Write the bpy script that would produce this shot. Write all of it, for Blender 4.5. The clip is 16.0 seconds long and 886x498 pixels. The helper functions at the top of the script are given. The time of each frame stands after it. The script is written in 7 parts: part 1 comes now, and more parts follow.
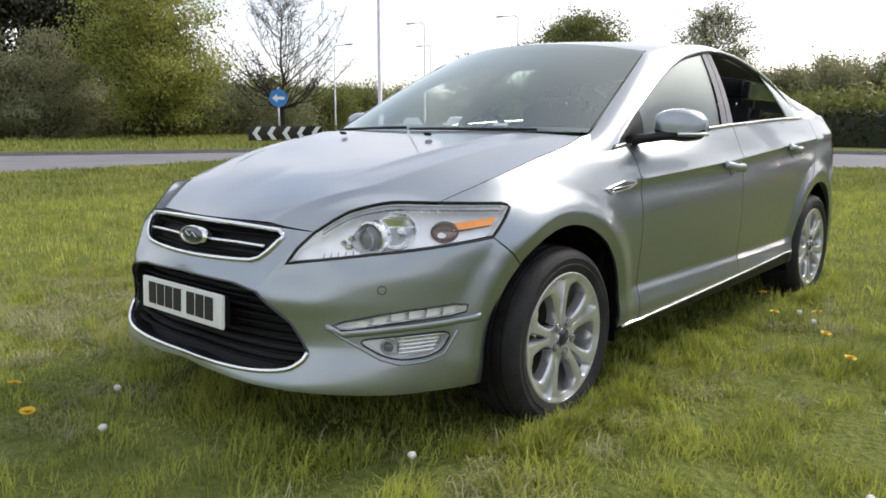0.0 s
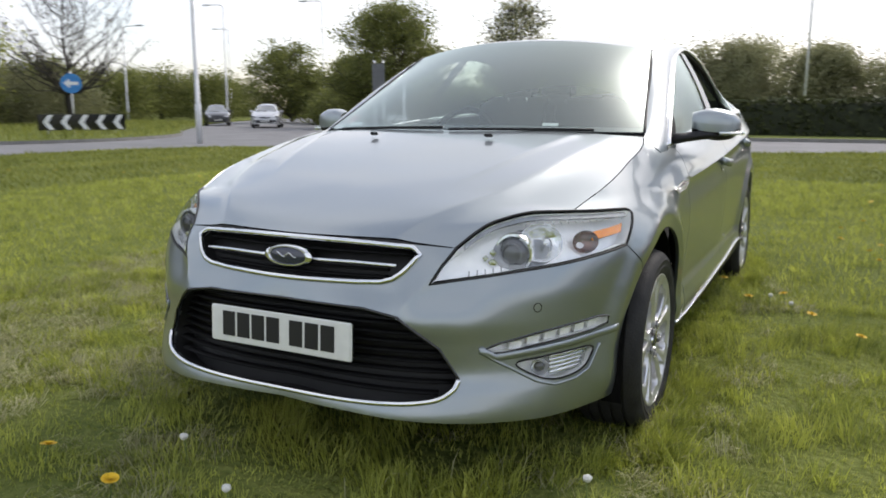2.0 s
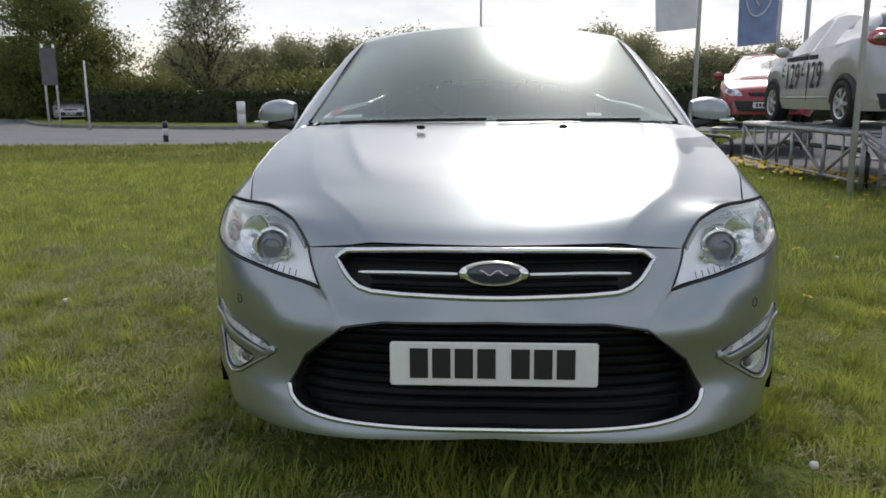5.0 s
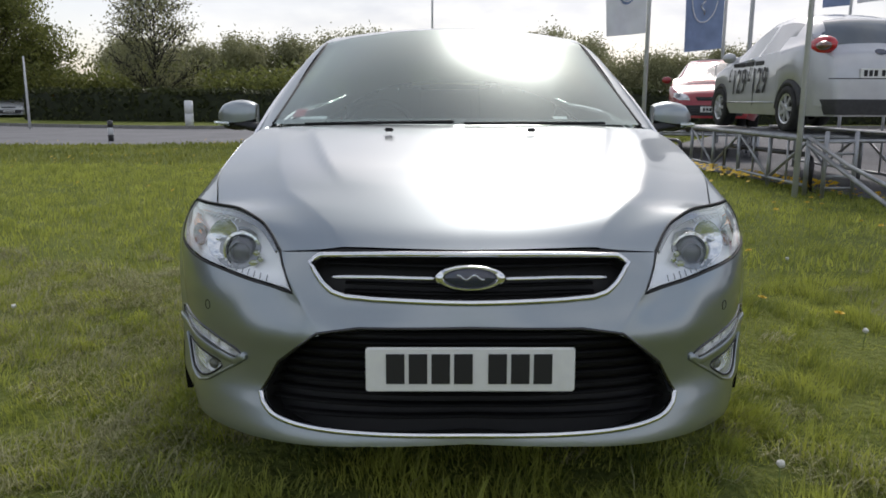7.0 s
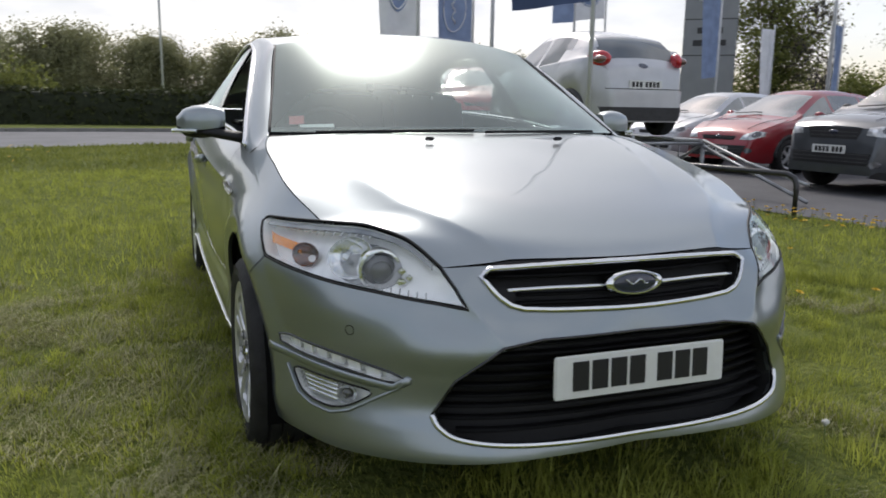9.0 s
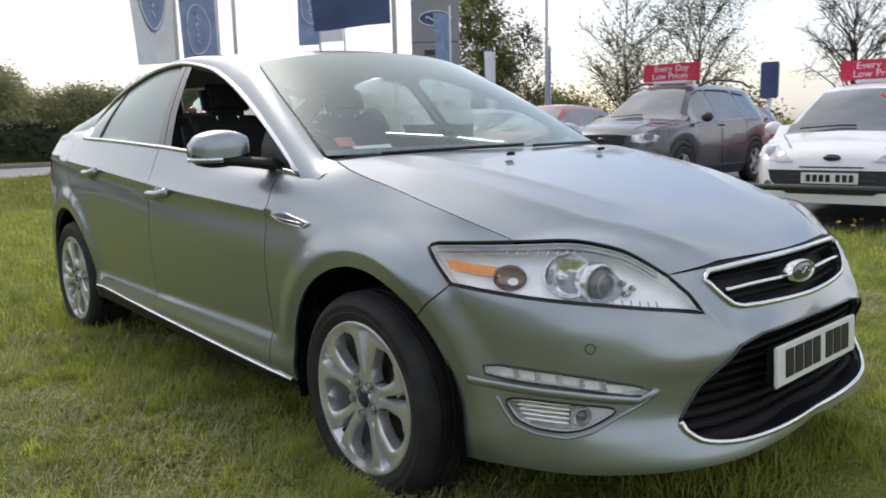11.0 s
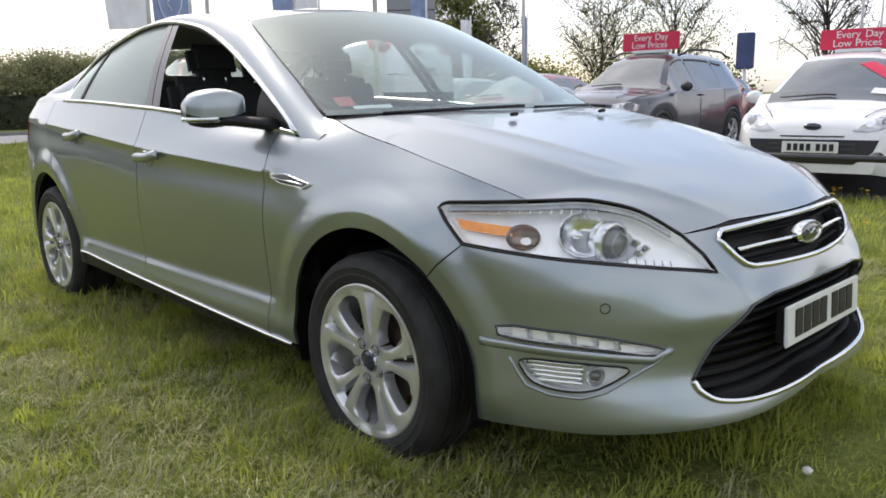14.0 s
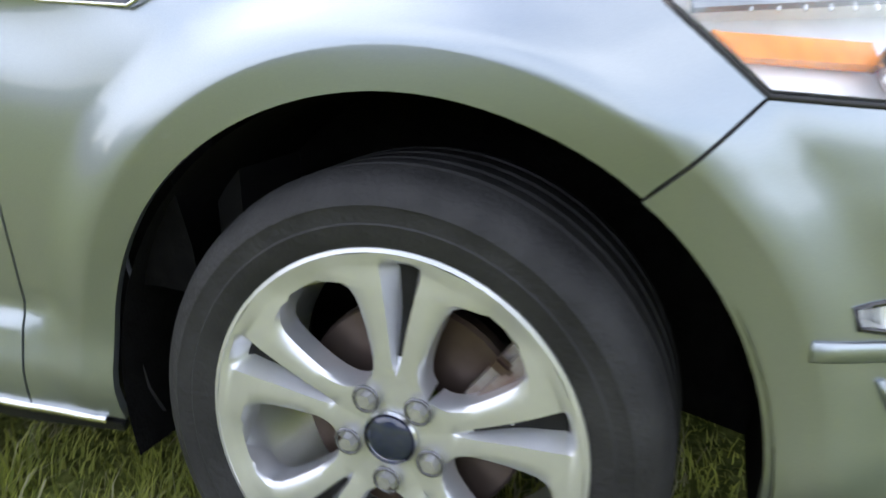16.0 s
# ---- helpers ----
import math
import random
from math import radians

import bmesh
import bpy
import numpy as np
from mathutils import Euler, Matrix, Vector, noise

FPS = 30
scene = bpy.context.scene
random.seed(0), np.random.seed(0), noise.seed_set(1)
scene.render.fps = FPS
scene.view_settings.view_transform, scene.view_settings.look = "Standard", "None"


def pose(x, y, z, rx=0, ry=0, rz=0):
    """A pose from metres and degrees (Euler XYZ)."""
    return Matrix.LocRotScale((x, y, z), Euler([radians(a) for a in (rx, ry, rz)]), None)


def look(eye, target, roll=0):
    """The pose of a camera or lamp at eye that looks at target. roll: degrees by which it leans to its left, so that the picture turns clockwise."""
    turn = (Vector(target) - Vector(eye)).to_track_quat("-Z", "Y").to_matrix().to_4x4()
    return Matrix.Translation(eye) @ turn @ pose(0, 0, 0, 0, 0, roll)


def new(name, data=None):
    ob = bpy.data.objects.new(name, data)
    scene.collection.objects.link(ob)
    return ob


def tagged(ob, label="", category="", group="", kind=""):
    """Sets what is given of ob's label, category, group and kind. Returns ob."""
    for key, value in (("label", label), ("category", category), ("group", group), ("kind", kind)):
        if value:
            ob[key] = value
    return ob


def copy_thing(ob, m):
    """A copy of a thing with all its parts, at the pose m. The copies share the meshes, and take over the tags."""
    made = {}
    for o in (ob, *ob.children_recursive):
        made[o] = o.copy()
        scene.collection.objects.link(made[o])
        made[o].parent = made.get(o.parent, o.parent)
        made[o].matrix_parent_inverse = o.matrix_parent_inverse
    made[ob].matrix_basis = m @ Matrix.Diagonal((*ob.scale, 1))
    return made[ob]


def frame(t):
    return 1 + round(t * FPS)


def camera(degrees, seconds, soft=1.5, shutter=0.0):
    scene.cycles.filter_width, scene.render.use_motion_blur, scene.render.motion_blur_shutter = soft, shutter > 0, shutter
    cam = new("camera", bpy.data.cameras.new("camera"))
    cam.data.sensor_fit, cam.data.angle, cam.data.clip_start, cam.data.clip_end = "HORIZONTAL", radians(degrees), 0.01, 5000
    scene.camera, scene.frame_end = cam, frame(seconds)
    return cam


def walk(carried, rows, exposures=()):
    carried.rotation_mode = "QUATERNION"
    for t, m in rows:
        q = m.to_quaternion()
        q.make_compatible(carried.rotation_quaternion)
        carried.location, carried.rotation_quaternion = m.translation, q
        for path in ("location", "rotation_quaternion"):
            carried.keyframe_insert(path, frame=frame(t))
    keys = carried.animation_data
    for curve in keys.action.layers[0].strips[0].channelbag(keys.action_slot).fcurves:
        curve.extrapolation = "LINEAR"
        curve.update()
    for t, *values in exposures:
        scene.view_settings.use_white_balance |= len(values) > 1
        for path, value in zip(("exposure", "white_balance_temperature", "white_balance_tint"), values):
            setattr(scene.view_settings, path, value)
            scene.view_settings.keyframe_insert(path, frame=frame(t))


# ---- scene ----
cam = camera(59.9, 16.0, 1.7, 0.35)
PATH = [
    (0, (2.368, -3.702, 1.044), (1.051, -2.231, 0.722), 0.0),
    (0.5, (2.299, -3.766, 1.071), (0.994, -2.286, 0.745), 0.8),
    (1, (2.075, -3.954, 1.089), (0.958, -2.331, 0.746), 1.5),
    (1.5, (1.787, -4.042, 1.077), (0.723, -2.391, 0.698), -0.3),
    (2, (1.44, -4.14, 1.097), (0.547, -2.387, 0.742), 0.0),
    (2.5, (1.038, -4.231, 1.1), (0.414, -2.373, 0.699), -0.3),
    (3, (0.653, -4.276, 1.1), (0.133, -2.375, 0.76), -0.2),
    (3.5, (0.382, -4.316, 1.119), (0.108, -2.369, 0.751), -0.1),
    (4, (0.189, -4.254, 1.102), (-0.015, -2.302, 0.72), -0.6),
    (6.5, (-0.082, -4.224, 1.109), (-0.061, -2.262, 0.724), 0.6),
    (7, (-0.087, -4.217, 1.109), (-0.068, -2.254, 0.728), 0.2),
    (7.5, (-0.262, -4.245, 1.118), (-0.109, -2.284, 0.757), 1.0),
    (8, (-0.556, -4.213, 1.126), (-0.216, -2.276, 0.764), 1.9),
    (10.5, (-1.997, -3.472, 1.105), (-0.822, -1.888, 0.777), -1.4),
    (11, (-2.212, -3.279, 1.101), (-0.902, -1.8, 0.786), -1.2),
    (11.5, (-2.38, -3.162, 1.119), (-0.981, -1.784, 0.741), -1.5),
    (12, (-2.329, -3.218, 1.105), (-0.956, -1.813, 0.73), -0.4),
    (12.5, (-2.31, -3.245, 1.104), (-0.957, -1.822, 0.726), -0.9),
    (13, (-2.304, -3.239, 1.105), (-0.953, -1.814, 0.723), -0.4),
    (13.5, (-2.298, -3.235, 1.104), (-0.947, -1.811, 0.719), -0.3),
    (14, (-2.264, -3.189, 1.066), (-0.914, -1.766, 0.677), -0.9),
    (14.5, (-2.155, -2.936, 0.975), (-0.792, -1.556, 0.479), -0.1),
    (15, (-1.882, -2.531, 0.864), (-0.421, -1.305, 0.261), 0.7),
    (15.5, (-1.733, -2.159, 0.784), (-0.123, -1.114, 0.222), 2.1),
    (16, (-1.658, -1.762, 0.753), (0.155, -1.119, 0.207), -1.0),
]
EXPOSURES = [(0.0, 1.06, 6650, 14), (2.0, 0.93, 6600, 13), (3.5, 0.66, 6500, 13), (5.0, 0.43, 6500, 13), (8.0, 0.40, 6500, 13), (10.3, 0.72, 6550, 13), (12.5, 1.06, 6700, 14), (14.0, 1.12, 6700, 14), (15.0, 1.6, 6500, 14), (16.0, 2.18, 6250, 16)]
walk(cam, [(t, look(eye, target, roll)) for t, eye, target, roll in PATH], EXPOSURES)
# world and light
SUN_TO = Vector((0.16, 0.74, 0.656)).normalized()
world = bpy.data.worlds.new("sky")
scene.world = world
world.use_nodes = True
wn, wl = world.node_tree.nodes, world.node_tree.links
wn.clear()
sky = wn.new("ShaderNodeTexSky")
sky.sky_type, sky.sun_disc = "NISHITA", False
sky.sun_elevation = math.asin(SUN_TO.z)
sky.sun_rotation = math.atan2(SUN_TO.x, SUN_TO.y)
sky.dust_density, sky.air_density = 2.0, 1.0
coord = wn.new("ShaderNodeTexCoord")
squash = wn.new("ShaderNodeMapping")
squash.inputs["Scale"].default_value = (1.0, 1.0, 2.6)
clouds = wn.new("ShaderNodeTexNoise")
clouds.inputs["Scale"].default_value, clouds.inputs["Detail"].default_value = 1.7, 6.0
clouds.inputs["Roughness"].default_value = 0.55
cover = wn.new("ShaderNodeValToRGB")
cover.color_ramp.elements[0].position, cover.color_ramp.elements[1].position = 0.34, 0.60
grey = wn.new("ShaderNodeTexNoise")
grey.inputs["Scale"].default_value, grey.inputs["Detail"].default_value = 3.0, 5.0
tone = wn.new("ShaderNodeValToRGB")
tone.color_ramp.elements[0].position, tone.color_ramp.elements[1].position = 0.30, 0.70
tone.color_ramp.elements[0].color = (4.7, 5.0, 5.45, 1)
tone.color_ramp.elements[1].color = (6.45, 6.6, 6.85, 1)
blend = wn.new("ShaderNodeMix")
blend.data_type = "RGBA"
back = wn.new("ShaderNodeBackground")
back.inputs["Strength"].default_value = 0.109
wout = wn.new("ShaderNodeOutputWorld")
for a, b in ((coord.outputs["Generated"], squash.inputs["Vector"]), (squash.outputs[0], clouds.inputs["Vector"]), (squash.outputs[0], grey.inputs["Vector"]),
             (clouds.outputs["Fac"], cover.inputs[0]), (grey.outputs["Fac"], tone.inputs[0]), (cover.outputs[0], blend.inputs["Factor"]),
             (sky.outputs[0], blend.inputs["A"]), (tone.outputs[0], blend.inputs["B"]), (blend.outputs["Result"], back.inputs["Color"]), (back.outputs[0], wout.inputs[0])):
    wl.new(a, b)
sun = new("sun", bpy.data.lights.new("sun", "SUN"))
sun.data.energy, sun.data.angle, sun.data.color = 1.2, radians(15), (1.0, 0.96, 0.9)
sun.matrix_world = look((0, 0, 0), -SUN_TO)

# materials
MATS = {}


def material(name, colour, rough=0.5, metal=0.0, vary=0.0, scale=8.0, bump=0.0, bump_scale=60.0, coat=0.0, spec=0.5, second=None, detail=5.0, by_object=0.0, transmit=0.0, emit=0.0):
    """A principled material: colour mixed with a second one by noise, fine relief by a smaller noise."""
    m = bpy.data.materials.new(name)
    m.use_nodes = True
    n, l = m.node_tree.nodes, m.node_tree.links
    b = n["Principled BSDF"]
    b.inputs["Roughness"].default_value, b.inputs["Metallic"].default_value = rough, metal
    b.inputs["Coat Weight"].default_value, b.inputs["Coat Roughness"].default_value = coat, 0.06
    b.inputs["Specular IOR Level"].default_value = spec
    b.inputs["Transmission Weight"].default_value = transmit
    b.inputs["Base Color"].default_value = (*colour, 1)
    tc = n.new("ShaderNodeTexCoord")
    last = None
    if vary or second:
        t = n.new("ShaderNodeTexNoise")
        t.inputs["Scale"].default_value, t.inputs["Detail"].default_value = scale, detail
        l.new(tc.outputs["Object"], t.inputs["Vector"])
        r = n.new("ShaderNodeValToRGB")
        r.color_ramp.elements[0].position, r.color_ramp.elements[1].position = 0.32, 0.68
        low = second or [c * (1 - vary) for c in colour]
        high = colour if second else [min(1, c * (1 + vary)) for c in colour]
        r.color_ramp.elements[0].color, r.color_ramp.elements[1].color = (*low, 1), (*high, 1)
        l.new(t.outputs["Fac"], r.inputs[0])
        last = r.outputs[0]
    if by_object:
        info = n.new("ShaderNodeObjectInfo")
        hsv = n.new("ShaderNodeHueSaturation")
        rng = n.new("ShaderNodeMapRange")
        rng.inputs["To Min"].default_value, rng.inputs["To Max"].default_value = 1 - by_object, 1 + by_object
        l.new(info.outputs["Random"], rng.inputs["Value"])
        l.new(rng.outputs[0], hsv.inputs["Value"])
        hsv.inputs["Color"].default_value = (*colour, 1)
        if last:
            l.new(last, hsv.inputs["Color"])
        last = hsv.outputs[0]
    if last:
        l.new(last, b.inputs["Base Color"])
    if bump:
        t = n.new("ShaderNodeTexNoise")
        t.inputs["Scale"].default_value, t.inputs["Detail"].default_value = bump_scale, 6.0
        l.new(tc.outputs["Object"], t.inputs["Vector"])
        bp = n.new("ShaderNodeBump")
        bp.inputs["Strength"].default_value, bp.inputs["Distance"].default_value = bump, 0.01
        l.new(t.outputs["Fac"], bp.inputs["Height"])
        l.new(bp.outputs[0], b.inputs["Normal"])
    if emit:
        b.inputs["Emission Color"].default_value, b.inputs["Emission Strength"].default_value = (*colour, 1), emit
    MATS[name] = m
    return m


def pane_material(name, tint, weight, rough=0.0):
    """Thin clear or tinted glass: mostly see-through, with a true gloss."""
    m = bpy.data.materials.new(name)
    m.use_nodes = True
    n, l = m.node_tree.nodes, m.node_tree.links
    n.remove(n["Principled BSDF"])
    clear, gloss, mix, fres, power, scale = [n.new(k) for k in ("ShaderNodeBsdfTransparent", "ShaderNodeBsdfGlossy", "ShaderNodeMixShader", "ShaderNodeLayerWeight", "ShaderNodeMath", "ShaderNodeMapRange")]
    power.operation = "POWER"
    power.inputs[1].default_value = 4.0
    fres.inputs["Blend"].default_value = 0.5
    clear.inputs["Color"].default_value = (*tint, 1)
    gloss.inputs["Roughness"].default_value = rough
    gloss.inputs["Color"].default_value = (0.90, 1.0, 0.97, 1)
    scale.inputs["To Min"].default_value = weight
    l.new(fres.outputs["Facing"], power.inputs[0])
    l.new(power.outputs[0], scale.inputs["Value"])
    l.new(scale.outputs[0], mix.inputs[0])
    l.new(clear.outputs[0], mix.inputs[1])
    l.new(gloss.outputs[0], mix.inputs[2])
    l.new(mix.outputs[0], n["Material Output"].inputs[0])
    MATS[name] = m
    return m


PAINT = material("silver_paint", (0.300, 0.336, 0.352), 0.35, 0.86, vary=0.05, scale=900.0, coat=0.85, detail=2.0)
PAINT.node_tree.nodes["Principled BSDF"].inputs["Coat Roughness"].default_value = 0.03
PAINT.node_tree.nodes["Principled BSDF"].inputs["Coat IOR"].default_value = 1.55
GLASS = pane_material("tinted_glass", (0.74, 0.84, 0.80), 0.15, 0.30)
LENS = pane_material("clear_lens", (0.95, 0.96, 0.96), 0.035)
CHROME = material("chrome", (0.78, 0.79, 0.80), 0.10, 1.0, vary=0.03, scale=30)
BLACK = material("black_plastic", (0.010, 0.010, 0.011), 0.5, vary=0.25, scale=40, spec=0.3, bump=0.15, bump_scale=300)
GLOSSBLACK = material("gloss_black", (0.008, 0.008, 0.009), 0.08, coat=0.5)
LINER = material("arch_liner", (0.006, 0.006, 0.006), 0.95, vary=0.3, scale=30, spec=0.05, bump=0.3, bump_scale=200)
SEAL = material("rubber_seal", (0.010, 0.010, 0.010), 0.6, vary=0.2, scale=30)
TYRE = material("tyre_rubber", (0.022, 0.022, 0.022), 0.66, spec=0.3, vary=0.35, scale=14, bump=0.3, bump_scale=120)
ALLOY = material("alloy", (0.64, 0.65, 0.67), 0.32, 0.7, vary=0.05, scale=20, coat=0.4)
DISC = material("brake_disc", (0.13, 0.10, 0.085), 0.45, 0.8, second=(0.09, 0.06, 0.05), scale=18)
CALIPER = material("caliper", (0.35, 0.34, 0.32), 0.5, 0.6, second=(0.16, 0.08, 0.05), scale=25)
REFLECTOR = material("reflector", (0.86, 0.87, 0.88), 0.2, 0.7, vary=0.04, scale=30)
HOUSING = material("lamp_housing", (0.95, 0.955, 0.965), 0.2, 0.12, vary=0.06, scale=30)
LAMPGREY = material("lamp_bezel", (0.30, 0.31, 0.32), 0.25, 0.5, vary=0.2, scale=25, coat=0.6)
GRILLEDARK = material("grille_dark", (0.005, 0.005, 0.0055), 0.7, spec=0.15, vary=0.3, scale=40)
SMOKE = material("smoked_lens", (0.10, 0.10, 0.11), 0.06, 0.3, coat=1.0, vary=0.1, scale=20)
AMBERDARK = material("amber_bowl", (0.34, 0.17, 0.12), 0.12, 0.6, coat=1.0, second=(0.12, 0.11, 0.11), scale=34)
AMBER = material("amber_lens", (0.95, 0.30, 0.03), 0.25, coat=0.6, vary=0.12, scale=60)
PLATE = material("plate_white", (0.74, 0.75, 0.73), 0.35, vary=0.04, scale=25, coat=0.3)
INK = material("plate_ink", (0.012, 0.012, 0.014), 0.5)
BADGE = material("badge_blue", (0.012, 0.018, 0.045), 0.2, coat=1.0, vary=0.1, scale=50)
SEATCLOTH = material("seat_cloth", (0.018, 0.018, 0.020), 0.85, vary=0.3, scale=60, bump=0.3, bump_scale=400)
DASH = material("dashboard_plastic", (0.022, 0.022, 0.024), 0.6, vary=0.2, scale=40, bump=0.2, bump_scale=300)
HEADLINER = material("headliner", (0.42, 0.41, 0.38), 0.9, vary=0.05, scale=30)
REDPAPER = material("red_paper", (0.40, 0.03, 0.045), 0.6, vary=0.1, scale=30)
WHITEPAPER = material("white_paper", (0.72, 0.73, 0.74), 0.6, vary=0.04, scale=30)


# mesh helpers
def mesh_part(name, verts, faces, mat, parent=None, label="", normals=None, smooth_shade=True):
    me = bpy.data.meshes.new(name)
    me.from_pydata([tuple(map(float, v)) for v in verts], [], [tuple(map(int, f)) for f in faces])
    if smooth_shade:
        me.shade_smooth()
    if normals is not None:
        me.normals_split_custom_set_from_vertices([tuple(map(float, v)) for v in normals])
    me.materials.append(mat)
    ob = new(name, me)
    ob.parent = parent
    if label:
        tagged(ob, label)
    return ob


def part(name, bm, mat, parent=None, label="", smooth_shade=True):
    me = bpy.data.meshes.new(name)
    bmesh.ops.recalc_face_normals(bm, faces=bm.faces)
    bm.to_mesh(me)
    bm.free()
    if smooth_shade:
        me.shade_smooth()
        me.set_sharp_from_angle(angle=radians(38))
    me.materials.append(mat)
    ob = new(name, me)
    ob.parent = parent
    if label:
        tagged(ob, label)
    return ob


def thing(name, label, category, at=None, group="", kind=""):
    ob = new(name)
    ob.empty_display_size = 0.1
    if at is not None:
        ob.matrix_world = at
    return tagged(ob, label, category, group, kind)


def add_box(bm, centre, size, m=None, bevel=0.0):
    made = bmesh.ops.create_cube(bm, size=1.0)["verts"]
    bmesh.ops.scale(bm, vec=size, verts=made)
    if bevel:
        edges = list({e for v in made for e in v.link_edges})
        made = list({v for f in bmesh.ops.bevel(bm, geom=edges, offset=bevel, segments=2, affect="EDGES")["faces"] for v in f.verts} | {v for v in made if v.is_valid})
    if m is not None:
        bmesh.ops.transform(bm, matrix=m, verts=made)
    bmesh.ops.translate(bm, vec=centre, verts=made)
    return bm


def box(centre, size, m=None, bevel=0.0):
    return add_box(bmesh.new(), centre, size, m, bevel)


def tube_mesh(points, radius, sides=8, closed=False, squash=None, up=(0, 0, 1)):
    """Verts and faces of a tube along points; radius may be a list. squash: (wide, high) factors."""
    p = np.asarray(points, float)
    n = len(p)
    r = np.broadcast_to(np.asarray(radius, float), (n,))
    t = np.roll(p, -1, 0) - np.roll(p, 1, 0) if closed else np.gradient(p, axis=0)
    t /= np.linalg.norm(t, axis=1, keepdims=True) + 1e-9
    u = np.broadcast_to(np.asarray(up, float), p.shape)
    a = np.cross(t, u)
    weak = np.linalg.norm(a, axis=1) < 0.05
    a[weak] = np.cross(t[weak], (1.0, 0.03, 0.0))
    a /= np.linalg.norm(a, axis=1, keepdims=True) + 1e-9
    b = np.cross(a, t)
    ang = np.arange(sides) / sides * 2 * np.pi
    wx, wy = squash or (1, 1)
    v = p[:, None] + r[:, None, None] * (np.cos(ang)[None, :, None] * a[:, None] * wx + np.sin(ang)[None, :, None] * b[:, None] * wy)
    faces = []
    for i in range(n if closed else n - 1):
        j = (i + 1) % n
        for k in range(sides):
            q = (k + 1) % sides
            faces.append((i * sides + k, i * sides + q, j * sides + q, j * sides + k))
    if not closed:
        faces += [tuple(range(sides))[::-1], tuple((n - 1) * sides + k for k in range(sides))]
    return v.reshape(-1, 3), faces


def tube(name, points, radius, mat, parent=None, label="", sides=8, closed=False, squash=None, up=(0, 0, 1)):
    v, f = tube_mesh(points, radius, sides, closed, squash, up)
    return mesh_part(name, v, f, mat, parent, label)


def grid_faces(n, m, off=0):
    return [(off + i * m + j, off + i * m + j + 1, off + (i + 1) * m + j + 1, off + (i + 1) * m + j) for i in range(n - 1) for j in range(m - 1)]


def sheet(name, pts, mat, parent=None, label="", thick=0.0, flip=False, about=(0, 0.1, 0.55)):
    """A grid of points (n, m, 3) as a smooth sheet, with a rim folded in by its thickness."""
    pts, about = np.asarray(pts, float), np.asarray(about, float)
    n, m = pts.shape[:2]
    du, dv = np.gradient(pts, axis=0), np.gradient(pts, axis=1)
    nor = np.cross(du, dv)
    nor /= np.linalg.norm(nor, axis=-1, keepdims=True) + 1e-12
    mid = pts.reshape(-1, 3).mean(0)
    if ((pts - about) * nor).sum() < 0:
        nor = -nor
    v, f = list(pts.reshape(-1, 3)), grid_faces(n, m)
    nn = list(nor.reshape(-1, 3))
    a, b, c, _ = f[len(f) // 2 + m // 2]
    if np.cross(v[b] - v[a], v[c] - v[a]) @ nn[a] < 0:
        f = [q[::-1] for q in f]
    if thick:
        ring = [(i, 0) for i in range(n)] + [(n - 1, j) for j in range(1, m)] + [(i, m - 1) for i in range(n - 2, -1, -1)] + [(0, j) for j in range(m - 2, 0, -1)]
        o = len(v)
        for i, j in ring:
            out = pts[i, j] - mid
            out -= nor[i, j] * (out @ nor[i, j])
            out /= np.linalg.norm(out) + 1e-9
            v += [pts[i, j], pts[i, j] - nor[i, j] * thick]
            nn += [out, out]
        k = len(ring)
        f += [(o + 2 * a, o + 2 * a + 1, o + 2 * ((a + 1) % k) + 1, o + 2 * ((a + 1) % k)) for a in range(k)]
    return mesh_part(name, v, f, mat, parent, label, nn)


def lathe(profile, steps=48, axis="x"):
    """Verts and faces of a ring-shaped solid from (radius, along) pairs turned about an axis."""
    v, f = [], []
    m = len(profile)
    for i in range(steps):
        a = 2 * math.pi * i / steps
        for r, h in profile:
            c, s = r * math.cos(a), r * math.sin(a)
            v.append((h, c, s) if axis == "x" else (c, s, h))
    for i in range(steps):
        j = (i + 1) % steps
        for k in range(m - 1):
            f.append((i * m + k, i * m + k + 1, j * m + k + 1, j * m + k))
    return v, f


def inside(poly, x, y):
    """Which of the points (x, y) lie within a polygon."""
    p = np.asarray(poly)
    hit = np.zeros(np.shape(x), bool)
    for (x0, y0), (x1, y1) in zip(p, np.roll(p, -1, 0)):
        cross = (y0 > y) != (y1 > y)
        hit ^= cross & (x < (x1 - x0) * (y - y0) / ((y1 - y0) if y1 != y0 else 1e-9) + x0)
    return hit


# ---- skin of the silver car ----
# half outline of the body seen from above, front centre to rear centre
OUTLINE = np.array([(0,-2.375),(.14,-2.371),(.28,-2.355),(.42,-2.327),(.55,-2.278),(.66,-2.205),(.75,-2.11),(.815,-1.99),(.862,-1.86),(.893,-1.70),(.910,-1.5),(.915,-1.2),(.918,-.9),(.925,-.4),(.93,.2),(.93,.8),(.925,1.3),(.91,1.65),(.875,1.95),(.80,2.19),(.68,2.31),(.5,2.37),(.25,2.4),(0,2.405)])
def spline(pts, n):
    """A smooth curve through points, n steps each."""
    p = np.asarray(pts, float)
    p = np.vstack([2*p[0]-p[1], p, 2*p[-1]-p[-2]])
    t = np.linspace(0, 1, n, endpoint=False)[:, None]
    out = [.5*((2*b)+(c-a)*t+(2*a-5*b+4*c-d)*t*t+(3*b-a-3*c+d)*t**3) for a,b,c,d in zip(p,p[1:],p[2:],p[3:])]
    return np.vstack([*out, p[-2:-1]])
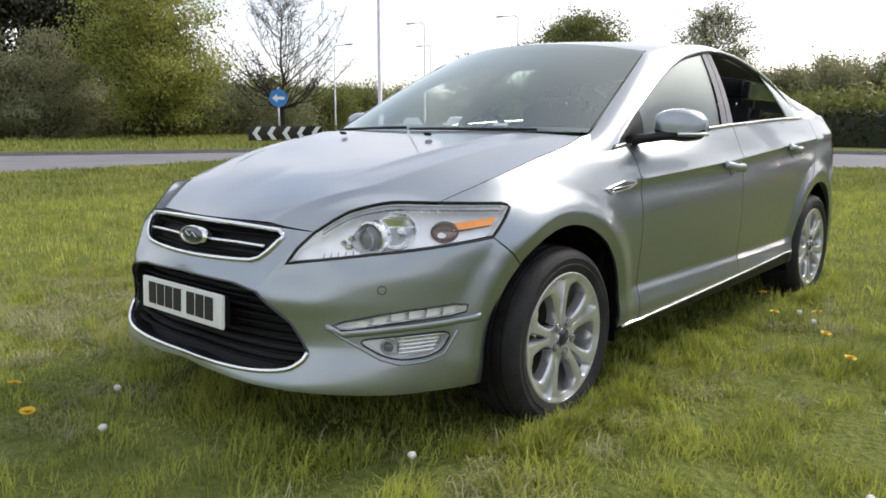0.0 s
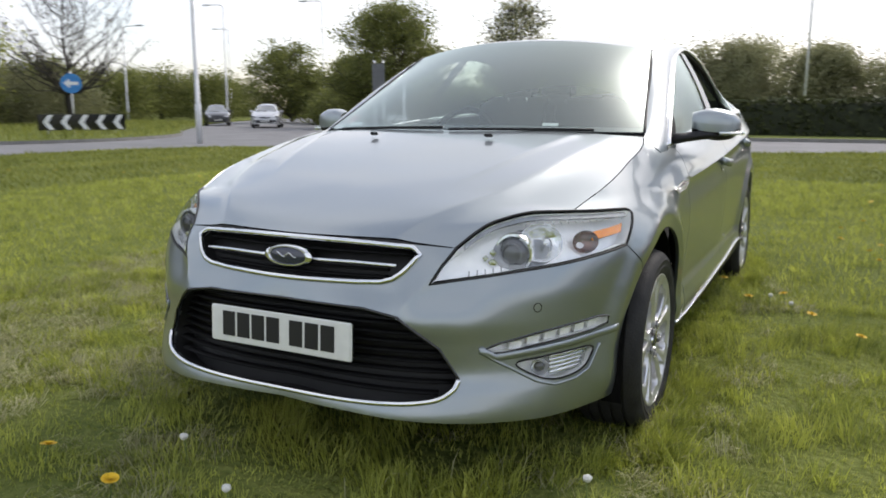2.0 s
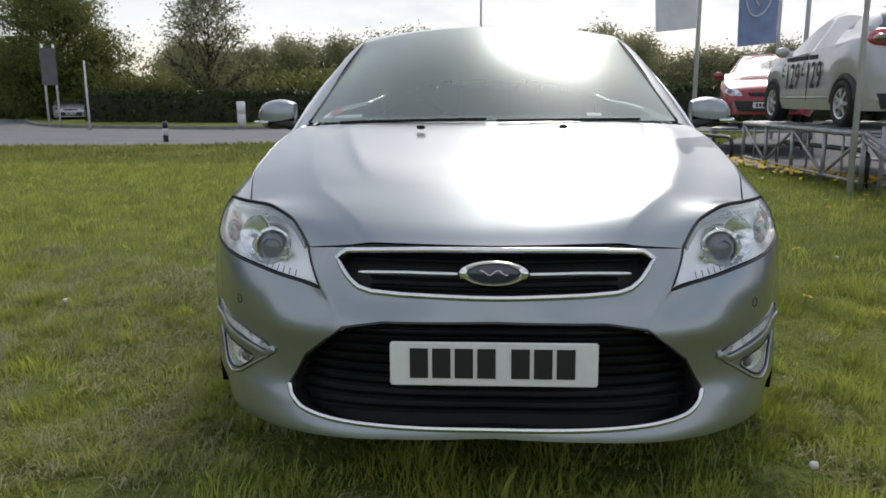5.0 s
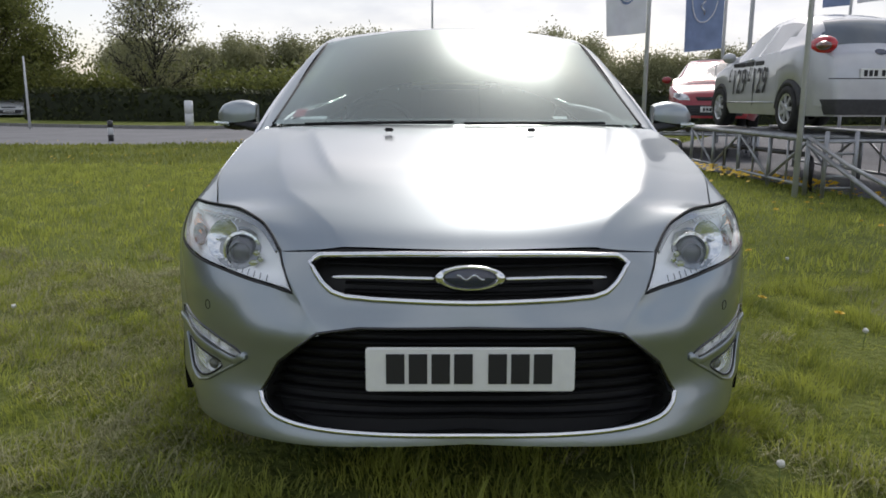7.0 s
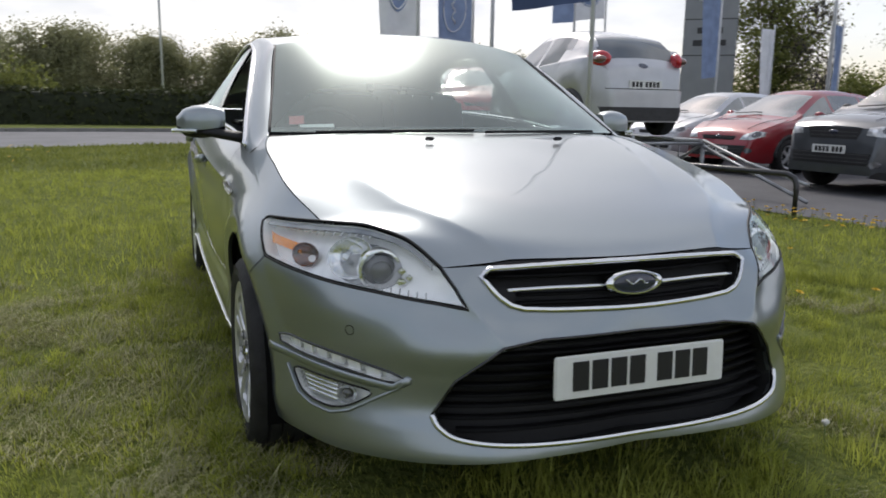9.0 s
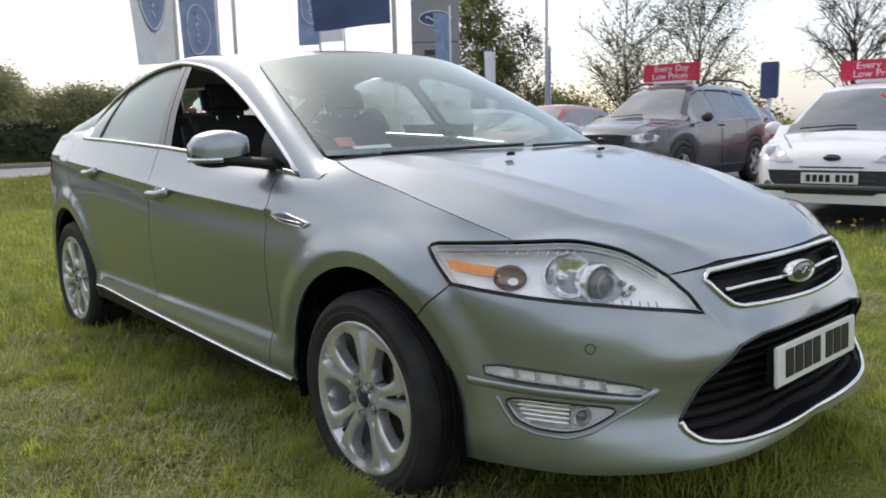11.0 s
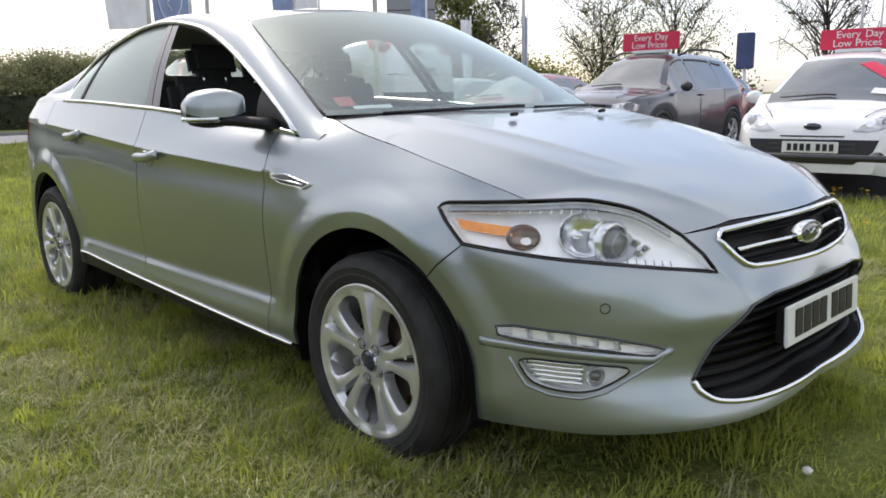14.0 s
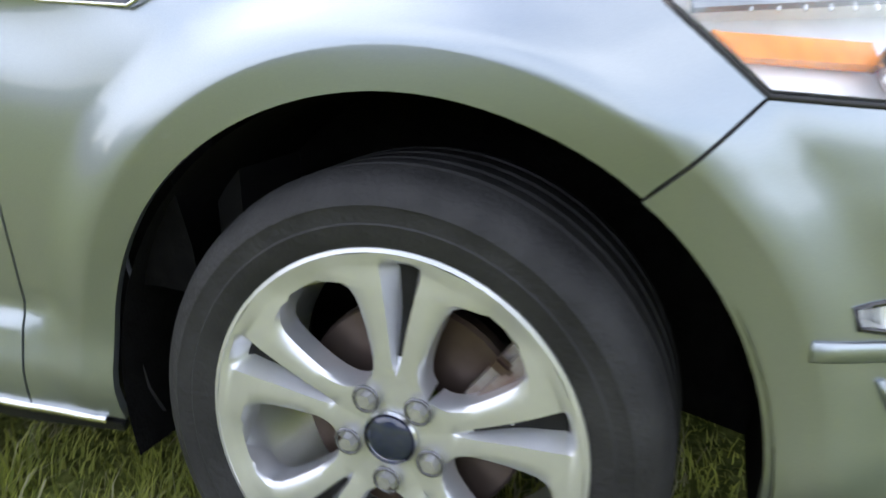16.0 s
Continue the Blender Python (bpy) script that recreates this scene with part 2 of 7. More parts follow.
def smooth(e0, e1, x):
    t = np.clip((x-e0)/(e1-e0), 0, 1)
    return t*t*(3-2*t)
FINE = spline(np.vstack([[-.14,-2.371], OUTLINE, [-.25,2.4]]), 24)[24:-24]
ARC = np.r_[0, np.cumsum(np.hypot(*np.diff(FINE, axis=0).T))]
def S(x, y):
    """Way along the outline to the point nearest to (x, y)."""
    return float(ARC[np.argmin((FINE[:,0]-x)**2+(FINE[:,1]-y)**2)])
TANG = np.gradient(FINE, ARC, axis=0)
ZK = np.array([.15,.24,.30,.36,.44,.52,.60,.68,.76,.84,.92,1.0,1.08])
# how far the skin lies inside the outline, by height, at points along it
SECTIONS = [
 (S(0,-2.375),   [.0,-.02,-.01,.0,-.002,-.006,.012,.050,.11,.2,.3,.4,.5]),
 (S(.42,-2.327), [.0,-.050,-.032,-.007,-.010,-.020,.024,.062,.12,.21,.31,.41,.5]),
 (S(.66,-2.205), [.01,-.024,-.017,.0,.006,.005,.018,.058,.115,.18,.26,.36,.46]),
 (S(.815,-1.99), [.02,-.006,-.008,-.004,-.004,-.006,-.006,.010,.06,.155,.22,.31,.4]),
 (S(.893,-1.70), [.03,.0,-.006,-.006,-.008,-.012,-.016,-.020,.002,.070,.145,.23,.32]),
 (S(.912,-1.4),  [.05,.02,.01,.0,-.005,-.012,-.015,-.010,.006,.042,.095,.155,.24]),
 (S(.917,-1.0),  [.06,.02,.012,.018,.012,.004,-.002,-.004,.000,.022,.058,.15,.26]),
 (S(.93,0),      [.06,.02,.012,.022,.014,.006,.0,-.002,-.002,.002,.028,.060,.10]),
 (S(.93,.9),     [.06,.02,.012,.022,.014,.006,.0,-.003,-.004,-.004,.008,.045,.085]),
 (S(.92,1.43),   [.05,.01,.005,.0,-.006,-.012,-.014,-.010,-.006,.0,.012,.045,.09]),
 (S(.86,2.0),    [.05,.01,.005,.0,.0,.0,.0,.0,.006,.012,.02,.045,.09]),
 (S(.5,2.37),    [.05,.02,.01,.0,.0,.0,.005,.03,.05,.05,.05,.06,.10]),
 (S(0,2.405),    [.05,.02,.01,.0,.0,.0,.005,.03,.05,.05,.05,.06,.10]),
]
SK = np.array([a for a,_ in SECTIONS]); DK = np.array([b for _,b in SECTIONS])
def hermite(xk, yk, x):
    """Smooth interpolation along the first axis of yk."""
    m = np.gradient(yk, xk, axis=0)
    i = np.clip(np.searchsorted(xk, x)-1, 0, len(xk)-2)
    h = xk[i+1]-xk[i]; t = np.clip((x-xk[i])/h, 0, 1)
    sh = (...,)+(None,)*(yk.ndim-1)
    t, h = t[sh], h[sh]
    return (2*t**3-3*t*t+1)*yk[i]+(t**3-2*t*t+t)*h*m[i]+(3*t*t-2*t**3)*yk[i+1]+(t**3-t*t)*h*m[i+1]
SD = np.linspace(0, ARC[-1], 420); ZD = np.linspace(.15, 1.08, 180)
TABLE = hermite(ZK, hermite(SK, DK, SD).T, ZD).T       # (s, z)
def crease(y):
    return np.interp(y, [-1.1,-.9,0,.9,1.6,2.2], [.80,.825,.868,.93,.965,.985])
RIDGE = np.array([(.520, .690), (.392, .552)])
def P(s, z):
    """A point of the body's skin; a negative s lies on the car's right."""
    s, z = np.broadcast_arrays(np.asarray(s,float), np.asarray(z,float))
    a = np.abs(s)
    x, y = np.interp(a, ARC, FINE[:,0]), np.interp(a, ARC, FINE[:,1])
    tx, ty = np.interp(a, ARC, TANG[:,0]), np.interp(a, ARC, TANG[:,1])
    n = np.hypot(tx, ty); nx, ny = -ty/n*-1, tx/n*-1
    fs = np.clip(a/SD[1], 0, len(SD)-1.001); fz = np.clip((z-ZD[0])/(ZD[1]-ZD[0]), 0, len(ZD)-1.001)
    i, j = fs.astype(int), fz.astype(int); u, v = fs-i, fz-j
    d = (TABLE[i,j]*(1-u)*(1-v)+TABLE[i+1,j]*u*(1-v)+TABLE[i,j+1]*(1-u)*v+TABLE[i+1,j+1]*u*v)
    # flared lips of the wheel arches
    for cy in (-1.435, 1.425):
        r = np.hypot(y-cy, z-.285)
        d = d - np.where(r<.457, .017-.22*(.457-r), .017*(1-smooth(.457,.545,r)))*(r<.6)*(r>.38)*smooth(.2,.3,z)
    # shoulder crease of the doors
    c = crease(y); side = smooth(-1.15,-.95,y)*(1-smooth(2.0,2.2,y))
    d = d - side*np.where(z<c, .011*np.exp(-np.clip(c-z,0,1)/.018) - .007*np.exp(-((c-z-.06)/.05)**2)*smooth(0,.03,c-z), .011*np.exp(-np.clip(z-c,0,1)/.03))
    # ridge from the inner corner of each headlamp down to the lower grille
    u, v = RIDGE[1] - RIDGE[0], np.stack([a, z], -1) - RIDGE[0]
    k = (v @ u) / (u @ u)
    off = (v[..., 0] * u[1] - v[..., 1] * u[0]) / np.hypot(*u)
    d = d - smooth(-.35, .25, k)*(1-smooth(.75, 1.25, k))*np.where(off > 0, .015*np.exp(-np.abs(off)/.09), .015*np.exp(-np.abs(off)/.030) - .006*smooth(0, -.07, off)*(1-smooth(-.09, -.2, off)))
    # sill bulge
    d = d - .014*smooth(-1.0,-.85,y)*(1-smooth(.9,1.0,y))*smooth(.40,.355,z)
    return np.stack([np.sign(np.where(s==0,1,s))*(x-d*nx), y-d*ny, z], -1)


# ---- the silver car: its skin, as a surface over the way round the outline and the height ----
def dense(poly, gap=0.02, closed=True):
    p = [np.asarray(q, float) for q in poly]
    out = []
    for a, b in zip(p, p[1:] + p[:1] if closed else p[1:]):
        k = max(1, int(np.hypot(*(b - a)) / gap))
        out += [a + (b - a) * i / k for i in range(k)]
    return np.array(out if closed else out + [p[-1]])


def cut_corners(poly, times=2):
    p = np.asarray(poly, float)
    for _ in range(times):
        q = np.roll(p, -1, 0)
        p = np.stack([p * 0.8 + q * 0.2, p * 0.2 + q * 0.8], 1).reshape(-1, 2)
    return p


def mirrored(poly):
    return [(-a, b) for a, b in reversed([tuple(q) for q in poly])]


def skin_normal(s, z):
    e = 2e-3
    n = np.cross(P(s + e, z) - P(s - e, z), P(s, z + e) - P(s, z - e))
    return n / (np.linalg.norm(n, axis=-1, keepdims=True) + 1e-12)


def skin_panel(name, poly, mat, parent, holes=(), step=0.03, lift=0.0, flange=0.014, label="", shrink=0.0022, gap=0.018, rings=(), creased=False, lines=()):
    """A piece of the car's skin bounded by a polygon of (way, height), with its rim folded inwards."""
    from mathutils.geometry import delaunay_2d_cdt
    ring = dense(poly, gap)
    area = 0.5 * np.sum(ring[:, 0] * np.roll(ring[:, 1], -1) - ring[:, 1] * np.roll(ring[:, 0], -1))
    if area < 0:
        ring = ring[::-1]
    d = np.roll(ring, -1, 0) - np.roll(ring, 1, 0)
    d /= np.linalg.norm(d, axis=1, keepdims=True) + 1e-9
    ring = ring + np.stack([-d[:, 1], d[:, 0]], 1) * shrink
    loops = [ring] + [dense(h, gap) for h in holes]
    lo, hi = ring.min(0), ring.max(0)
    gx, gz = np.meshgrid(np.arange(lo[0], hi[0], step), np.arange(lo[1], hi[1], step * 0.8))
    gx, gz = gx.ravel(), gz.ravel()
    keep = inside(ring, gx, gz)
    for h in loops[1:]:
        keep &= ~inside(h, gx, gz)
    rim = np.vstack(loops)
    if creased:
        sgn = 1 if ring[:, 0].mean() > 0 else -1
        line = np.arange(lo[0], hi[0], 0.03)
        cz = crease(np.interp(np.abs(line), ARC, FINE[:, 1]))
        keep &= np.abs(gz - crease(np.interp(np.abs(gx), ARC, FINE[:, 1]))) > 0.10
        keep &= (gz > 0.435) | (gz < 0.34)
        for dz in (-0.09, -0.07, -0.055, -0.04, -0.028, -0.018, -0.010, -0.004, 0.0, 0.004, 0.010, 0.02, 0.035, 0.055, 0.08):
            good = inside(ring, line, cz + dz)
            gx, gz, keep = np.r_[gx, line[good]], np.r_[gz, (cz + dz)[good]], np.r_[keep, np.ones(good.sum(), bool)]
        for z0 in (0.345, 0.356, 0.366, 0.376, 0.386, 0.396, 0.408, 0.425):
            good = inside(ring, line, line * 0 + z0)
            gx, gz, keep = np.r_[gx, line[good]], np.r_[gz, (line * 0 + z0)[good]], np.r_[keep, np.ones(good.sum(), bool)]
    for cen in rings:
        far = np.hypot(gx - cen, gz - 0.285)
        keep &= (far > 0.537) | (far < 0.41)
    for cen in rings:
        for r in (0.428, 0.448, 0.4555, 0.4585, 0.466, 0.482, 0.50, 0.525):
            a = np.arange(-8, 188, 2.6 if r < 0.5 else 3.4)
            ax, az = cen + r * np.cos(np.radians(a)), 0.285 + r * np.sin(np.radians(a))
            good = inside(ring, ax, az)
            for h in loops[1:]:
                good &= ~inside(h, ax, az)
            gx, gz, keep = np.r_[gx, ax[good]], np.r_[gz, az[good]], np.r_[keep, np.ones(good.sum(), bool)]
    for a, b in lines:
        a, b = np.array(a), np.array(b)
        far = np.hypot(b[0] - a[0], b[1] - a[1])
        q = (b - a) / far
        for off in (0.0, 0.006, -0.006, 0.016, -0.016, 0.03, -0.03):
            w = np.arange(-0.04, far + 0.04, 0.012)
            lx, lz = a[0] + q[0] * w - q[1] * off, a[1] + q[1] * w + q[0] * off
            good = inside(ring, lx, lz)
            for h in loops[1:]:
                good &= ~inside(h, lx, lz)
            if off == 0.0:
                k = (gx - a[0]) * q[0] + (gz - a[1]) * q[1]
                keep &= ~((np.abs((gx - a[0]) * -q[1] + (gz - a[1]) * q[0]) < 0.038) & (k > -0.04) & (k < far + 0.04))
            gx, gz, keep = np.r_[gx, lx[good]], np.r_[gz, lz[good]], np.r_[keep, np.ones(good.sum(), bool)]
    near = np.array([np.min((rim[:, 0] - a) ** 2 + (rim[:, 1] - b) ** 2) for a, b in zip(gx, gz)])
    keep &= near > 0.008 ** 2
    flat = np.vstack([rim, np.stack([gx[keep], gz[keep]], 1)])
    edges, o = [], 0
    for lp in loops:
        edges += [(o + i, o + (i + 1) % len(lp)) for i in range(len(lp))]
        o += len(lp)
    vs, _, fs, *_ = delaunay_2d_cdt([Vector(q) for q in flat], edges, [], 0, 1e-6)
    pts = np.array([tuple(v) for v in vs])
    mid = np.array([pts[list(f)].mean(0) for f in fs])
    ok = inside(ring, mid[:, 0], mid[:, 1])
    for h in loops[1:]:
        ok &= ~inside(h, mid[:, 0], mid[:, 1])
    nor = skin_normal(pts[:, 0], pts[:, 1])
    xyz = P(pts[:, 0], pts[:, 1]) + nor * lift
    verts, normals = list(xyz), list(nor)
    faces = []
    for f, good in zip(fs, ok):
        if good:
            a, b, c = f
            turn = np.cross(xyz[b] - xyz[a], xyz[c] - xyz[a]) @ nor[a]
            faces.append((a, b, c) if turn > 0 else (a, c, b))
    if flange:
        for lp in loops:
            k, o = len(lp), len(verts)
            ln = skin_normal(lp[:, 0], lp[:, 1])
            lv = P(lp[:, 0], lp[:, 1]) + ln * lift
            along = np.roll(lv, -1, 0) - np.roll(lv, 1, 0)
            out = np.cross(along, ln)
            out /= np.linalg.norm(out, axis=1, keepdims=True) + 1e-9
            for i in range(k):
                verts += [lv[i], lv[i] - ln[i] * flange]
                normals += [out[i], out[i]]
            strip = [(o + 2 * i, o + 2 * i + 1, o + 2 * ((i + 1) % k) + 1, o + 2 * ((i + 1) % k)) for i in range(k)]
            a, b, c, _ = strip[0]
            if np.cross(verts[b] - verts[a], verts[c] - verts[a]) @ normals[a] < 0:
                strip = [q[::-1] for q in strip]
            faces += strip
    return mesh_part(name, verts, faces, mat, parent, label, normals)


def on_skin(poly, lift=0.0, gap=0.02, closed=False):
    q = dense(poly, gap, closed)
    return P(q[:, 0], q[:, 1]) + skin_normal(q[:, 0], q[:, 1]) * lift


FRONT_AXLE, REAR_AXLE, HUB_Z = -1.425, 1.425, 0.287
ARCH_F, ARCH_R = S(0.912, -1.435), S(0.922, 1.425)


def arch(centre, r, a0, a1, n=26):
    return [(centre + r * math.cos(radians(a)), 0.285 + r * math.sin(radians(a))) for a in np.linspace(a0, a1, n)]


TAILRED = material("tail_lamp_red", (0.42, 0.012, 0.018), 0.15, coat=1.0, vary=0.15, scale=30)
car = thing("hatchback_car", "silver grey metallic five-door hatchback standing on grass", "car")
HL_TOP = [tuple(q) for q in spline([(0.546, 0.714), (0.62, 0.755), (0.70, 0.783), (0.84, 0.803), (1.01, 0.800)], 6)]
HL_OUT = [(1.01, 0.800), (1.15, 0.796), (1.23, 0.793), (1.246, 0.788), (1.253, 0.777), (1.158, 0.690)]
HL_LOW = [tuple(q) for q in spline([(1.158, 0.690), (0.96, 0.670), (0.73, 0.648), (0.468, 0.618)], 6)]
HL_IN = [(0.468, 0.618), (0.502, 0.668), (0.546, 0.714)]
HL = HL_TOP[:-1] + HL_OUT[:-1] + HL_LOW[:-1] + HL_IN[:-1]
UGRILLE = [(0.452, 0.709), (0.232, 0.718), (0, 0.721), (-0.232, 0.718), (-0.452, 0.709), (-0.370, 0.630), (-0.31, 0.613), (0, 0.609), (0.31, 0.613), (0.370, 0.630)]
UGRILLE = [tuple(q) for q in cut_corners(UGRILLE, 1)]
LGRILLE_HALF = [(0, 0.551), (0.28, 0.546), (0.385, 0.53), (0.50, 0.44), (0.556, 0.352), (0.535, 0.322), (0.478, 0.296), (0.328, 0.281), (0, 0.273)]
LGRILLE = [tuple(q) for q in cut_corners(LGRILLE_HALF + mirrored(LGRILLE_HALF)[1:-1], 2)]
DRL = [(0.626, 0.443), (0.824, 0.482), (1.062, 0.494), (1.052, 0.458), (0.824, 0.446), (0.652, 0.420)]
DRL = [tuple(q) for q in cut_corners(DRL, 1)]
FOG = [(0.700, 0.395), (0.85, 0.406), (1.012, 0.409), (0.975, 0.350), (0.925, 0.334), (0.85, 0.330), (0.79, 0.342)]
FOG = [tuple(q) for q in cut_corners(FOG, 2)]
BUMP_HALF = [(0, 0.730), (0.25, 0.727), (0.45, 0.720), *HL_IN[::-1], *HL_LOW[::-1][1:]] + arch(ARCH_F, 0.405, 131, 190, 18) + [(1.08, 0.214), (0.80, 0.222), (0.5, 0.236), (0.25, 0.245), (0, 0.248)]
BUMPER = BUMP_HALF + mirrored(BUMP_HALF)[1:-1]
SEAM = [(1.01, 0.800), (1.25, 0.868), (1.5, 0.926), (1.72, 0.970), (1.83, 0.995)]
BELT = [(1.977, 0.952), (2.2, 0.972), (2.5, 0.998), (3.04, 1.036), (3.5, 1.056), (3.9, 1.070), (4.3, 1.078)]
DOOR_EDGE = [(2.084, 0.958), (2.076, 0.824), (2.088, 0.644), (2.092, 0.40), (2.094, 0.250)]


def belt_at(s):
    q = np.array(BELT)
    return float(np.interp(s, q[:, 0], q[:, 1]))


bumper = skin_panel("front_bumper", BUMPER, PAINT, car, holes=[UGRILLE, LGRILLE, DRL, FOG, mirrored(DRL), mirrored(FOG)], step=0.022, rings=(ARCH_F, -ARCH_F), lines=[tuple(RIDGE), tuple((-a, b) for a, b in RIDGE)])
FENDER = HL_OUT[::-1][:-1] + SEAM + [(1.89, 1.002), (1.945, 1.008), (1.985, 0.957)] + DOOR_EDGE + arch(ARCH_F, 0.408, -6, 131, 40)
FDOOR = [(s, belt_at(s)) for s in (2.084, 2.3, 2.6, 2.9, 3.10)] + [(3.104, 0.756), (3.128, 0.45), (3.118, 0.290)] + DOOR_EDGE[::-1][:-1]
RDOOR = [(s, belt_at(s)) for s in (3.10, 3.4, 3.7, 4.0, 4.3)] + [(4.42, 1.075), (4.36, 0.90), (4.22, 0.735)] + arch(ARCH_R, 0.46, 118, 172, 12) + [(3.925, 0.318), (3.118, 0.290), (3.128, 0.45), (3.104, 0.756)]
QUARTER = [(4.42, 1.075), (4.8, 1.075), (5.2, 1.07), (5.25, 0.72), (4.88, 0.62)] + arch(ARCH_R, 0.405, 57, 186, 40) + [(3.94, 0.25), (3.925, 0.318)] + arch(ARCH_R, 0.46, 172, 118, 12) + [(4.22, 0.735), (4.36, 0.90)]
RBUMP_HALF = [(5.25, 0.72), (6.0385, 0.72), (6.0385, 0.24), (5.3, 0.24), (4.83, 0.24)] + arch(ARCH_R, 0.405, -6, 57, 14) + [(4.88, 0.62)]
SILL = [(2.094, 0.248), (3.118, 0.286), (3.925, 0.314), (3.94, 0.26), (3.93, 0.25), (3.1, 0.235), (2.0, 0.213), (1.955, 0.215), (1.95, 0.235)]
REARFACE = [(5.2, 1.07), (5.6, 1.07), (6.0385, 1.07), (6.0385, 0.725), (5.25, 0.725)]
for side in (1, -1):
    turned = (lambda p: p) if side > 0 else mirrored
    skin_panel("front_wing", turned(FENDER), PAINT, car, step=0.024, rings=(side * ARCH_F,))
    door_f = skin_panel("front_door", turned(FDOOR), PAINT, car, creased=True)
    door_r = skin_panel("rear_door", turned(RDOOR), PAINT, car, rings=(side * ARCH_R,), creased=True)
    skin_panel("rear_wing", turned(QUARTER), PAINT, car, rings=(side * ARCH_R,))
    skin_panel("rear_bumper_half", turned(RBUMP_HALF), PAINT, car)
    # black colour stands for the shadow under the bright strip
    skin_panel("sill", turned(SILL), BLACK, car, label="underside of the sill, black for the shadow below the strip")
    skin_panel("tailgate_side", turned(REARFACE), PAINT, car)
    skin_panel("tail_lamp", turned([(4.98, 0.97), (5.35, 0.96), (5.50, 0.90), (5.45, 0.80), (5.2, 0.78), (5.02, 0.84)]), TAILRED, car, lift=0.004, flange=0.012, label="red tail lamp")
    tube("sill_trim", on_skin([(side * 1.97, 0.243), (side * 2.094, 0.249), (side * 3.118, 0.288), (side * 3.92, 0.316)], 0.003), 0.006, CHROME, car, "bright sill strip", 6)
    # handles, each a bowed grip over a shallow cup
    for door, s0, z0 in ((door_f, 2.965, 0.842), (door_r, 3.86, 0.906)):
        q = [(side * (s0 + d), z0 - 0.012 * d / 0.1) for d in np.linspace(-0.115, 0.115, 15)]
        lifts = 0.012 + 0.026 * (1 - (np.linspace(-1, 1, 15) ** 4))
        pts = np.array([on_skin([a, a], 0)[0] + skin_normal(np.array(a[0]), np.array(a[1])) * h for a, h in zip(q, lifts)])
        tube("door_handle", pts, 0.0155, PAINT, door, "", 10, squash=(0.8, 1.25))
        cup = [(side * (s0 + 0.02 + 0.05 * math.cos(a)), z0 - 0.020 + 0.030 * math.sin(a)) for a in np.linspace(0, 2 * math.pi, 20, endpoint=False)]
        skin_panel("handle_cup", cup, PAINT, door, lift=-0.008, step=0.012, flange=-0.010, gap=0.01)
    # side vent
    VENT = [(1.812, 0.800), (1.842, 0.785), (1.97, 0.797), (2.03, 0.818), (1.95, 0.824)]
    vent = skin_panel("side_vent", turned(VENT), GLOSSBLACK, car, lift=0.003, step=0.012, gap=0.01, flange=0.008)
    tube("vent_trim", on_skin(turned(VENT), 0.006, 0.012, True), 0.0026, CHROME, vent, "chrome rim", 6, True)
    tube("vent_bar", on_skin([(side * 1.845, 0.797), (side * 1.95, 0.808), (side * 2.02, 0.817)], 0.007), 0.0024, CHROME, vent, "", 6)

# dark inner shell behind the gaps
for side in (1, -1):
    q = np.array([[(side * s, z) for z in np.linspace(0.20, 0.93, 14)] for s in np.linspace(1.93, 3.95, 40)])
    inner = P(q[..., 0], q[..., 1]) - skin_normal(q[..., 0], q[..., 1]) * 0.055
    sheet("door_card", inner, DASH, car)
    q = np.array([[(side * s, z) for z in np.linspace(0.42, 0.99, 10)] for s in np.linspace(1.83, 1.92, 4)])
    inner = P(q[..., 0], np.minimum(q[..., 1], 0.70 + 0.29 * (np.abs(q[..., 0]) - 1.1) / 0.72)) - skin_normal(q[..., 0], q[..., 1]) * 0.05
    sheet("wing_liner", inner, LINER, car)
q = np.array([[(s, z) for z in np.linspace(0.26, 0.70, 16)] for s in np.linspace(-1.10, 1.10, 60)])
sheet("bumper_core", P(q[..., 0], q[..., 1]) - skin_normal(q[..., 0], q[..., 1]) * 0.13, SEAL, car)
part("underbody", box((0, 0, 0.262), (1.16, 4.2, 0.04), bevel=0.015), SEAL, car)
part("floor_pan", box((0, 0, 0.225), (1.72, 1.96, 0.05), bevel=0.02), SEAL, car)

# bonnet: from its front edge over the lamps and wings to the windscreen
edge2d = np.vstack([dense(HL_TOP, 0.02, False)[:-1], dense(SEAM, 0.02, False)])
edge_line = P(edge2d[:, 0], edge2d[:, 1])
edge_arc = np.r_[0, np.cumsum(np.linalg.norm(np.diff(edge_line, axis=0), axis=1))]
ts = np.linspace(0, 1, 60)
EDGE = np.stack([np.interp(ts, edge_arc / edge_arc[-1], edge_line[:, k]) for k in range(3)], 1)
MID = spline([(0, -2.288, 0.732), (0, -2.20, 0.776), (0, -2.0, 0.850), (0, -1.8, 0.905), (0, -1.6, 0.952), (0, -1.42, 0.990), (0, -1.27, 1.018)], 30)
mid_arc = np.r_[0, np.cumsum(np.linalg.norm(np.diff(MID, axis=0), axis=1))]
CENTRE = np.stack([np.interp(ts ** 1.15, mid_arc / mid_arc[-1], MID[:, k]) for k in range(3)], 1)
us = np.sin(np.linspace(-1, 1, 141) * math.pi / 2)
us = np.sign(us) * np.abs(us) ** 0.9
hood = np.empty((60, 141, 3))
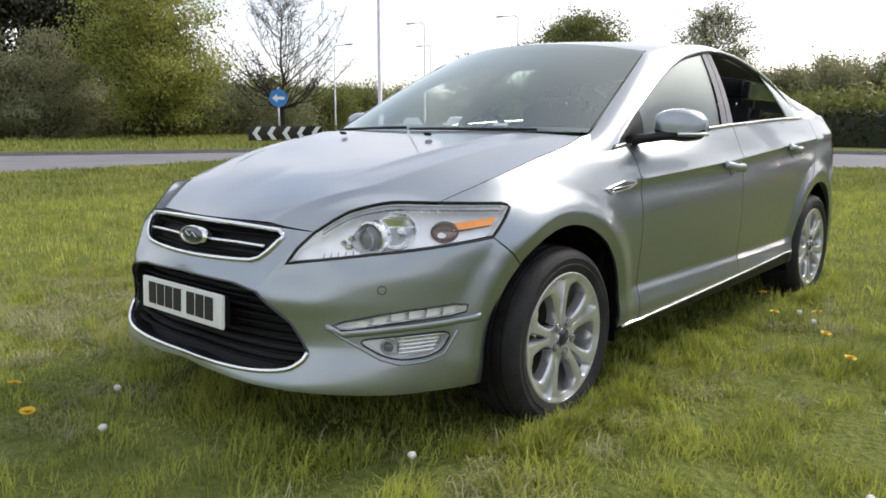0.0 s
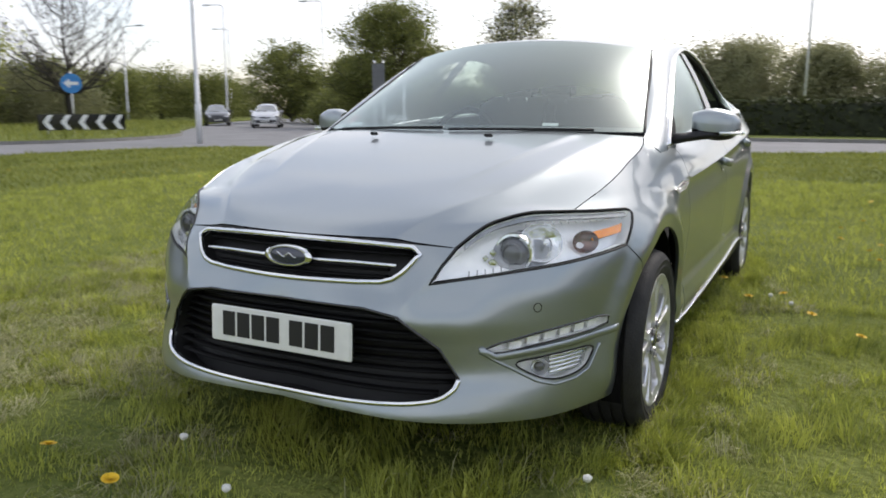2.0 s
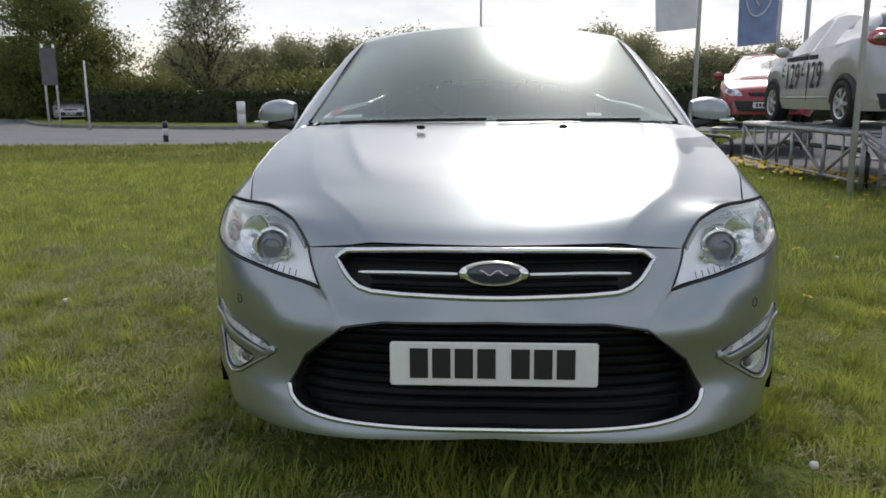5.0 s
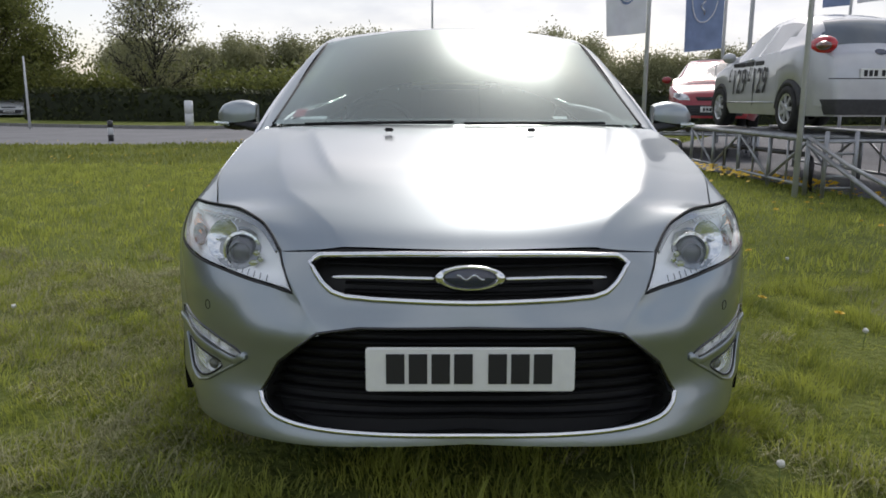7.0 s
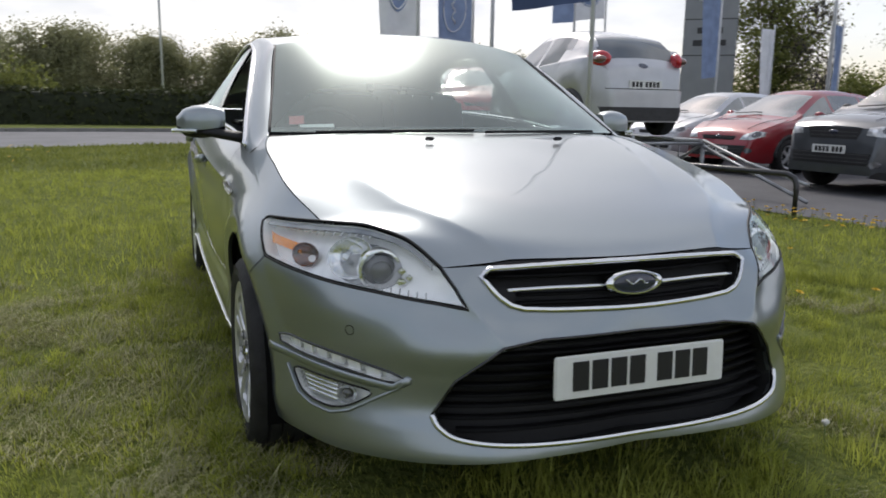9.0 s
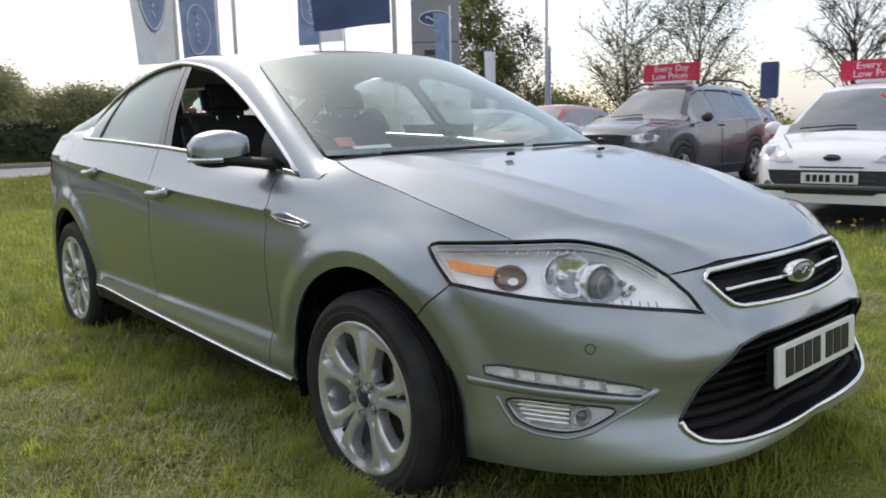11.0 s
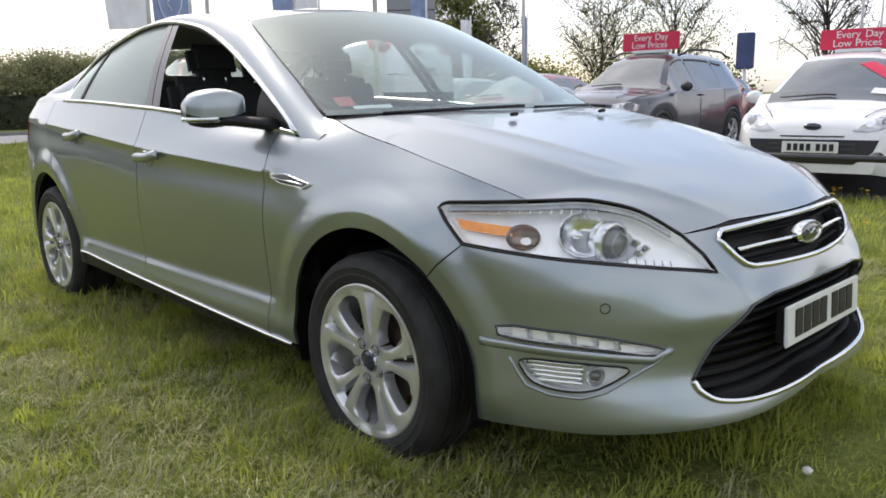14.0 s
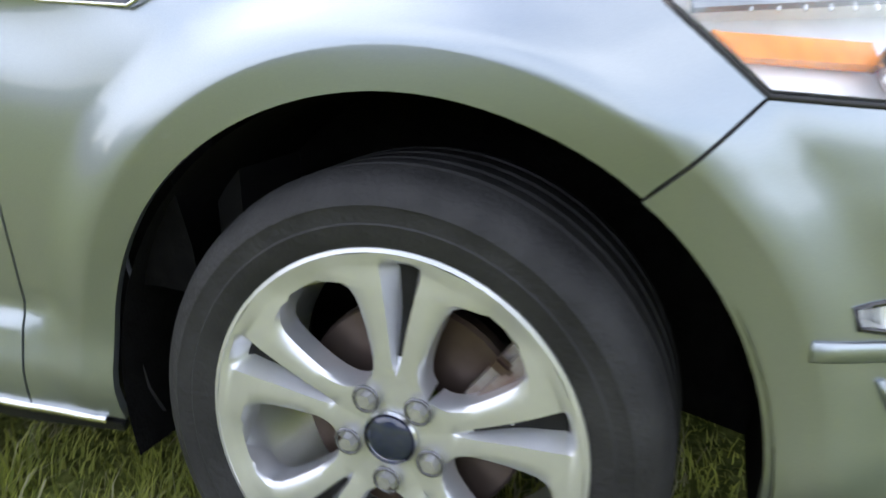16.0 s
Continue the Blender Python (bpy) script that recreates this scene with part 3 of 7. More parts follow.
for i in range(60):
    e, c = EDGE[i], CENTRE[i]
    hood[i, :, 0] = us * (e[0] - 0.002)
    hood[i, :, 1] = e[1] + (c[1] - e[1]) * (1 - us ** 2)
    hood[i, :, 2] = e[2] + (c[2] - e[2]) * (1 - np.abs(us) ** 3.1)
    # an outer fold over each lamp that runs back to the screen's corner, and a shorter inner crease
    w = np.abs(us)
    fold = 0.020 * math.sin(math.pi * min(1, 0.06 + ts[i] * 0.94)) ** 0.6
    at = 0.66 + 0.20 * ts[i] ** 1.4
    hood[i, :, 2] += fold * np.where(w > at, np.exp(-((w - at) / 0.085) ** 1.3), np.exp(-((at - w) / 0.40) ** 1.3)) - fold * 0.1
    inner = 0.009 * smooth(0.30, 0.62, ts[i]) * (1 - smooth(0.90, 1.0, ts[i]))
    at = 0.34 + 0.38 * ts[i]
    hood[i, :, 2] += inner * np.where(w > at, np.exp(-(w - at) / 0.03), np.exp(-(at - w) / 0.16))
bonnet = sheet("bonnet", hood, PAINT, car, thick=0.018)
tube("bonnet_seal", np.array([h + (0, 0.004, -0.010) for h in hood[0]]), 0.006, SEAL, bonnet, "", 6)
for sx in (0.255, -0.255):
    noz = box((sx, -1.434, 1.003), (0.032, 0.022, 0.011), pose(0, 0, 0, -14), 0.004)
    part("washer_nozzle", noz, BLACK, bonnet, "black washer jet")

# windscreen, roof, tailgate
WB = lambda u: np.stack([0.752 * u, -1.265 + 0.235 * np.abs(u) ** 2.2, 1.022 - 0.012 * u * u], -1)
WT = lambda u: np.stack([0.618 * u, -0.47 + 0.13 * u * u, 1.432 - 0.056 * np.abs(u) ** 2.2], -1)
uu, vv = np.meshgrid(np.linspace(-1, 1, 33), np.linspace(0, 1, 21), indexing="ij")
screen = WB(uu) * (1 - vv)[..., None] + WT(uu) * vv[..., None]
screen += np.stack([0 * uu, -0.010 * np.sin(np.pi * vv), 0.024 * np.sin(np.pi * vv)], -1) * (1 - uu ** 4)[..., None]
windscreen = sheet("windscreen", screen, GLASS, car, "large tinted windscreen")
windscreen.visible_shadow = False
for lo, hi in ((0.0, 0.045), (0.955, 1.0)):
    u2, v2 = np.meshgrid(np.linspace(-1, 1, 33), np.linspace(lo, hi, 4), indexing="ij")
    band = WB(u2) * (1 - v2)[..., None] + WT(u2) * v2[..., None]
    band += np.stack([0 * u2, -0.010 * np.sin(np.pi * v2), 0.024 * np.sin(np.pi * v2) - 0.005], -1) * (1 - 0.9 * u2 ** 4)[..., None]
    sheet("screen_border", band, GLOSSBLACK, windscreen)
for sg in (1, -1):
    e = screen[-1 if sg > 0 else 0]
    tube("screen_seal", e + (0, 0, -0.003), 0.0075, SEAL, windscreen, "", 6)
cowl = np.stack([hood[-1] * (1 - t) + np.array([WB(u) for u in us]) * t + (0, 0, -0.012) for t in np.linspace(0, 1, 4)], 0)
sheet("cowl", cowl, BLACK, car, "black plastic scuttle")
SIDE_TOP = spline([(0.852, -1.09, 0.885), (0.838, -1.0, 0.950), (0.802, -0.80, 1.068), (0.765, -0.6, 1.168), (0.728, -0.4, 1.256), (0.693, -0.2, 1.327), (0.665, 0.0, 1.378), (0.641, 0.333, 1.420), (0.645, 0.7, 1.402), (0.672, 1.1, 1.312), (0.702, 1.35, 1.205), (0.722, 1.485, 1.137), (0.785, 1.75, 1.105), (0.72, 2.1, 1.075)], 12)
ROOF_EDGE = spline([(0.80, -1.14, 0.965), (0.752, -1.03, 1.010), (0.712, -0.80, 1.135), (0.677, -0.6, 1.246), (0.640, -0.42, 1.340), (0.618, -0.34, 1.376), (0.606, -0.15, 1.412), (0.592, 0.1, 1.438), (0.58, 0.333, 1.450), (0.58, 0.7, 1.436), (0.60, 1.1, 1.368), (0.63, 1.5, 1.256), (0.66, 1.8, 1.160), (0.63, 2.1, 1.090)], 12)


def by_y(curve, y):
    return np.stack([np.interp(y, curve[:, 1], curve[:, k]) for k in (0, 1, 2)], -1)


ROOF_MID = spline([(0, -0.47, 1.432), (0, -0.3, 1.454), (0, 0.0, 1.472), (0, 0.35, 1.477), (0, 0.8, 1.460), (0, 1.2, 1.412), (0, 1.6, 1.295), (0, 1.95, 1.17), (0, 2.2, 1.115)], 12)


def roof_sheet(y0, y1, rows, lift=0.0):
    u = np.linspace(-1, 1, 41)
    out = []
    for ys in np.linspace(y0, y1, rows):
        e = by_y(ROOF_EDGE, ys)
        k = (ys + 0.34) / 2.54
        yc = -0.47 + (2.2 + 0.47) * k
        c = by_y(ROOF_MID, yc)
        out.append(np.stack([e[0] * u, e[1] + (yc - e[1]) * (1 - u * u), e[2] + (c[2] - e[2]) * (1 - np.abs(u) ** 2.2) + lift], -1))
    return np.array(out)


roof = sheet("roof", roof_sheet(-0.34, 1.18, 50), PAINT, car, thick=0.01)
sheet("rear_window", roof_sheet(1.19, 1.80, 16), GLASS, car, "sloping rear window")
sheet("tailgate", roof_sheet(1.81, 2.10, 10), PAINT, car)
sheet("roof_lining", roof_sheet(-0.36, 1.3, 24, -0.035), HEADLINER, car, flip=True)
tube("aerial", [(0, 0.95, 1.44), (0, 1.02, 1.47), (0, 1.12, 1.505)], [0.02, 0.010, 0.004], BLACK, roof, "", 8)
for side in (1, -1):
    m = np.array((side, 1, 1))
    k = np.linspace(0, 1, 100)
    a = np.stack([np.interp(k, np.linspace(0, 1, len(SIDE_TOP)), SIDE_TOP[:, c]) for c in range(3)], 1)
    b = np.stack([np.interp(k, np.linspace(0, 1, len(ROOF_EDGE)), ROOF_EDGE[:, c]) for c in range(3)], 1)
    v = np.linspace(0, 1, 9)[None, :, None]
    rail = a[:, None] * (1 - v) + b[:, None] * v
    out = np.stack([np.full(100, 0.6), 0 * k, np.full(100, 0.8)], 1)
    rail = rail + out[:, None] * 0.016 * np.sin(np.pi * v) ** 0.8
    sheet("roof_pillar", rail * m, PAINT, car, thick=0.02, flip=side > 0)

    def window_point(y, v, inset=0.004):
        s = float(np.interp(y, FINE[:, 1], ARC))
        lo = P(s, belt_at(s)) if y < 1.25 else None
        if lo is None:
            w = (y - 1.25) / (1.485 - 1.25)
            s1 = float(np.interp(1.25, FINE[:, 1], ARC))
            lo = P(s1, belt_at(s1)) * (1 - w) + np.array([0.722, 1.485, 1.137]) * w
            lo[1] = y
        hi = by_y(SIDE_TOP, y)
        p = lo * (1 - v) + hi * v
        p[0] += 0.012 * math.sin(math.pi * v) - inset
        return p * m

    def window_sheet(name, bottom, top, mat, parent, inset=0.004, label="", v0=0.0, v1=1.0):
        g = []
        for u in np.linspace(0, 1, 22):
            row = []
            for v in np.linspace(v0, v1, 14):
                y = (bottom[0] * (1 - v) + top[0] * v) * (1 - u) + (bottom[1] * (1 - v) + top[1] * v) * u
                row.append(window_point(y, v, inset))
            g.append(row)
        return sheet(name, g, mat, parent, label, flip=side < 0)

    door_f, door_r = [[o for o in car.children if o.name.startswith(w)][0 if side > 0 else 1] for w in ("front_door", "rear_door")]
    # the pane of the right front door and of the left rear door are wound down
    if side > 0:
        window_sheet("window_pane", (-0.70, 0.03), (-0.70, 0.21), GLASS, door_f, 0.012).visible_shadow = False
    else:
        window_sheet("window_pane", (0.16, 1.02), (0.33, 1.00), GLASS, door_r, 0.012).visible_shadow = False
    window_sheet("mirror_triangle", (-1.0, -0.70), (-1.0, -0.70), BLACK, door_f, 0.006)
    window_sheet("door_pillar", (0.03, 0.095), (0.21, 0.27), GLOSSBLACK, door_f, 0.004)
    window_sheet("door_pillar", (0.102, 0.16), (0.277, 0.33), GLOSSBLACK, door_r, 0.004)
    window_sheet("quarter_pillar", (1.02, 1.05), (1.00, 1.03), BLACK, door_r, 0.006)
    window_sheet("quarter_window", (1.05, 1.47), (1.03, 1.47), GLASS, door_r, 0.010).visible_shadow = False
    low = np.array([window_point(y, 0, -0.003) for y in np.linspace(-1.0, 1.485, 70)])
    high = np.array([window_point(y, 1, -0.003) for y in np.linspace(1.485, -1.0, 90)])
    loop = np.vstack([low, high[1:-1]])
    tube("window_trim", loop, 0.0115, CHROME, car, "polished window surround", 8, True, squash=(1.0, 0.8))
    tube("window_seal", high + np.array((-0.010 * side, 0, -0.014)), 0.010, SEAL, car, "", 6)
    # shoulder between the rear wing and the sloping pillar
    deck = []
    for y in np.linspace(1.22, 2.16, 24):
        s = float(np.interp(y, FINE[:, 1], ARC))
        foot = P(s, 1.068) * m
        top = window_point(y, 0, 0.0) if y < 1.485 else by_y(SIDE_TOP, min(y, 2.1)) * m + np.array((0, max(0, y - 2.1), 0))
        deck.append([foot * (1 - v) + top * v + np.array((0.5 * side, 0, 0.86)) * 0.012 * math.sin(math.pi * v) for v in np.linspace(0, 1, 7)])
    sheet("rear_shoulder", deck, PAINT, car, flip=side > 0)
    # door mirror
    rows = []
    for i, t in enumerate(np.linspace(0, 1, 20)):
        x = 0.886 + 0.184 * t
        swell = (math.sin(math.pi * min(1, 0.12 + 0.80 * t)) ** 0.45) * (1 - 0.35 * max(0, t - 0.86) / 0.14)
        hh, dd = 0.067 * swell, 0.062 * swell
        zc, yc = 1.044 - 0.012 * t, -0.70 + 0.045 * t
        ring = []
        for a in np.linspace(0, 2 * math.pi, 28, endpoint=False):
            ca, sa = math.cos(a), math.sin(a)
            ex = 2 / 3.8
            yy = -abs(ca) ** (2 / 2.2) * dd * 1.25 if ca > 0 else abs(ca) ** 0.5 * dd * 0.75
            ring.append((x * side, yc + yy, zc + math.copysign(abs(sa) ** ex, sa) * hh))
        rows.append(ring)
    rows = np.array(rows)
    n, k = rows.shape[:2]
    vts = rows.reshape(-1, 3)
    fcs = [(i * k + j, i * k + (j + 1) % k, (i + 1) * k + (j + 1) % k, (i + 1) * k + j) for i in range(n - 1) for j in range(k)]
    fcs += [tuple(range(k)), tuple((n - 1) * k + j for j in range(k))]
    top = [f for f in fcs if vts[list(f)][:, 2].mean() > 1.020]
    bottom = [f for f in fcs if vts[list(f)][:, 2].mean() <= 1.020]
    mesh_part("mirror_cap", vts, top, PAINT, door_f, "body-coloured mirror shell")
    mesh_part("mirror_base", vts, bottom, BLACK, door_f, "black lower mirror shell")
    tube("mirror_arm", [(0.80 * side, -0.83, 0.975), (0.86 * side, -0.79, 0.985), (0.93 * side, -0.74, 0.995), (1.0 * side, -0.70, 0.995)], [0.032, 0.028, 0.026, 0.022], BLACK, door_f, "", 10, squash=(1.5, 0.75))
    ind = [(side * (1.0 + 0.085 * t), -0.775 + 0.09 * t * t, 1.004 - 0.002 * t) for t in np.linspace(0, 1, 8)]
    tube("mirror_indicator", ind, 0.010, LENS, door_f, "clear indicator strip", 8)
    tube("mirror_indicator_core", np.array(ind) + (0, 0.004, 0), 0.006, REFLECTOR, door_f, "", 6)


# ---- lamps, grilles, plate, wheels and cabin of the silver car ----
def turned_part(name, profile, at, towards, mat, parent, label="", steps=28, wide=1.0, high=1.0):
    """A lathe-turned piece whose axis points from `at` towards a direction."""
    v, f = lathe(profile, steps, "z")
    q = Vector(towards).normalized().to_track_quat("Z", "Y").to_matrix()
    v = [tuple(Vector(at) + q @ Vector((a * wide, b * high, h))) for a, b, h in v]
    bm = bmesh.new()
    vs = [bm.verts.new(p) for p in v]
    for face in f:
        bm.faces.new([vs[i] for i in face])
    bmesh.ops.remove_doubles(bm, verts=bm.verts, dist=1e-5)
    return part(name, bm, mat, parent, label)


MIRROR = material("mirror_chrome", (0.82, 0.83, 0.84), 0.06, 1.0, vary=0.05, scale=25, bump=0.25, bump_scale=60)


def skin_at(s, z, depth=0.0):
    s, z = np.array(float(s)), np.array(float(z))
    return P(s, z) - skin_normal(s, z) * depth


def bowl(r, deep):
    return [(r * 1.04, 0.0), (r, 0.002)] + [(r * math.sqrt(max(0.0, k)), -deep * (1 - k)) for k in (0.85, 0.65, 0.45, 0.25, 0.1, 0.0)]


def dome(r, tall):
    return [(r * math.cos(a), tall * math.sin(a)) for a in np.linspace(0, math.pi / 2, 9)]


for side in (1, -1):
    turned = (lambda p: p) if side > 0 else mirrored
    lamp = skin_panel("headlamp", turned(HL), LENS, car, step=0.03, lift=0.0, flange=0.0, shrink=0.006, label="clear headlamp with projector and amber indicator")
    lamp.visible_shadow = False
    skin_panel("lamp_housing", turned(HL), HOUSING, lamp, lift=-0.044, flange=-0.042, shrink=0.007)
    tube("lamp_seal", on_skin(turned(HL), -0.001, 0.015, True), 0.0036, SEAL, lamp, "", 6, True)
    ahead = Vector((0.12 * side, -1, 0.02))
    oval_rim = [(0.792 + 0.122 * math.cos(a), 0.719 + 0.058 * math.sin(a) + 0.10 * 0.122 * math.cos(a)) for a in np.linspace(0, 2 * math.pi, 30, endpoint=False)]
    skin_panel("lamp_bezel", turned(oval_rim), LAMPGREY, lamp, lift=-0.040, flange=0.01, step=0.02, label="grey inner bezel round the two beams")
    c = skin_at(side * 0.842, 0.730, 0.022)
    outward = Vector(tuple(skin_normal(np.array(side * 0.842), np.array(0.730)))) + Vector((0, -0.15, -0.25))
    turned_part("main_beam_bowl", [(0.058, 0.002)] + bowl(0.055, 0.026), c, outward, MIRROR, lamp, "faceted chrome reflector", 16, wide=1.15)
    turned_part("main_beam_bulb", dome(0.011, 0.022), c + np.array((0.012 * side, 0.014, 0)), ahead, CHROME, lamp)
    c = skin_at(side * 0.744, 0.712, 0.040)
    turned_part("projector_ring", [(0.060, -0.03), (0.061, -0.004), (0.057, 0.006), (0.050, 0.007), (0.046, 0.0), (0.042, -0.016)], c, ahead, MIRROR, lamp)
    turned_part("projector_lens", dome(0.043, 0.024), c + np.array((0, -0.001, 0)), ahead, SMOKE, lamp, "dark glass projector lens")
    turned_part("projector_inner_ring", [(0.026, 0.019), (0.028, 0.024), (0.030, 0.017)], c + np.array((0, -0.003, 0)), ahead, LAMPGREY, lamp)
    for dz, dx, w in ((0.012, -0.068, 0.020), (-0.014, -0.074, 0.026), (-0.002, -0.096, 0.016)):
        q = skin_at(side * (0.744 + dx), 0.700 + dz, 0.034)
        part("reflector_step", box(tuple(q), (w, 0.022, 0.016), pose(0, 0, 0, 0, 0, 8 * side), 0.005), MIRROR, lamp)
    top_in = [(a + 0.004, b - 0.004) for a, b in HL_TOP[2:]] + [(1.12, 0.792), (1.225, 0.788)]
    skin_panel("lamp_brow", turned(top_in + [(a, b - 0.013) for a, b in top_in[::-1]]), LAMPGREY, lamp, lift=-0.008, flange=0.008, step=0.02, gap=0.012, shrink=0.0, label="grey upper edge of the lamp")
    for k in range(9):
        s0 = 0.585 + k * 0.026
        z0 = float(np.interp(s0, [0.468, 0.73, 0.96], [0.618, 0.648, 0.670]))
        tube("lens_tick", on_skin([(side * s0, z0 + 0.010), (side * (s0 + 0.002), z0 + 0.026)], -0.022, 0.006), 0.0016, LAMPGREY, lamp, "", 5)
    turned_part("indicator_bowl", bowl(0.040, 0.024)[1:], skin_at(side * 1.003, 0.722, 0.022), Vector((0.75 * side, -0.75, 0.1)), AMBERDARK, lamp, "dark amber indicator bowl", wide=1.1, high=0.85)
    skin_panel("indicator_strip", turned([(1.205, 0.763), (1.036, 0.750), (1.030, 0.722), (1.176, 0.731)]), AMBER, lamp, lift=-0.022, step=0.02, flange=0.015, gap=0.012, label="amber indicator strip")
    for k in range(14):
        s0 = 0.80 + k * 0.028
        tube("lens_rib", on_skin([(side * s0, 0.792), (side * (s0 + 0.004), 0.774)], -0.012, 0.006), 0.0016, REFLECTOR, lamp, "", 5)
    # daytime lights over the fog lamp
    drl = skin_panel("daytime_light", turned(DRL), LENS, bumper, lift=-0.003, flange=0.0, shrink=0.003, step=0.02, label="row of daytime running lights")
    drl.visible_shadow = False
    skin_panel("light_housing", turned(DRL), HOUSING, drl, lift=-0.030, flange=-0.028, step=0.02, shrink=0.002)
    for k in range(6):
        s0 = 0.70 + k * 0.056
        top, low = np.interp(s0, [0.626, 0.824, 1.062], [0.443, 0.482, 0.494]), np.interp(s0, [0.652, 0.824, 1.052], [0.420, 0.446, 0.458])
        skin_panel("led_cell", turned([(s0, low + 0.004), (s0 + 0.040, low + 0.006), (s0 + 0.046, top - 0.004), (s0 + 0.006, top - 0.006)]), HOUSING, drl, lift=-0.010, flange=0.014, step=0.012, gap=0.01, shrink=0.001)
    tube("light_rim", on_skin(turned(DRL), 0.001, 0.015, True), 0.0035, GLOSSBLACK, drl, "", 6, True)
    tube("bumper_blade", on_skin([(side * 0.615, 0.437), (side * 0.66, 0.412), (side * 0.83, 0.428), (side * 1.0, 0.436), (side * 1.10, 0.446)], 0.002), 0.0068, PAINT, bumper, "", 8, squash=(0.6, 1.7))
    tube("blade_trim", on_skin([(side * 0.612, 0.441), (side * 0.650, 0.408), (side * 0.72, 0.370), (side * 0.78, 0.335), (side * 0.84, 0.317), (side * 0.92, 0.320), (side * 0.98, 0.337), (side * 1.004, 0.37), (side * 1.024, 0.408)], 0.002, 0.015), 0.0042, PAINT, bumper, "", 6)
    fog = skin_panel("fog_lamp", turned(FOG), LENS, bumper, lift=-0.004, flange=0.0, shrink=0.003, step=0.02, label="clear front fog lamp")
    fog.visible_shadow = False
    skin_panel("fog_housing", turned(FOG), HOUSING, fog, lift=-0.045, flange=-0.042, step=0.02, shrink=0.002)
    tube("fog_rim", on_skin(turned(FOG), 0.0, 0.015, True), 0.003, BLACK, fog, "", 6, True)
    turned_part("fog_bulb", bowl(0.026, 0.015), skin_at(side * 0.805, 0.369, 0.018), Vector((0.55 * side, -1, 0)), REFLECTOR, fog)
    turned_part("fog_bulb_lens", dome(0.016, 0.012), skin_at(side * 0.805, 0.369, 0.022), Vector((0.55 * side, -1, 0)), SMOKE, fog)
    for k in range(5):
        z0 = 0.350 + k * 0.0115
        tube("fog_flute", on_skin([(side * 0.835, z0), (side * (0.965 + 0.007 * k), z0 + 0.002)], -0.016), 0.0062, CHROME, fog, "", 6)
    ring = [(side * (0.786 + 0.0125 * math.cos(a)), 0.548 + 0.0125 * math.sin(a)) for a in np.linspace(0, 2 * math.pi, 18, endpoint=False)]
    tube("parking_sensor", on_skin(ring, 0.0, 0.006, True), 0.0016, SEAL, bumper, "", 5, True)
    tube("wing_gap", on_skin([(side * 1.158, 0.690), (side * 1.262, 0.594)], -0.006), 0.003, SEAL, car, "", 5)

def level_line(w, z, depth):
    """A level line across the nose, a little behind the skin."""
    at = np.linspace(-w, w, 25)
    n = skin_normal(at, at * 0 + z) * np.array((1, 1, 0))
    return P(at, at * 0 + z) - n / np.linalg.norm(n, axis=1, keepdims=True) * depth


# upper grille
ug = skin_panel("upper_grille", UGRILLE, SEAL, bumper, lift=-0.055, flange=-0.05, shrink=0.0, label="black grille with chrome frame and bars")
tube("grille_frame", on_skin(UGRILLE, 0.003, 0.015, True), 0.0075, CHROME, ug, "chrome frame", 8, True, squash=(0.8, 1.1))
for z0 in (0.690, 0.645, 0.625):
    w = 0.40 if z0 > 0.66 else 0.33
    tube("grille_slat", level_line(w, z0, 0.030), 0.006, GRILLEDARK, ug, "", 6, squash=(2.2, 0.8))
for sg in (1, -1):
    tube("grille_bar", on_skin([(sg * 0.092, 0.667), (sg * 0.23, 0.667), (sg * 0.362, 0.664)], -0.004, 0.02), 0.0068, CHROME, ug, "chrome bar", 8, squash=(1.4, 0.9))
bc = skin_at(0, 0.667, -0.004)
turned_part("badge", [(0.0335, -0.02), (0.0335, 0.0), (0.030, 0.006), (0.0265, 0.006), (0.025, 0.002)], bc, (0, -1, 0.10), CHROME, ug, "oval chrome badge", 40, wide=2.62)
turned_part("badge_face", dome(0.0255, 0.005), bc + np.array((0, -0.002, 0)), (0, -1, 0.10), BADGE, ug, "dark blue badge", 40, wide=2.55)
tube("badge_mark", [bc + np.array((x, -0.0085, 0.004 + 0.006 * math.sin(x * 150))) for x in np.linspace(-0.034, 0.036, 22)], 0.0022, CHROME, ug, "", 5)

# lower grille
lg = skin_panel("lower_grille", LGRILLE, SEAL, bumper, lift=-0.075, flange=-0.068, shrink=0.0, label="wide black lower grille with a bright lower lip")
half = np.array(LGRILLE_HALF)
for z0 in (0.305, 0.333, 0.361, 0.389, 0.417, 0.445, 0.473, 0.501, 0.527):
    up, lo = half[:5], half[4:]
    w = float(np.interp(z0, up[::-1, 1], up[::-1, 0])) if z0 > 0.352 else float(np.interp(z0, lo[::-1, 1], lo[::-1, 0]))
    tube("grille_slat", level_line(w, z0, 0.046), 0.0065, GRILLEDARK, lg, "", 6, squash=(2.6, 0.9))
LIP = [tuple(q) for q in spline(LGRILLE_HALF[4:], 8)]
tube("lip_trim", on_skin([(-a, b) for a, b in LIP] + LIP[:-1][::-1], 0.003, 0.015), 0.0085, CHROME, lg, "bright lip strip", 8)
tube("grille_edge", on_skin([(-a, b) for a, b in LGRILLE_HALF[:5]][::-1] + LGRILLE_HALF[1:5], 0.002, 0.015), 0.0045, GLOSSBLACK, lg, "", 6)
plate = part("number_plate", box((0, -2.392, 0.449), (0.522, 0.010, 0.113), pose(0, 0, 0, -3), 0.004), PLATE, bumper, "white plate with dark block bars")
x = -0.212
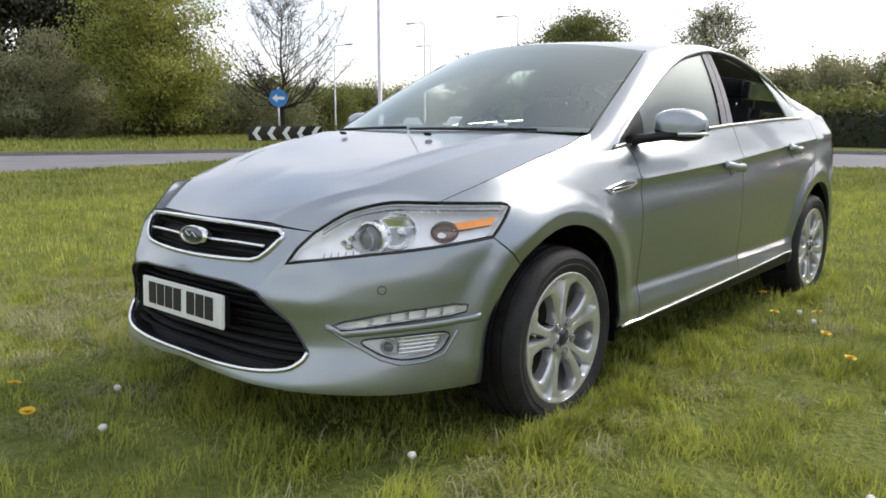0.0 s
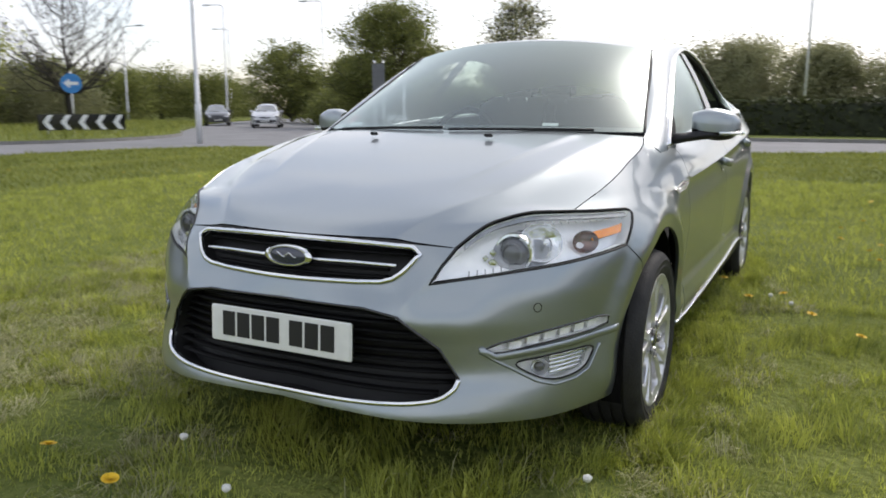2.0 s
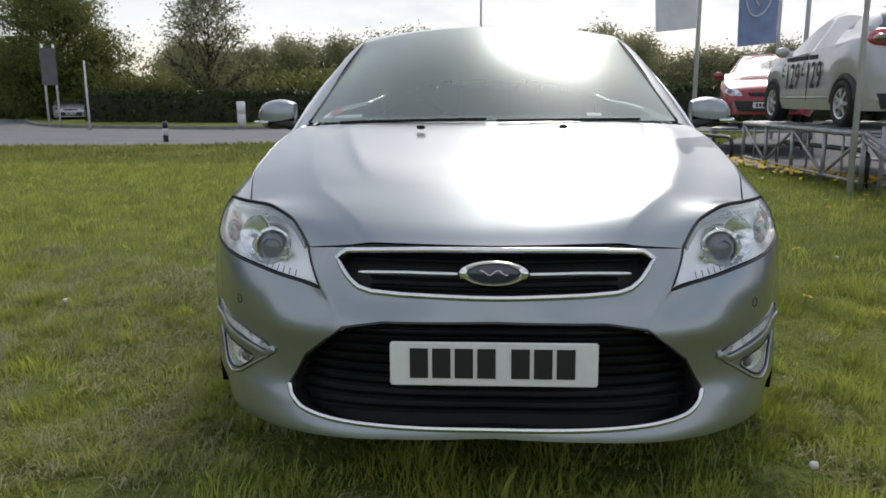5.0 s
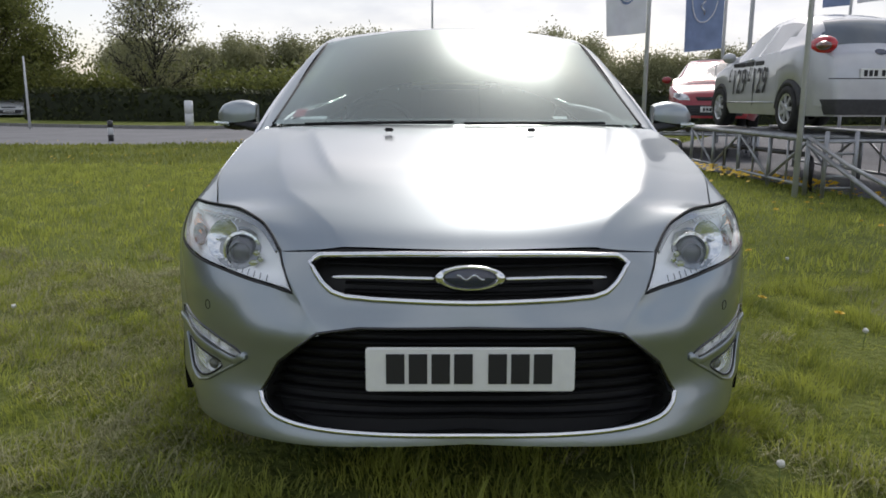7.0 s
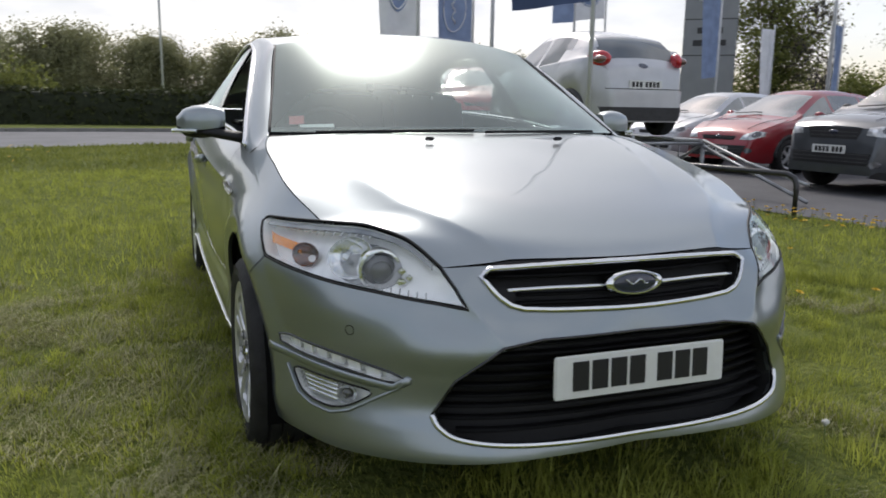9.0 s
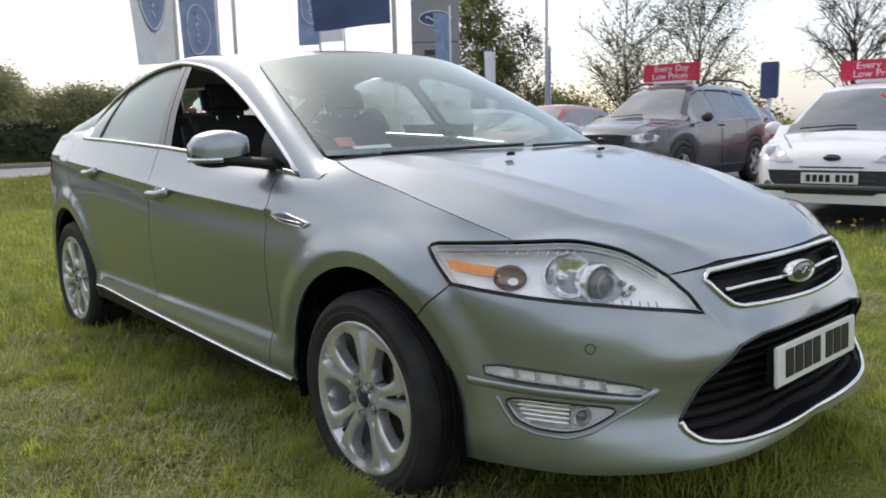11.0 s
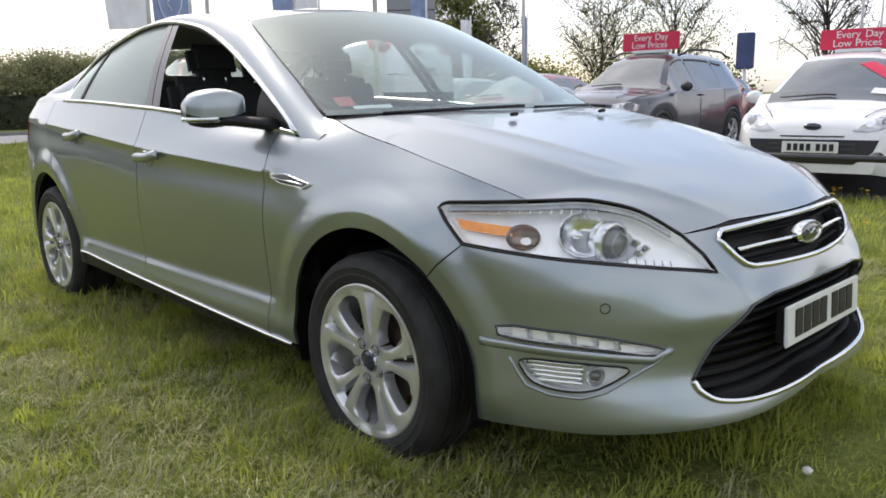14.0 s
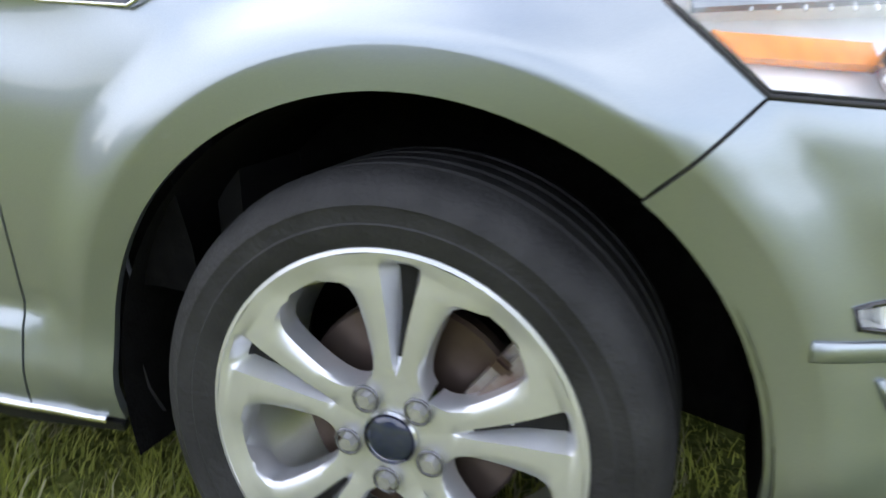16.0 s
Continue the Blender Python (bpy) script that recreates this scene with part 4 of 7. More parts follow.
for k in range(7):
    part("plate_bar", box((x + 0.025, -2.3985, 0.452), (0.046, 0.003, 0.076), pose(0, 0, 0, -3)), INK, plate)
    x += 0.0565 if k != 3 else 0.085
part("plate_bar", box((0, -2.3965, 0.402), (0.075, 0.003, 0.005), pose(0, 0, 0, -3)), INK, plate)
part("plate_holder", box((0, -2.375, 0.449), (0.50, 0.03, 0.10), bevel=0.005), BLACK, bumper)


# wheels
NUT = material("wheel_nut", (0.42, 0.42, 0.41), 0.35, 0.6, vary=0.2, scale=60)


def build_wheel(parent):
    prof = [(0.230, -0.205), (0.212, -0.19), (0.206, -0.10), (0.211, -0.050), (0.216, -0.024), (0.228, -0.006), (0.233, 0.0045), (0.238, 0.003), (0.240, -0.006), (0.232, -0.012)]
    v, f = lathe(prof, 72)
    bm = bmesh.new()
    vs = [bm.verts.new(p) for p in v]
    for face in f:
        bm.faces.new([vs[i] for i in face])

    # one fifth of the wheel's face: hub, a pair of arms with a groove between them, and the windows' rounded ends
    radii = [0.034, 0.045, 0.058, 0.068, 0.074, 0.078, 0.083, 0.091, 0.102, 0.118, 0.138, 0.160, 0.178, 0.190, 0.198, 0.204, 0.2085, 0.214, 0.220, 0.226, 0.233]
    half = np.interp(radii, [0.072, 0.076, 0.081, 0.089, 0.101, 0.120, 0.150, 0.178, 0.190, 0.198, 0.204, 0.2082], [36, 28, 23.5, 20.5, 18.4, 17.2, 17.0, 18.0, 19.5, 22.5, 28.0, 36])
    slot = np.interp(radii, [0.080, 0.105, 0.216, 0.224], [0.4, 2.4, 5.6, 5.6])
    ledge = np.interp(radii, [0.204, 0.2085, 0.216, 0.230], [0.0, 0.006, 0.004, 0.0])
    sink = np.interp(radii, [0.078, 0.105, 0.150, 0.212, 0.218, 0.224], [0.0, 0.016, 0.032, 0.032, 0.012, 0.0])
    face_x = np.interp(radii, [0.034, 0.045, 0.075, 0.12, 0.19, 0.216, 0.233], [-0.012, -0.012, -0.011, -0.005, 0.0, 0.0, 0.0035])
    spokes, grooves = [], []
    for k in range(5):
        sb, gb2, rows, lows = bmesh.new(), bmesh.new(), [], []
        for r, h, g, d, x, low in zip(radii, half, slot, sink, face_x, ledge):
            open_side = h < 35.9
            edge = min(2.6, h * 0.2) if open_side else 0.0
            cols = [(-h, -0.042 if open_side else 0.0), (-h, -0.006 if open_side else 0.0), (-h + edge, 0.0), (-(h + g) / 2, 0.0015), (-g - 1.3, 0.0), (-g, -d * 0.55), (-g * 0.55, -d), (0, -d),
                    (g * 0.55, -d), (g, -d * 0.55), (g + 1.3, 0.0), ((h + g) / 2, 0.0015), (h - edge, 0.0), (h, -0.006 if open_side else 0.0), (h, -0.042 if open_side else 0.0)]
            if r > 0.206:
                for i, (c, dx) in enumerate(((36, -low), (30, -low), (25.2, 0.0))):
                    cols[i], cols[14 - i] = (-c, dx), (c, dx)
            rows.append([sb.verts.new((x + dx, r * math.cos(radians(72 * k + 90 + c)), r * math.sin(radians(72 * k + 90 + c)))) for c, dx in cols])
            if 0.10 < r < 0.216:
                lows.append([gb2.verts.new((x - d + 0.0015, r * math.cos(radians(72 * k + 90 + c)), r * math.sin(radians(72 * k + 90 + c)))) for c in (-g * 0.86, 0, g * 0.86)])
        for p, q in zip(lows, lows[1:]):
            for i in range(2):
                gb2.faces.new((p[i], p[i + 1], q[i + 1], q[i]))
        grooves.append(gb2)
        for p, q in zip(rows, rows[1:]):
            for i in range(14):
                sb.faces.new((p[i], p[i + 1], q[i + 1], q[i]))
        bmesh.ops.remove_doubles(sb, verts=sb.verts, dist=1e-5)
        spokes.append(sb)
    hub, hf = lathe([(0.0, -0.016), (0.030, -0.016), (0.036, -0.009)], 40)
    hs = [bm.verts.new(p) for p in hub]
    for face in hf:
        bm.faces.new([hs[i] for i in face])
    bmesh.ops.remove_doubles(bm, verts=bm.verts, dist=1e-5)
    wheel = part("wheel", bm, ALLOY, parent, "alloy wheel with five split spokes")
    for sb in spokes:
        part("spoke", sb, ALLOY, wheel)
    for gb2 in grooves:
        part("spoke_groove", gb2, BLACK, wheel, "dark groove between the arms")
    tread = [(0.232, -0.004), (0.241, 0.003), (0.258, 0.009), (0.266, 0.0115), (0.268, 0.0100), (0.284, 0.011), (0.288, 0.0125), (0.302, 0.006), (0.313, -0.004), (0.320, -0.018)]
    for gx in (-0.045, -0.085, -0.125, -0.165):
        tread += [(0.325, gx + 0.008), (0.317, gx + 0.006), (0.317, gx - 0.002), (0.325, gx - 0.004)]
    tread += [(0.321, -0.195), (0.308, -0.212), (0.26, -0.222), (0.230, -0.205)]
    v, f = lathe(tread, 72)
    bm = bmesh.new()
    vs = [bm.verts.new(p) for p in v]
    for face in f:
        bm.faces.new([vs[i] for i in face])
    part("tyre", bm, TYRE, wheel, "black road tyre")
    for nm, pr, mt in (("brake_disc", [(0.05, -0.075), (0.145, -0.075), (0.15, -0.08), (0.15, -0.10), (0.05, -0.10)], DISC), ("centre_cap", [(0.0, 0.002), (0.022, 0.000), (0.029, -0.004), (0.031, -0.012)], BADGE), ("cap_ring", [(0.030, -0.010), (0.033, -0.003), (0.035, -0.010)], CHROME)):
        v, f = lathe(pr, 40)
        bm = bmesh.new()
        vs = [bm.verts.new(p) for p in v]
        for face in f:
            bm.faces.new([vs[i] for i in face])
        bmesh.ops.remove_doubles(bm, verts=bm.verts, dist=1e-5)
        part(nm, bm, mt, wheel)
    for k in range(5):
        a = radians(72 * k + 126)
        bm = bmesh.new()
        bmesh.ops.create_cone(bm, cap_ends=True, segments=6, radius1=0.0105, radius2=0.009, depth=0.022, matrix=pose(-0.006, 0.056 * math.cos(a), 0.056 * math.sin(a), 0, 90, 0))
        part("wheel_nut", bm, NUT, wheel)
        v, f = tube_mesh([(-0.003, 0.056 * math.cos(a) + 0.016 * math.cos(b), 0.056 * math.sin(a) + 0.016 * math.sin(b)) for b in np.linspace(0, 2 * math.pi, 14, endpoint=False)], 0.0025, 5, True, up=(1, 0, 0))
        mesh_part("nut_recess", v, f, SMOKE, wheel)
    return wheel


wheel = build_wheel(car)
calip = part("caliper", box((-0.060, -0.126, 0.084), (0.05, 0.058, 0.12), pose(0, 0, 0, 34), 0.012), CALIPER, wheel, "rust-specked brake caliper")
part("caliper_bolt", box((-0.034, -0.132, 0.062), (0.012, 0.045, 0.034), pose(0, 0, 0, 34), 0.006), REFLECTOR, wheel, "bright caliper carrier")
part("caliper_bolt", box((-0.034, -0.118, 0.112), (0.012, 0.030, 0.020), pose(0, 0, 0, 34), 0.006), DISC, wheel)
wheel.matrix_basis = pose(0.914, FRONT_AXLE, HUB_Z, 8)
for x, y, turn, rz in ((0.916, REAR_AXLE, 31, 0), (-0.914, FRONT_AXLE, -6, 180), (-0.916, REAR_AXLE, 20, 180)):
    w = copy_thing(wheel, pose(x, y, HUB_Z, 0, 0, rz) @ pose(0, 0, 0, turn, 0, 0))
    if rz:
        for o in w.children:
            if o.name.startswith("caliper"):
                o.matrix_basis = Matrix.Diagonal((1, -1, 1, 1))
for side in (1, -1):
    for cy in (-1.435, 1.425):
        k = np.linspace(radians(-14), radians(194), 40)
        r = np.array([[(side * x, cy + 0.412 * math.cos(a), 0.285 + 0.412 * math.sin(a)) for x in np.linspace(0.58, 0.895, 5)] for a in k])
        sheet("arch_liner", r, LINER, car, "black wheel arch liner")
        fan = [(side * 0.585, cy, 0.30)] + [tuple(q) for q in r[:, 0]]
        mesh_part("arch_back", fan, [(0, i, i + 1) for i in range(1, 40)], LINER, car, smooth_shade=False)

# cabin
def seat(x, y, wide, parent, heads):
    cushion = box((x, y, 0.56), (wide, 0.50, 0.16), bevel=0.045)
    base = part("seat_cushion", cushion, SEATCLOTH, parent, "dark cloth seat")
    m = pose(0, 0, 0, -17)
    part("seat_back", box((x, y + 0.33, 0.88), (wide * 0.96, 0.13, 0.62), m, 0.05), SEATCLOTH, base)
    for hx in heads:
        part("headrest", box((hx, y + 0.435, 1.255), (0.25, 0.095, 0.17), m, 0.035), SEATCLOTH, base)
        for d in (-0.06, 0.06):
            tube("headrest_post", [(hx + d, y + 0.395, 1.13), (hx + d, y + 0.43, 1.24)], 0.007, CHROME, base, "", 6)
    if wide < 0.8:
        part("seat_base", box((x, y, 0.37), (wide * 0.8, 0.44, 0.24), bevel=0.02), DASH, parent)


seat(0.37, 0.05, 0.52, car, [0.37])
seat(-0.37, 0.05, 0.52, car, [-0.37])
seat(0.0, 0.90, 1.24, car, [0.38, -0.38])
dash = []
for x in np.linspace(-0.74, 0.74, 25):
    row = []
    hump = 0.035 * math.exp(-((x + 0.37) / 0.2) ** 2)
    for y, z in ((-1.08, 0.955), (-0.95, 0.975), (-0.80, 0.965 + hump), (-0.68, 0.945 + hump), (-0.62, 0.90), (-0.60, 0.78), (-0.66, 0.62), (-0.70, 0.40)):
        row.append((x, y + 0.10 * (x / 0.74) ** 2, z))
    dash.append(row)
sheet("dashboard", dash, DASH, car, "dark dashboard", about=(0, -1.2, 0.5))
sw = Vector((-0.37, -0.36, 0.93))
m = pose(*sw, 65)
wheel_ring = [m @ Vector((0.185 * math.cos(a), 0.185 * math.sin(a), 0)) for a in np.linspace(0, 2 * math.pi, 40, endpoint=False)]
steer = tube("steering_wheel", [tuple(p) for p in wheel_ring], 0.016, BLACK, car, "black steering wheel", 8, True)
part("steering_boss", box(tuple(sw), (0.17, 0.13, 0.05), pose(0, 0, 0, 65), 0.02), BLACK, steer)
for a in (0, 180, 270):
    tube("steering_spoke", [tuple(sw), tuple(m @ Vector((0.18 * math.cos(radians(a)), 0.18 * math.sin(radians(a)), 0)))], 0.014, BLACK, steer, "", 6)
part("rear_view_mirror", box((0, -0.52, 1.335), (0.23, 0.035, 0.065), pose(0, 0, 0, 10), 0.015), BLACK, car)
part("mirror_pod", box((0, -0.60, 1.315), (0.09, 0.09, 0.05), pose(0, 0, 0, -30), 0.015), BLACK, car)
part("parcel_shelf", box((0, 1.55, 0.98), (1.24, 0.5, 0.03), bevel=0.008), DASH, car)
part("bulkhead", box((0, -1.12, 0.60), (1.50, 0.04, 0.70)), SEAL, car)


def on_screen(u, v):
    p = WB(np.array(u)) * (1 - v) + WT(np.array(u)) * v
    return p + np.array((0, -0.010 * math.sin(math.pi * v), 0.024 * math.sin(math.pi * v))) * (1 - u ** 4) + np.array((0, 0.008, -0.006))


for name, u0, u1, v0, v1, mt, lb in (("screen_sticker", -0.91, -0.84, 0.08, 0.155, REDPAPER, "red price sticker"), ("screen_paper", -0.86, -0.70, 0.045, 0.075, WHITEPAPER, "white paper"), ("screen_paper", 0.50, 0.58, 0.05, 0.072, WHITEPAPER, "white paper")):
    g = [[on_screen(u, v) for v in np.linspace(v0, v1, 4)] for u in np.linspace(u0, u1, 5)]
    sheet(name, g, mt, car, lb)
# wipers lying at the foot of the screen
for x0, x1 in ((-0.60, -0.02), (0.02, 0.58)):
    pts = [WB(np.array(u)) + np.array((0, -0.030 + 0.018 * k, 0.000 + 0.006 * k)) for u, k in zip(np.linspace(x0 / 0.752, x1 / 0.752, 14), np.linspace(0, 1, 14))]
    tube("wiper", pts, 0.006, BLACK, car, "black wiper", 6)


# the car's rear half is a little shorter than the outline it was drawn with
for ob in car.children_recursive:
    if ob.type == "MESH" and not ob.name.startswith("wheel") and not (ob.parent and ob.parent.name.startswith("wheel")):
        me = ob.data
        q = np.empty(len(me.vertices) * 3, np.float32)
        me.vertices.foreach_get("co", q)
        q = q.reshape(-1, 3)
        q[:, 1] *= 1 - 0.042 * smooth(0.0, 0.9, q[:, 1])
        me.vertices.foreach_set("co", q.ravel())
        me.update()
for ob in car.children:
    if ob.name.startswith("wheel") and ob.matrix_basis.translation.y > 0:
        ob.matrix_basis = pose(0, REAR_AXLE * -0.042, 0) @ ob.matrix_basis


# ---- ground, roads and verges ----
def leaf_material(name, dark, light, rough=0.6, through_light=0.3, patch=0.9, share=0.45):
    """Leaves and blades: each piece takes its own tone; a little light passes through."""
    m = bpy.data.materials.new(name)
    m.use_nodes = True
    n, l = m.node_tree.nodes, m.node_tree.links
    b = n["Principled BSDF"]
    geo, ramp, tr, mix, noise_t, tc, mul = n.new("ShaderNodeNewGeometry"), n.new("ShaderNodeValToRGB"), n.new("ShaderNodeBsdfTranslucent"), n.new("ShaderNodeMixShader"), n.new("ShaderNodeTexNoise"), n.new("ShaderNodeTexCoord"), n.new("ShaderNodeMix")
    ramp.color_ramp.elements[0].color, ramp.color_ramp.elements[1].color = (*dark, 1), (*light, 1)
    noise_t.inputs["Scale"].default_value, noise_t.inputs["Detail"].default_value = patch, 4.0
    l.new(tc.outputs["Object"], noise_t.inputs["Vector"])
    mul.data_type = "FLOAT"
    mul.inputs["Factor"].default_value = share
    l.new(geo.outputs["Random Per Island"], mul.inputs["A"])
    stretch = n.new("ShaderNodeMapRange")
    stretch.inputs["From Min"].default_value, stretch.inputs["From Max"].default_value = 0.30, 0.70
    l.new(noise_t.outputs["Fac"], stretch.inputs["Value"])
    l.new(stretch.outputs[0], mul.inputs["B"])
    l.new(mul.outputs["Result"], ramp.inputs[0])
    l.new(ramp.outputs[0], b.inputs["Base Color"])
    l.new(ramp.outputs[0], tr.inputs["Color"])
    b.inputs["Roughness"].default_value = rough
    b.inputs["Specular IOR Level"].default_value = 0.3
    mix.inputs[0].default_value = through_light
    l.new(b.outputs[0], mix.inputs[1])
    l.new(tr.outputs[0], mix.inputs[2])
    l.new(mix.outputs[0], n["Material Output"].inputs[0])
    return m


GROUND = bpy.data.materials.new("grass_ground")
GROUND.use_nodes = True
gn, gl = GROUND.node_tree.nodes, GROUND.node_tree.links
gb, gtc, gmix = gn["Principled BSDF"], gn.new("ShaderNodeTexCoord"), gn.new("ShaderNodeMix")
gb.inputs["Roughness"].default_value, gb.inputs["Specular IOR Level"].default_value = 0.95, 0.1
gmix.data_type = "RGBA"
tones = []
for scale, lo, hi in ((0.8, (0.10, 0.13, 0.030), (0.19, 0.215, 0.052)), (30.0, (0.075, 0.10, 0.024), (0.21, 0.225, 0.065))):
    t, r = gn.new("ShaderNodeTexNoise"), gn.new("ShaderNodeValToRGB")
    t.inputs["Scale"].default_value, t.inputs["Detail"].default_value = scale, 8.0
    r.color_ramp.elements[0].position, r.color_ramp.elements[1].position = 0.35, 0.65
    r.color_ramp.elements[0].color, r.color_ramp.elements[1].color = (*lo, 1), (*hi, 1)
    gl.new(gtc.outputs["Object"], t.inputs["Vector"])
    gl.new(t.outputs["Fac"], r.inputs[0])
    tones.append((t, r))
gmix.inputs["Factor"].default_value = 0.5
gl.new(tones[0][1].outputs[0], gmix.inputs["A"])
gl.new(tones[1][1].outputs[0], gmix.inputs["B"])
gl.new(gmix.outputs["Result"], gb.inputs["Base Color"])
gbump = gn.new("ShaderNodeBump")
gbump.inputs["Strength"].default_value, gbump.inputs["Distance"].default_value = 0.8, 0.06
gl.new(tones[1][0].outputs["Fac"], gbump.inputs["Height"])
gl.new(gbump.outputs[0], gb.inputs["Normal"])
ASPHALT = material("asphalt", (0.165, 0.165, 0.17), 0.85, vary=0.14, scale=0.7, bump=0.3, bump_scale=150)
LOT = material("lot_asphalt", (0.085, 0.085, 0.09), 0.8, vary=0.2, scale=0.9, bump=0.3, bump_scale=150)
KERB = material("kerb_concrete", (0.22, 0.215, 0.20), 0.85, vary=0.15, scale=3, bump=0.3, bump_scale=60)


def flat_area(name, outline, z, mat, label, category, thick=0.0):
    bm = bmesh.new()
    vs = [bm.verts.new((x, y, z)) for x, y in outline]
    face = bm.faces.new(vs)
    if thick:
        low = [bm.verts.new((x, y, z - thick)) for x, y in outline]
        for i in range(len(vs)):
            j = (i + 1) % len(vs)
            bm.faces.new((vs[i], vs[j], low[j], low[i]))
    bmesh.ops.triangulate(bm, faces=[face])
    return tagged(part(name, bm, mat, smooth_shade=False), label, category, kind="structure")


def bend(points, n=8):
    return [tuple(p) for p in spline(points, n)]


g = bmesh.new()
bmesh.ops.create_circle(g, cap_ends=True, radius=1500, segments=96)
tagged(part("ground", g, GROUND), "short green grass with tufts and dry patches", "grass", kind="structure")
NEAR_EDGE = bend([(-17, -40), (-15.5, -12), (-15.7, 3.0), (-16.8, 9.0), (-15.6, 13.0), (-12.5, 14.6), (-8.5, 14.6), (-3.0, 16.2), (2.0, 18.6), (6.5, 21.2), (14, 23.2), (40, 26)])
FAR_EDGE = bend([(40, 30), (15, 26.8), (7, 25.6), (0, 25.4), (-5, 25.2), (-9.5, 24.6), (-14, 25.8), (-19, 28.6), (-25, 37), (-38, 58), (-70, 110)])
ISLAND = bend([(-82, 112), (-52, 56), (-36, 34), (-27.5, 24.2), (-23.8, 20.4), (-21.8, 16.5), (-21.8, 12.5), (-25, 5), (-30, -8), (-34, -40)])
flat_area("road", NEAR_EDGE + FAR_EDGE + ISLAND, 0.012, ASPHALT, "pale grey worn asphalt road", "road")
island_poly = ISLAND + [(-140, -40), (-200, 60), (-150, 160)]
flat_area("verge_1", island_poly, 0.13, GROUND, "raised grassy traffic island", "grass verge", 0.14)
far_poly = FAR_EDGE + [(-60, 160), (60, 160), (60, 40)]
flat_area("verge_2", far_poly, 0.12, GROUND, "grassy verge under the hedge", "grass verge", 0.13)


def kerb_run(name, line, z, label):
    run = thing(name, label, "kerb", kind="structure")
    q = np.array(line)
    a = np.r_[0, np.cumsum(np.hypot(*np.diff(q, axis=0).T))]
    for s0 in np.arange(0, min(a[-1], 90), 0.92):
        p0, p1 = [np.array([np.interp(s, a, q[:, k]) for k in (0, 1)]) for s in (s0, s0 + 0.905)]
        ang = math.atan2(*(p1 - p0)[::-1])
        if not run.get("mesh_ready"):
            first = part("kerb_stone", box((0, 0, 0), (0.905, 0.14, 0.16), bevel=0.015), KERB, run)
            run["mesh_ready"] = 1
            me = first.data
            ob = first
        else:
            ob = new("kerb_stone", me)
            ob.parent = run
        ob.matrix_basis = pose((p0[0] + p1[0]) / 2, (p0[1] + p1[1]) / 2, z, 0, 0, math.degrees(ang))
    del run["mesh_ready"]
    return run


kerb_run("kerb_1", ISLAND[24:-8], 0.045, "pale concrete kerb round the island")
kerb_run("kerb_2", FAR_EDGE[6:66], 0.055, "pale concrete kerb along the hedge verge")
LOT_EDGE = bend([(9.0, 21.0), (5.6, 14.5), (4.4, 10.5), (4.15, 8.8), (4.5, 6.5), (4.95, 4.2), (5.4, 1.6), (5.9, -0.6), (6.8, -4.0), (8.0, -10), (9, -40)])
flat_area("forecourt", LOT_EDGE + [(90, -40), (90, 22), (30, 21), (12, 20)], 0.014, LOT, "dark asphalt car sales forecourt", "forecourt")


# ---- grass ----
def quads_object(name, verts, faces_per, mat, label, category, parent=None, kind="stuff", corners=4):
    """One object from many separate small faces, given as corner points in order."""
    v = np.asarray(verts, np.float32).reshape(-1, 3)
    n = len(v) // corners
    me = bpy.data.meshes.new(name)
    me.vertices.add(len(v))
    me.vertices.foreach_set("co", v.ravel())
    me.loops.add(len(v))
    me.loops.foreach_set("vertex_index", np.arange(len(v), dtype=np.int32))
    me.polygons.add(n)
    me.polygons.foreach_set("loop_start", np.arange(0, len(v), corners, dtype=np.int32))
    me.update(calc_edges=True)
    me.materials.append(mat)
    ob = new(name, me)
    ob.parent = parent
    return tagged(ob, label, category, kind=kind)


rng = np.random.default_rng(7)


def lumps(x, y, scale, seed):
    """Smooth noise between 0 and 1 over the plane."""
    r = np.random.default_rng(seed)
    tab = r.random((64, 64))
    fx, fy = (x / scale) % 64, (y / scale) % 64
    i, j = fx.astype(int), fy.astype(int)
    u, v = smooth(0, 1, fx - i), smooth(0, 1, fy - j)
    i1, j1 = (i + 1) % 64, (j + 1) % 64
    return (tab[i, j] * (1 - u) * (1 - v) + tab[i1, j] * u * (1 - v) + tab[i, j1] * (1 - u) * v + tab[i1, j1] * u * v)


def on_lawn(x, y):
    lot = np.array(LOT_EDGE)
    ne = np.array(NEAR_EDGE)
    ok = x < np.interp(y, lot[::-1, 1], lot[::-1, 0]) - 0.02
    ok &= inside(np.array(NEAR_EDGE + [(60, -60), (-17, -60)]), x, y)
    return ok


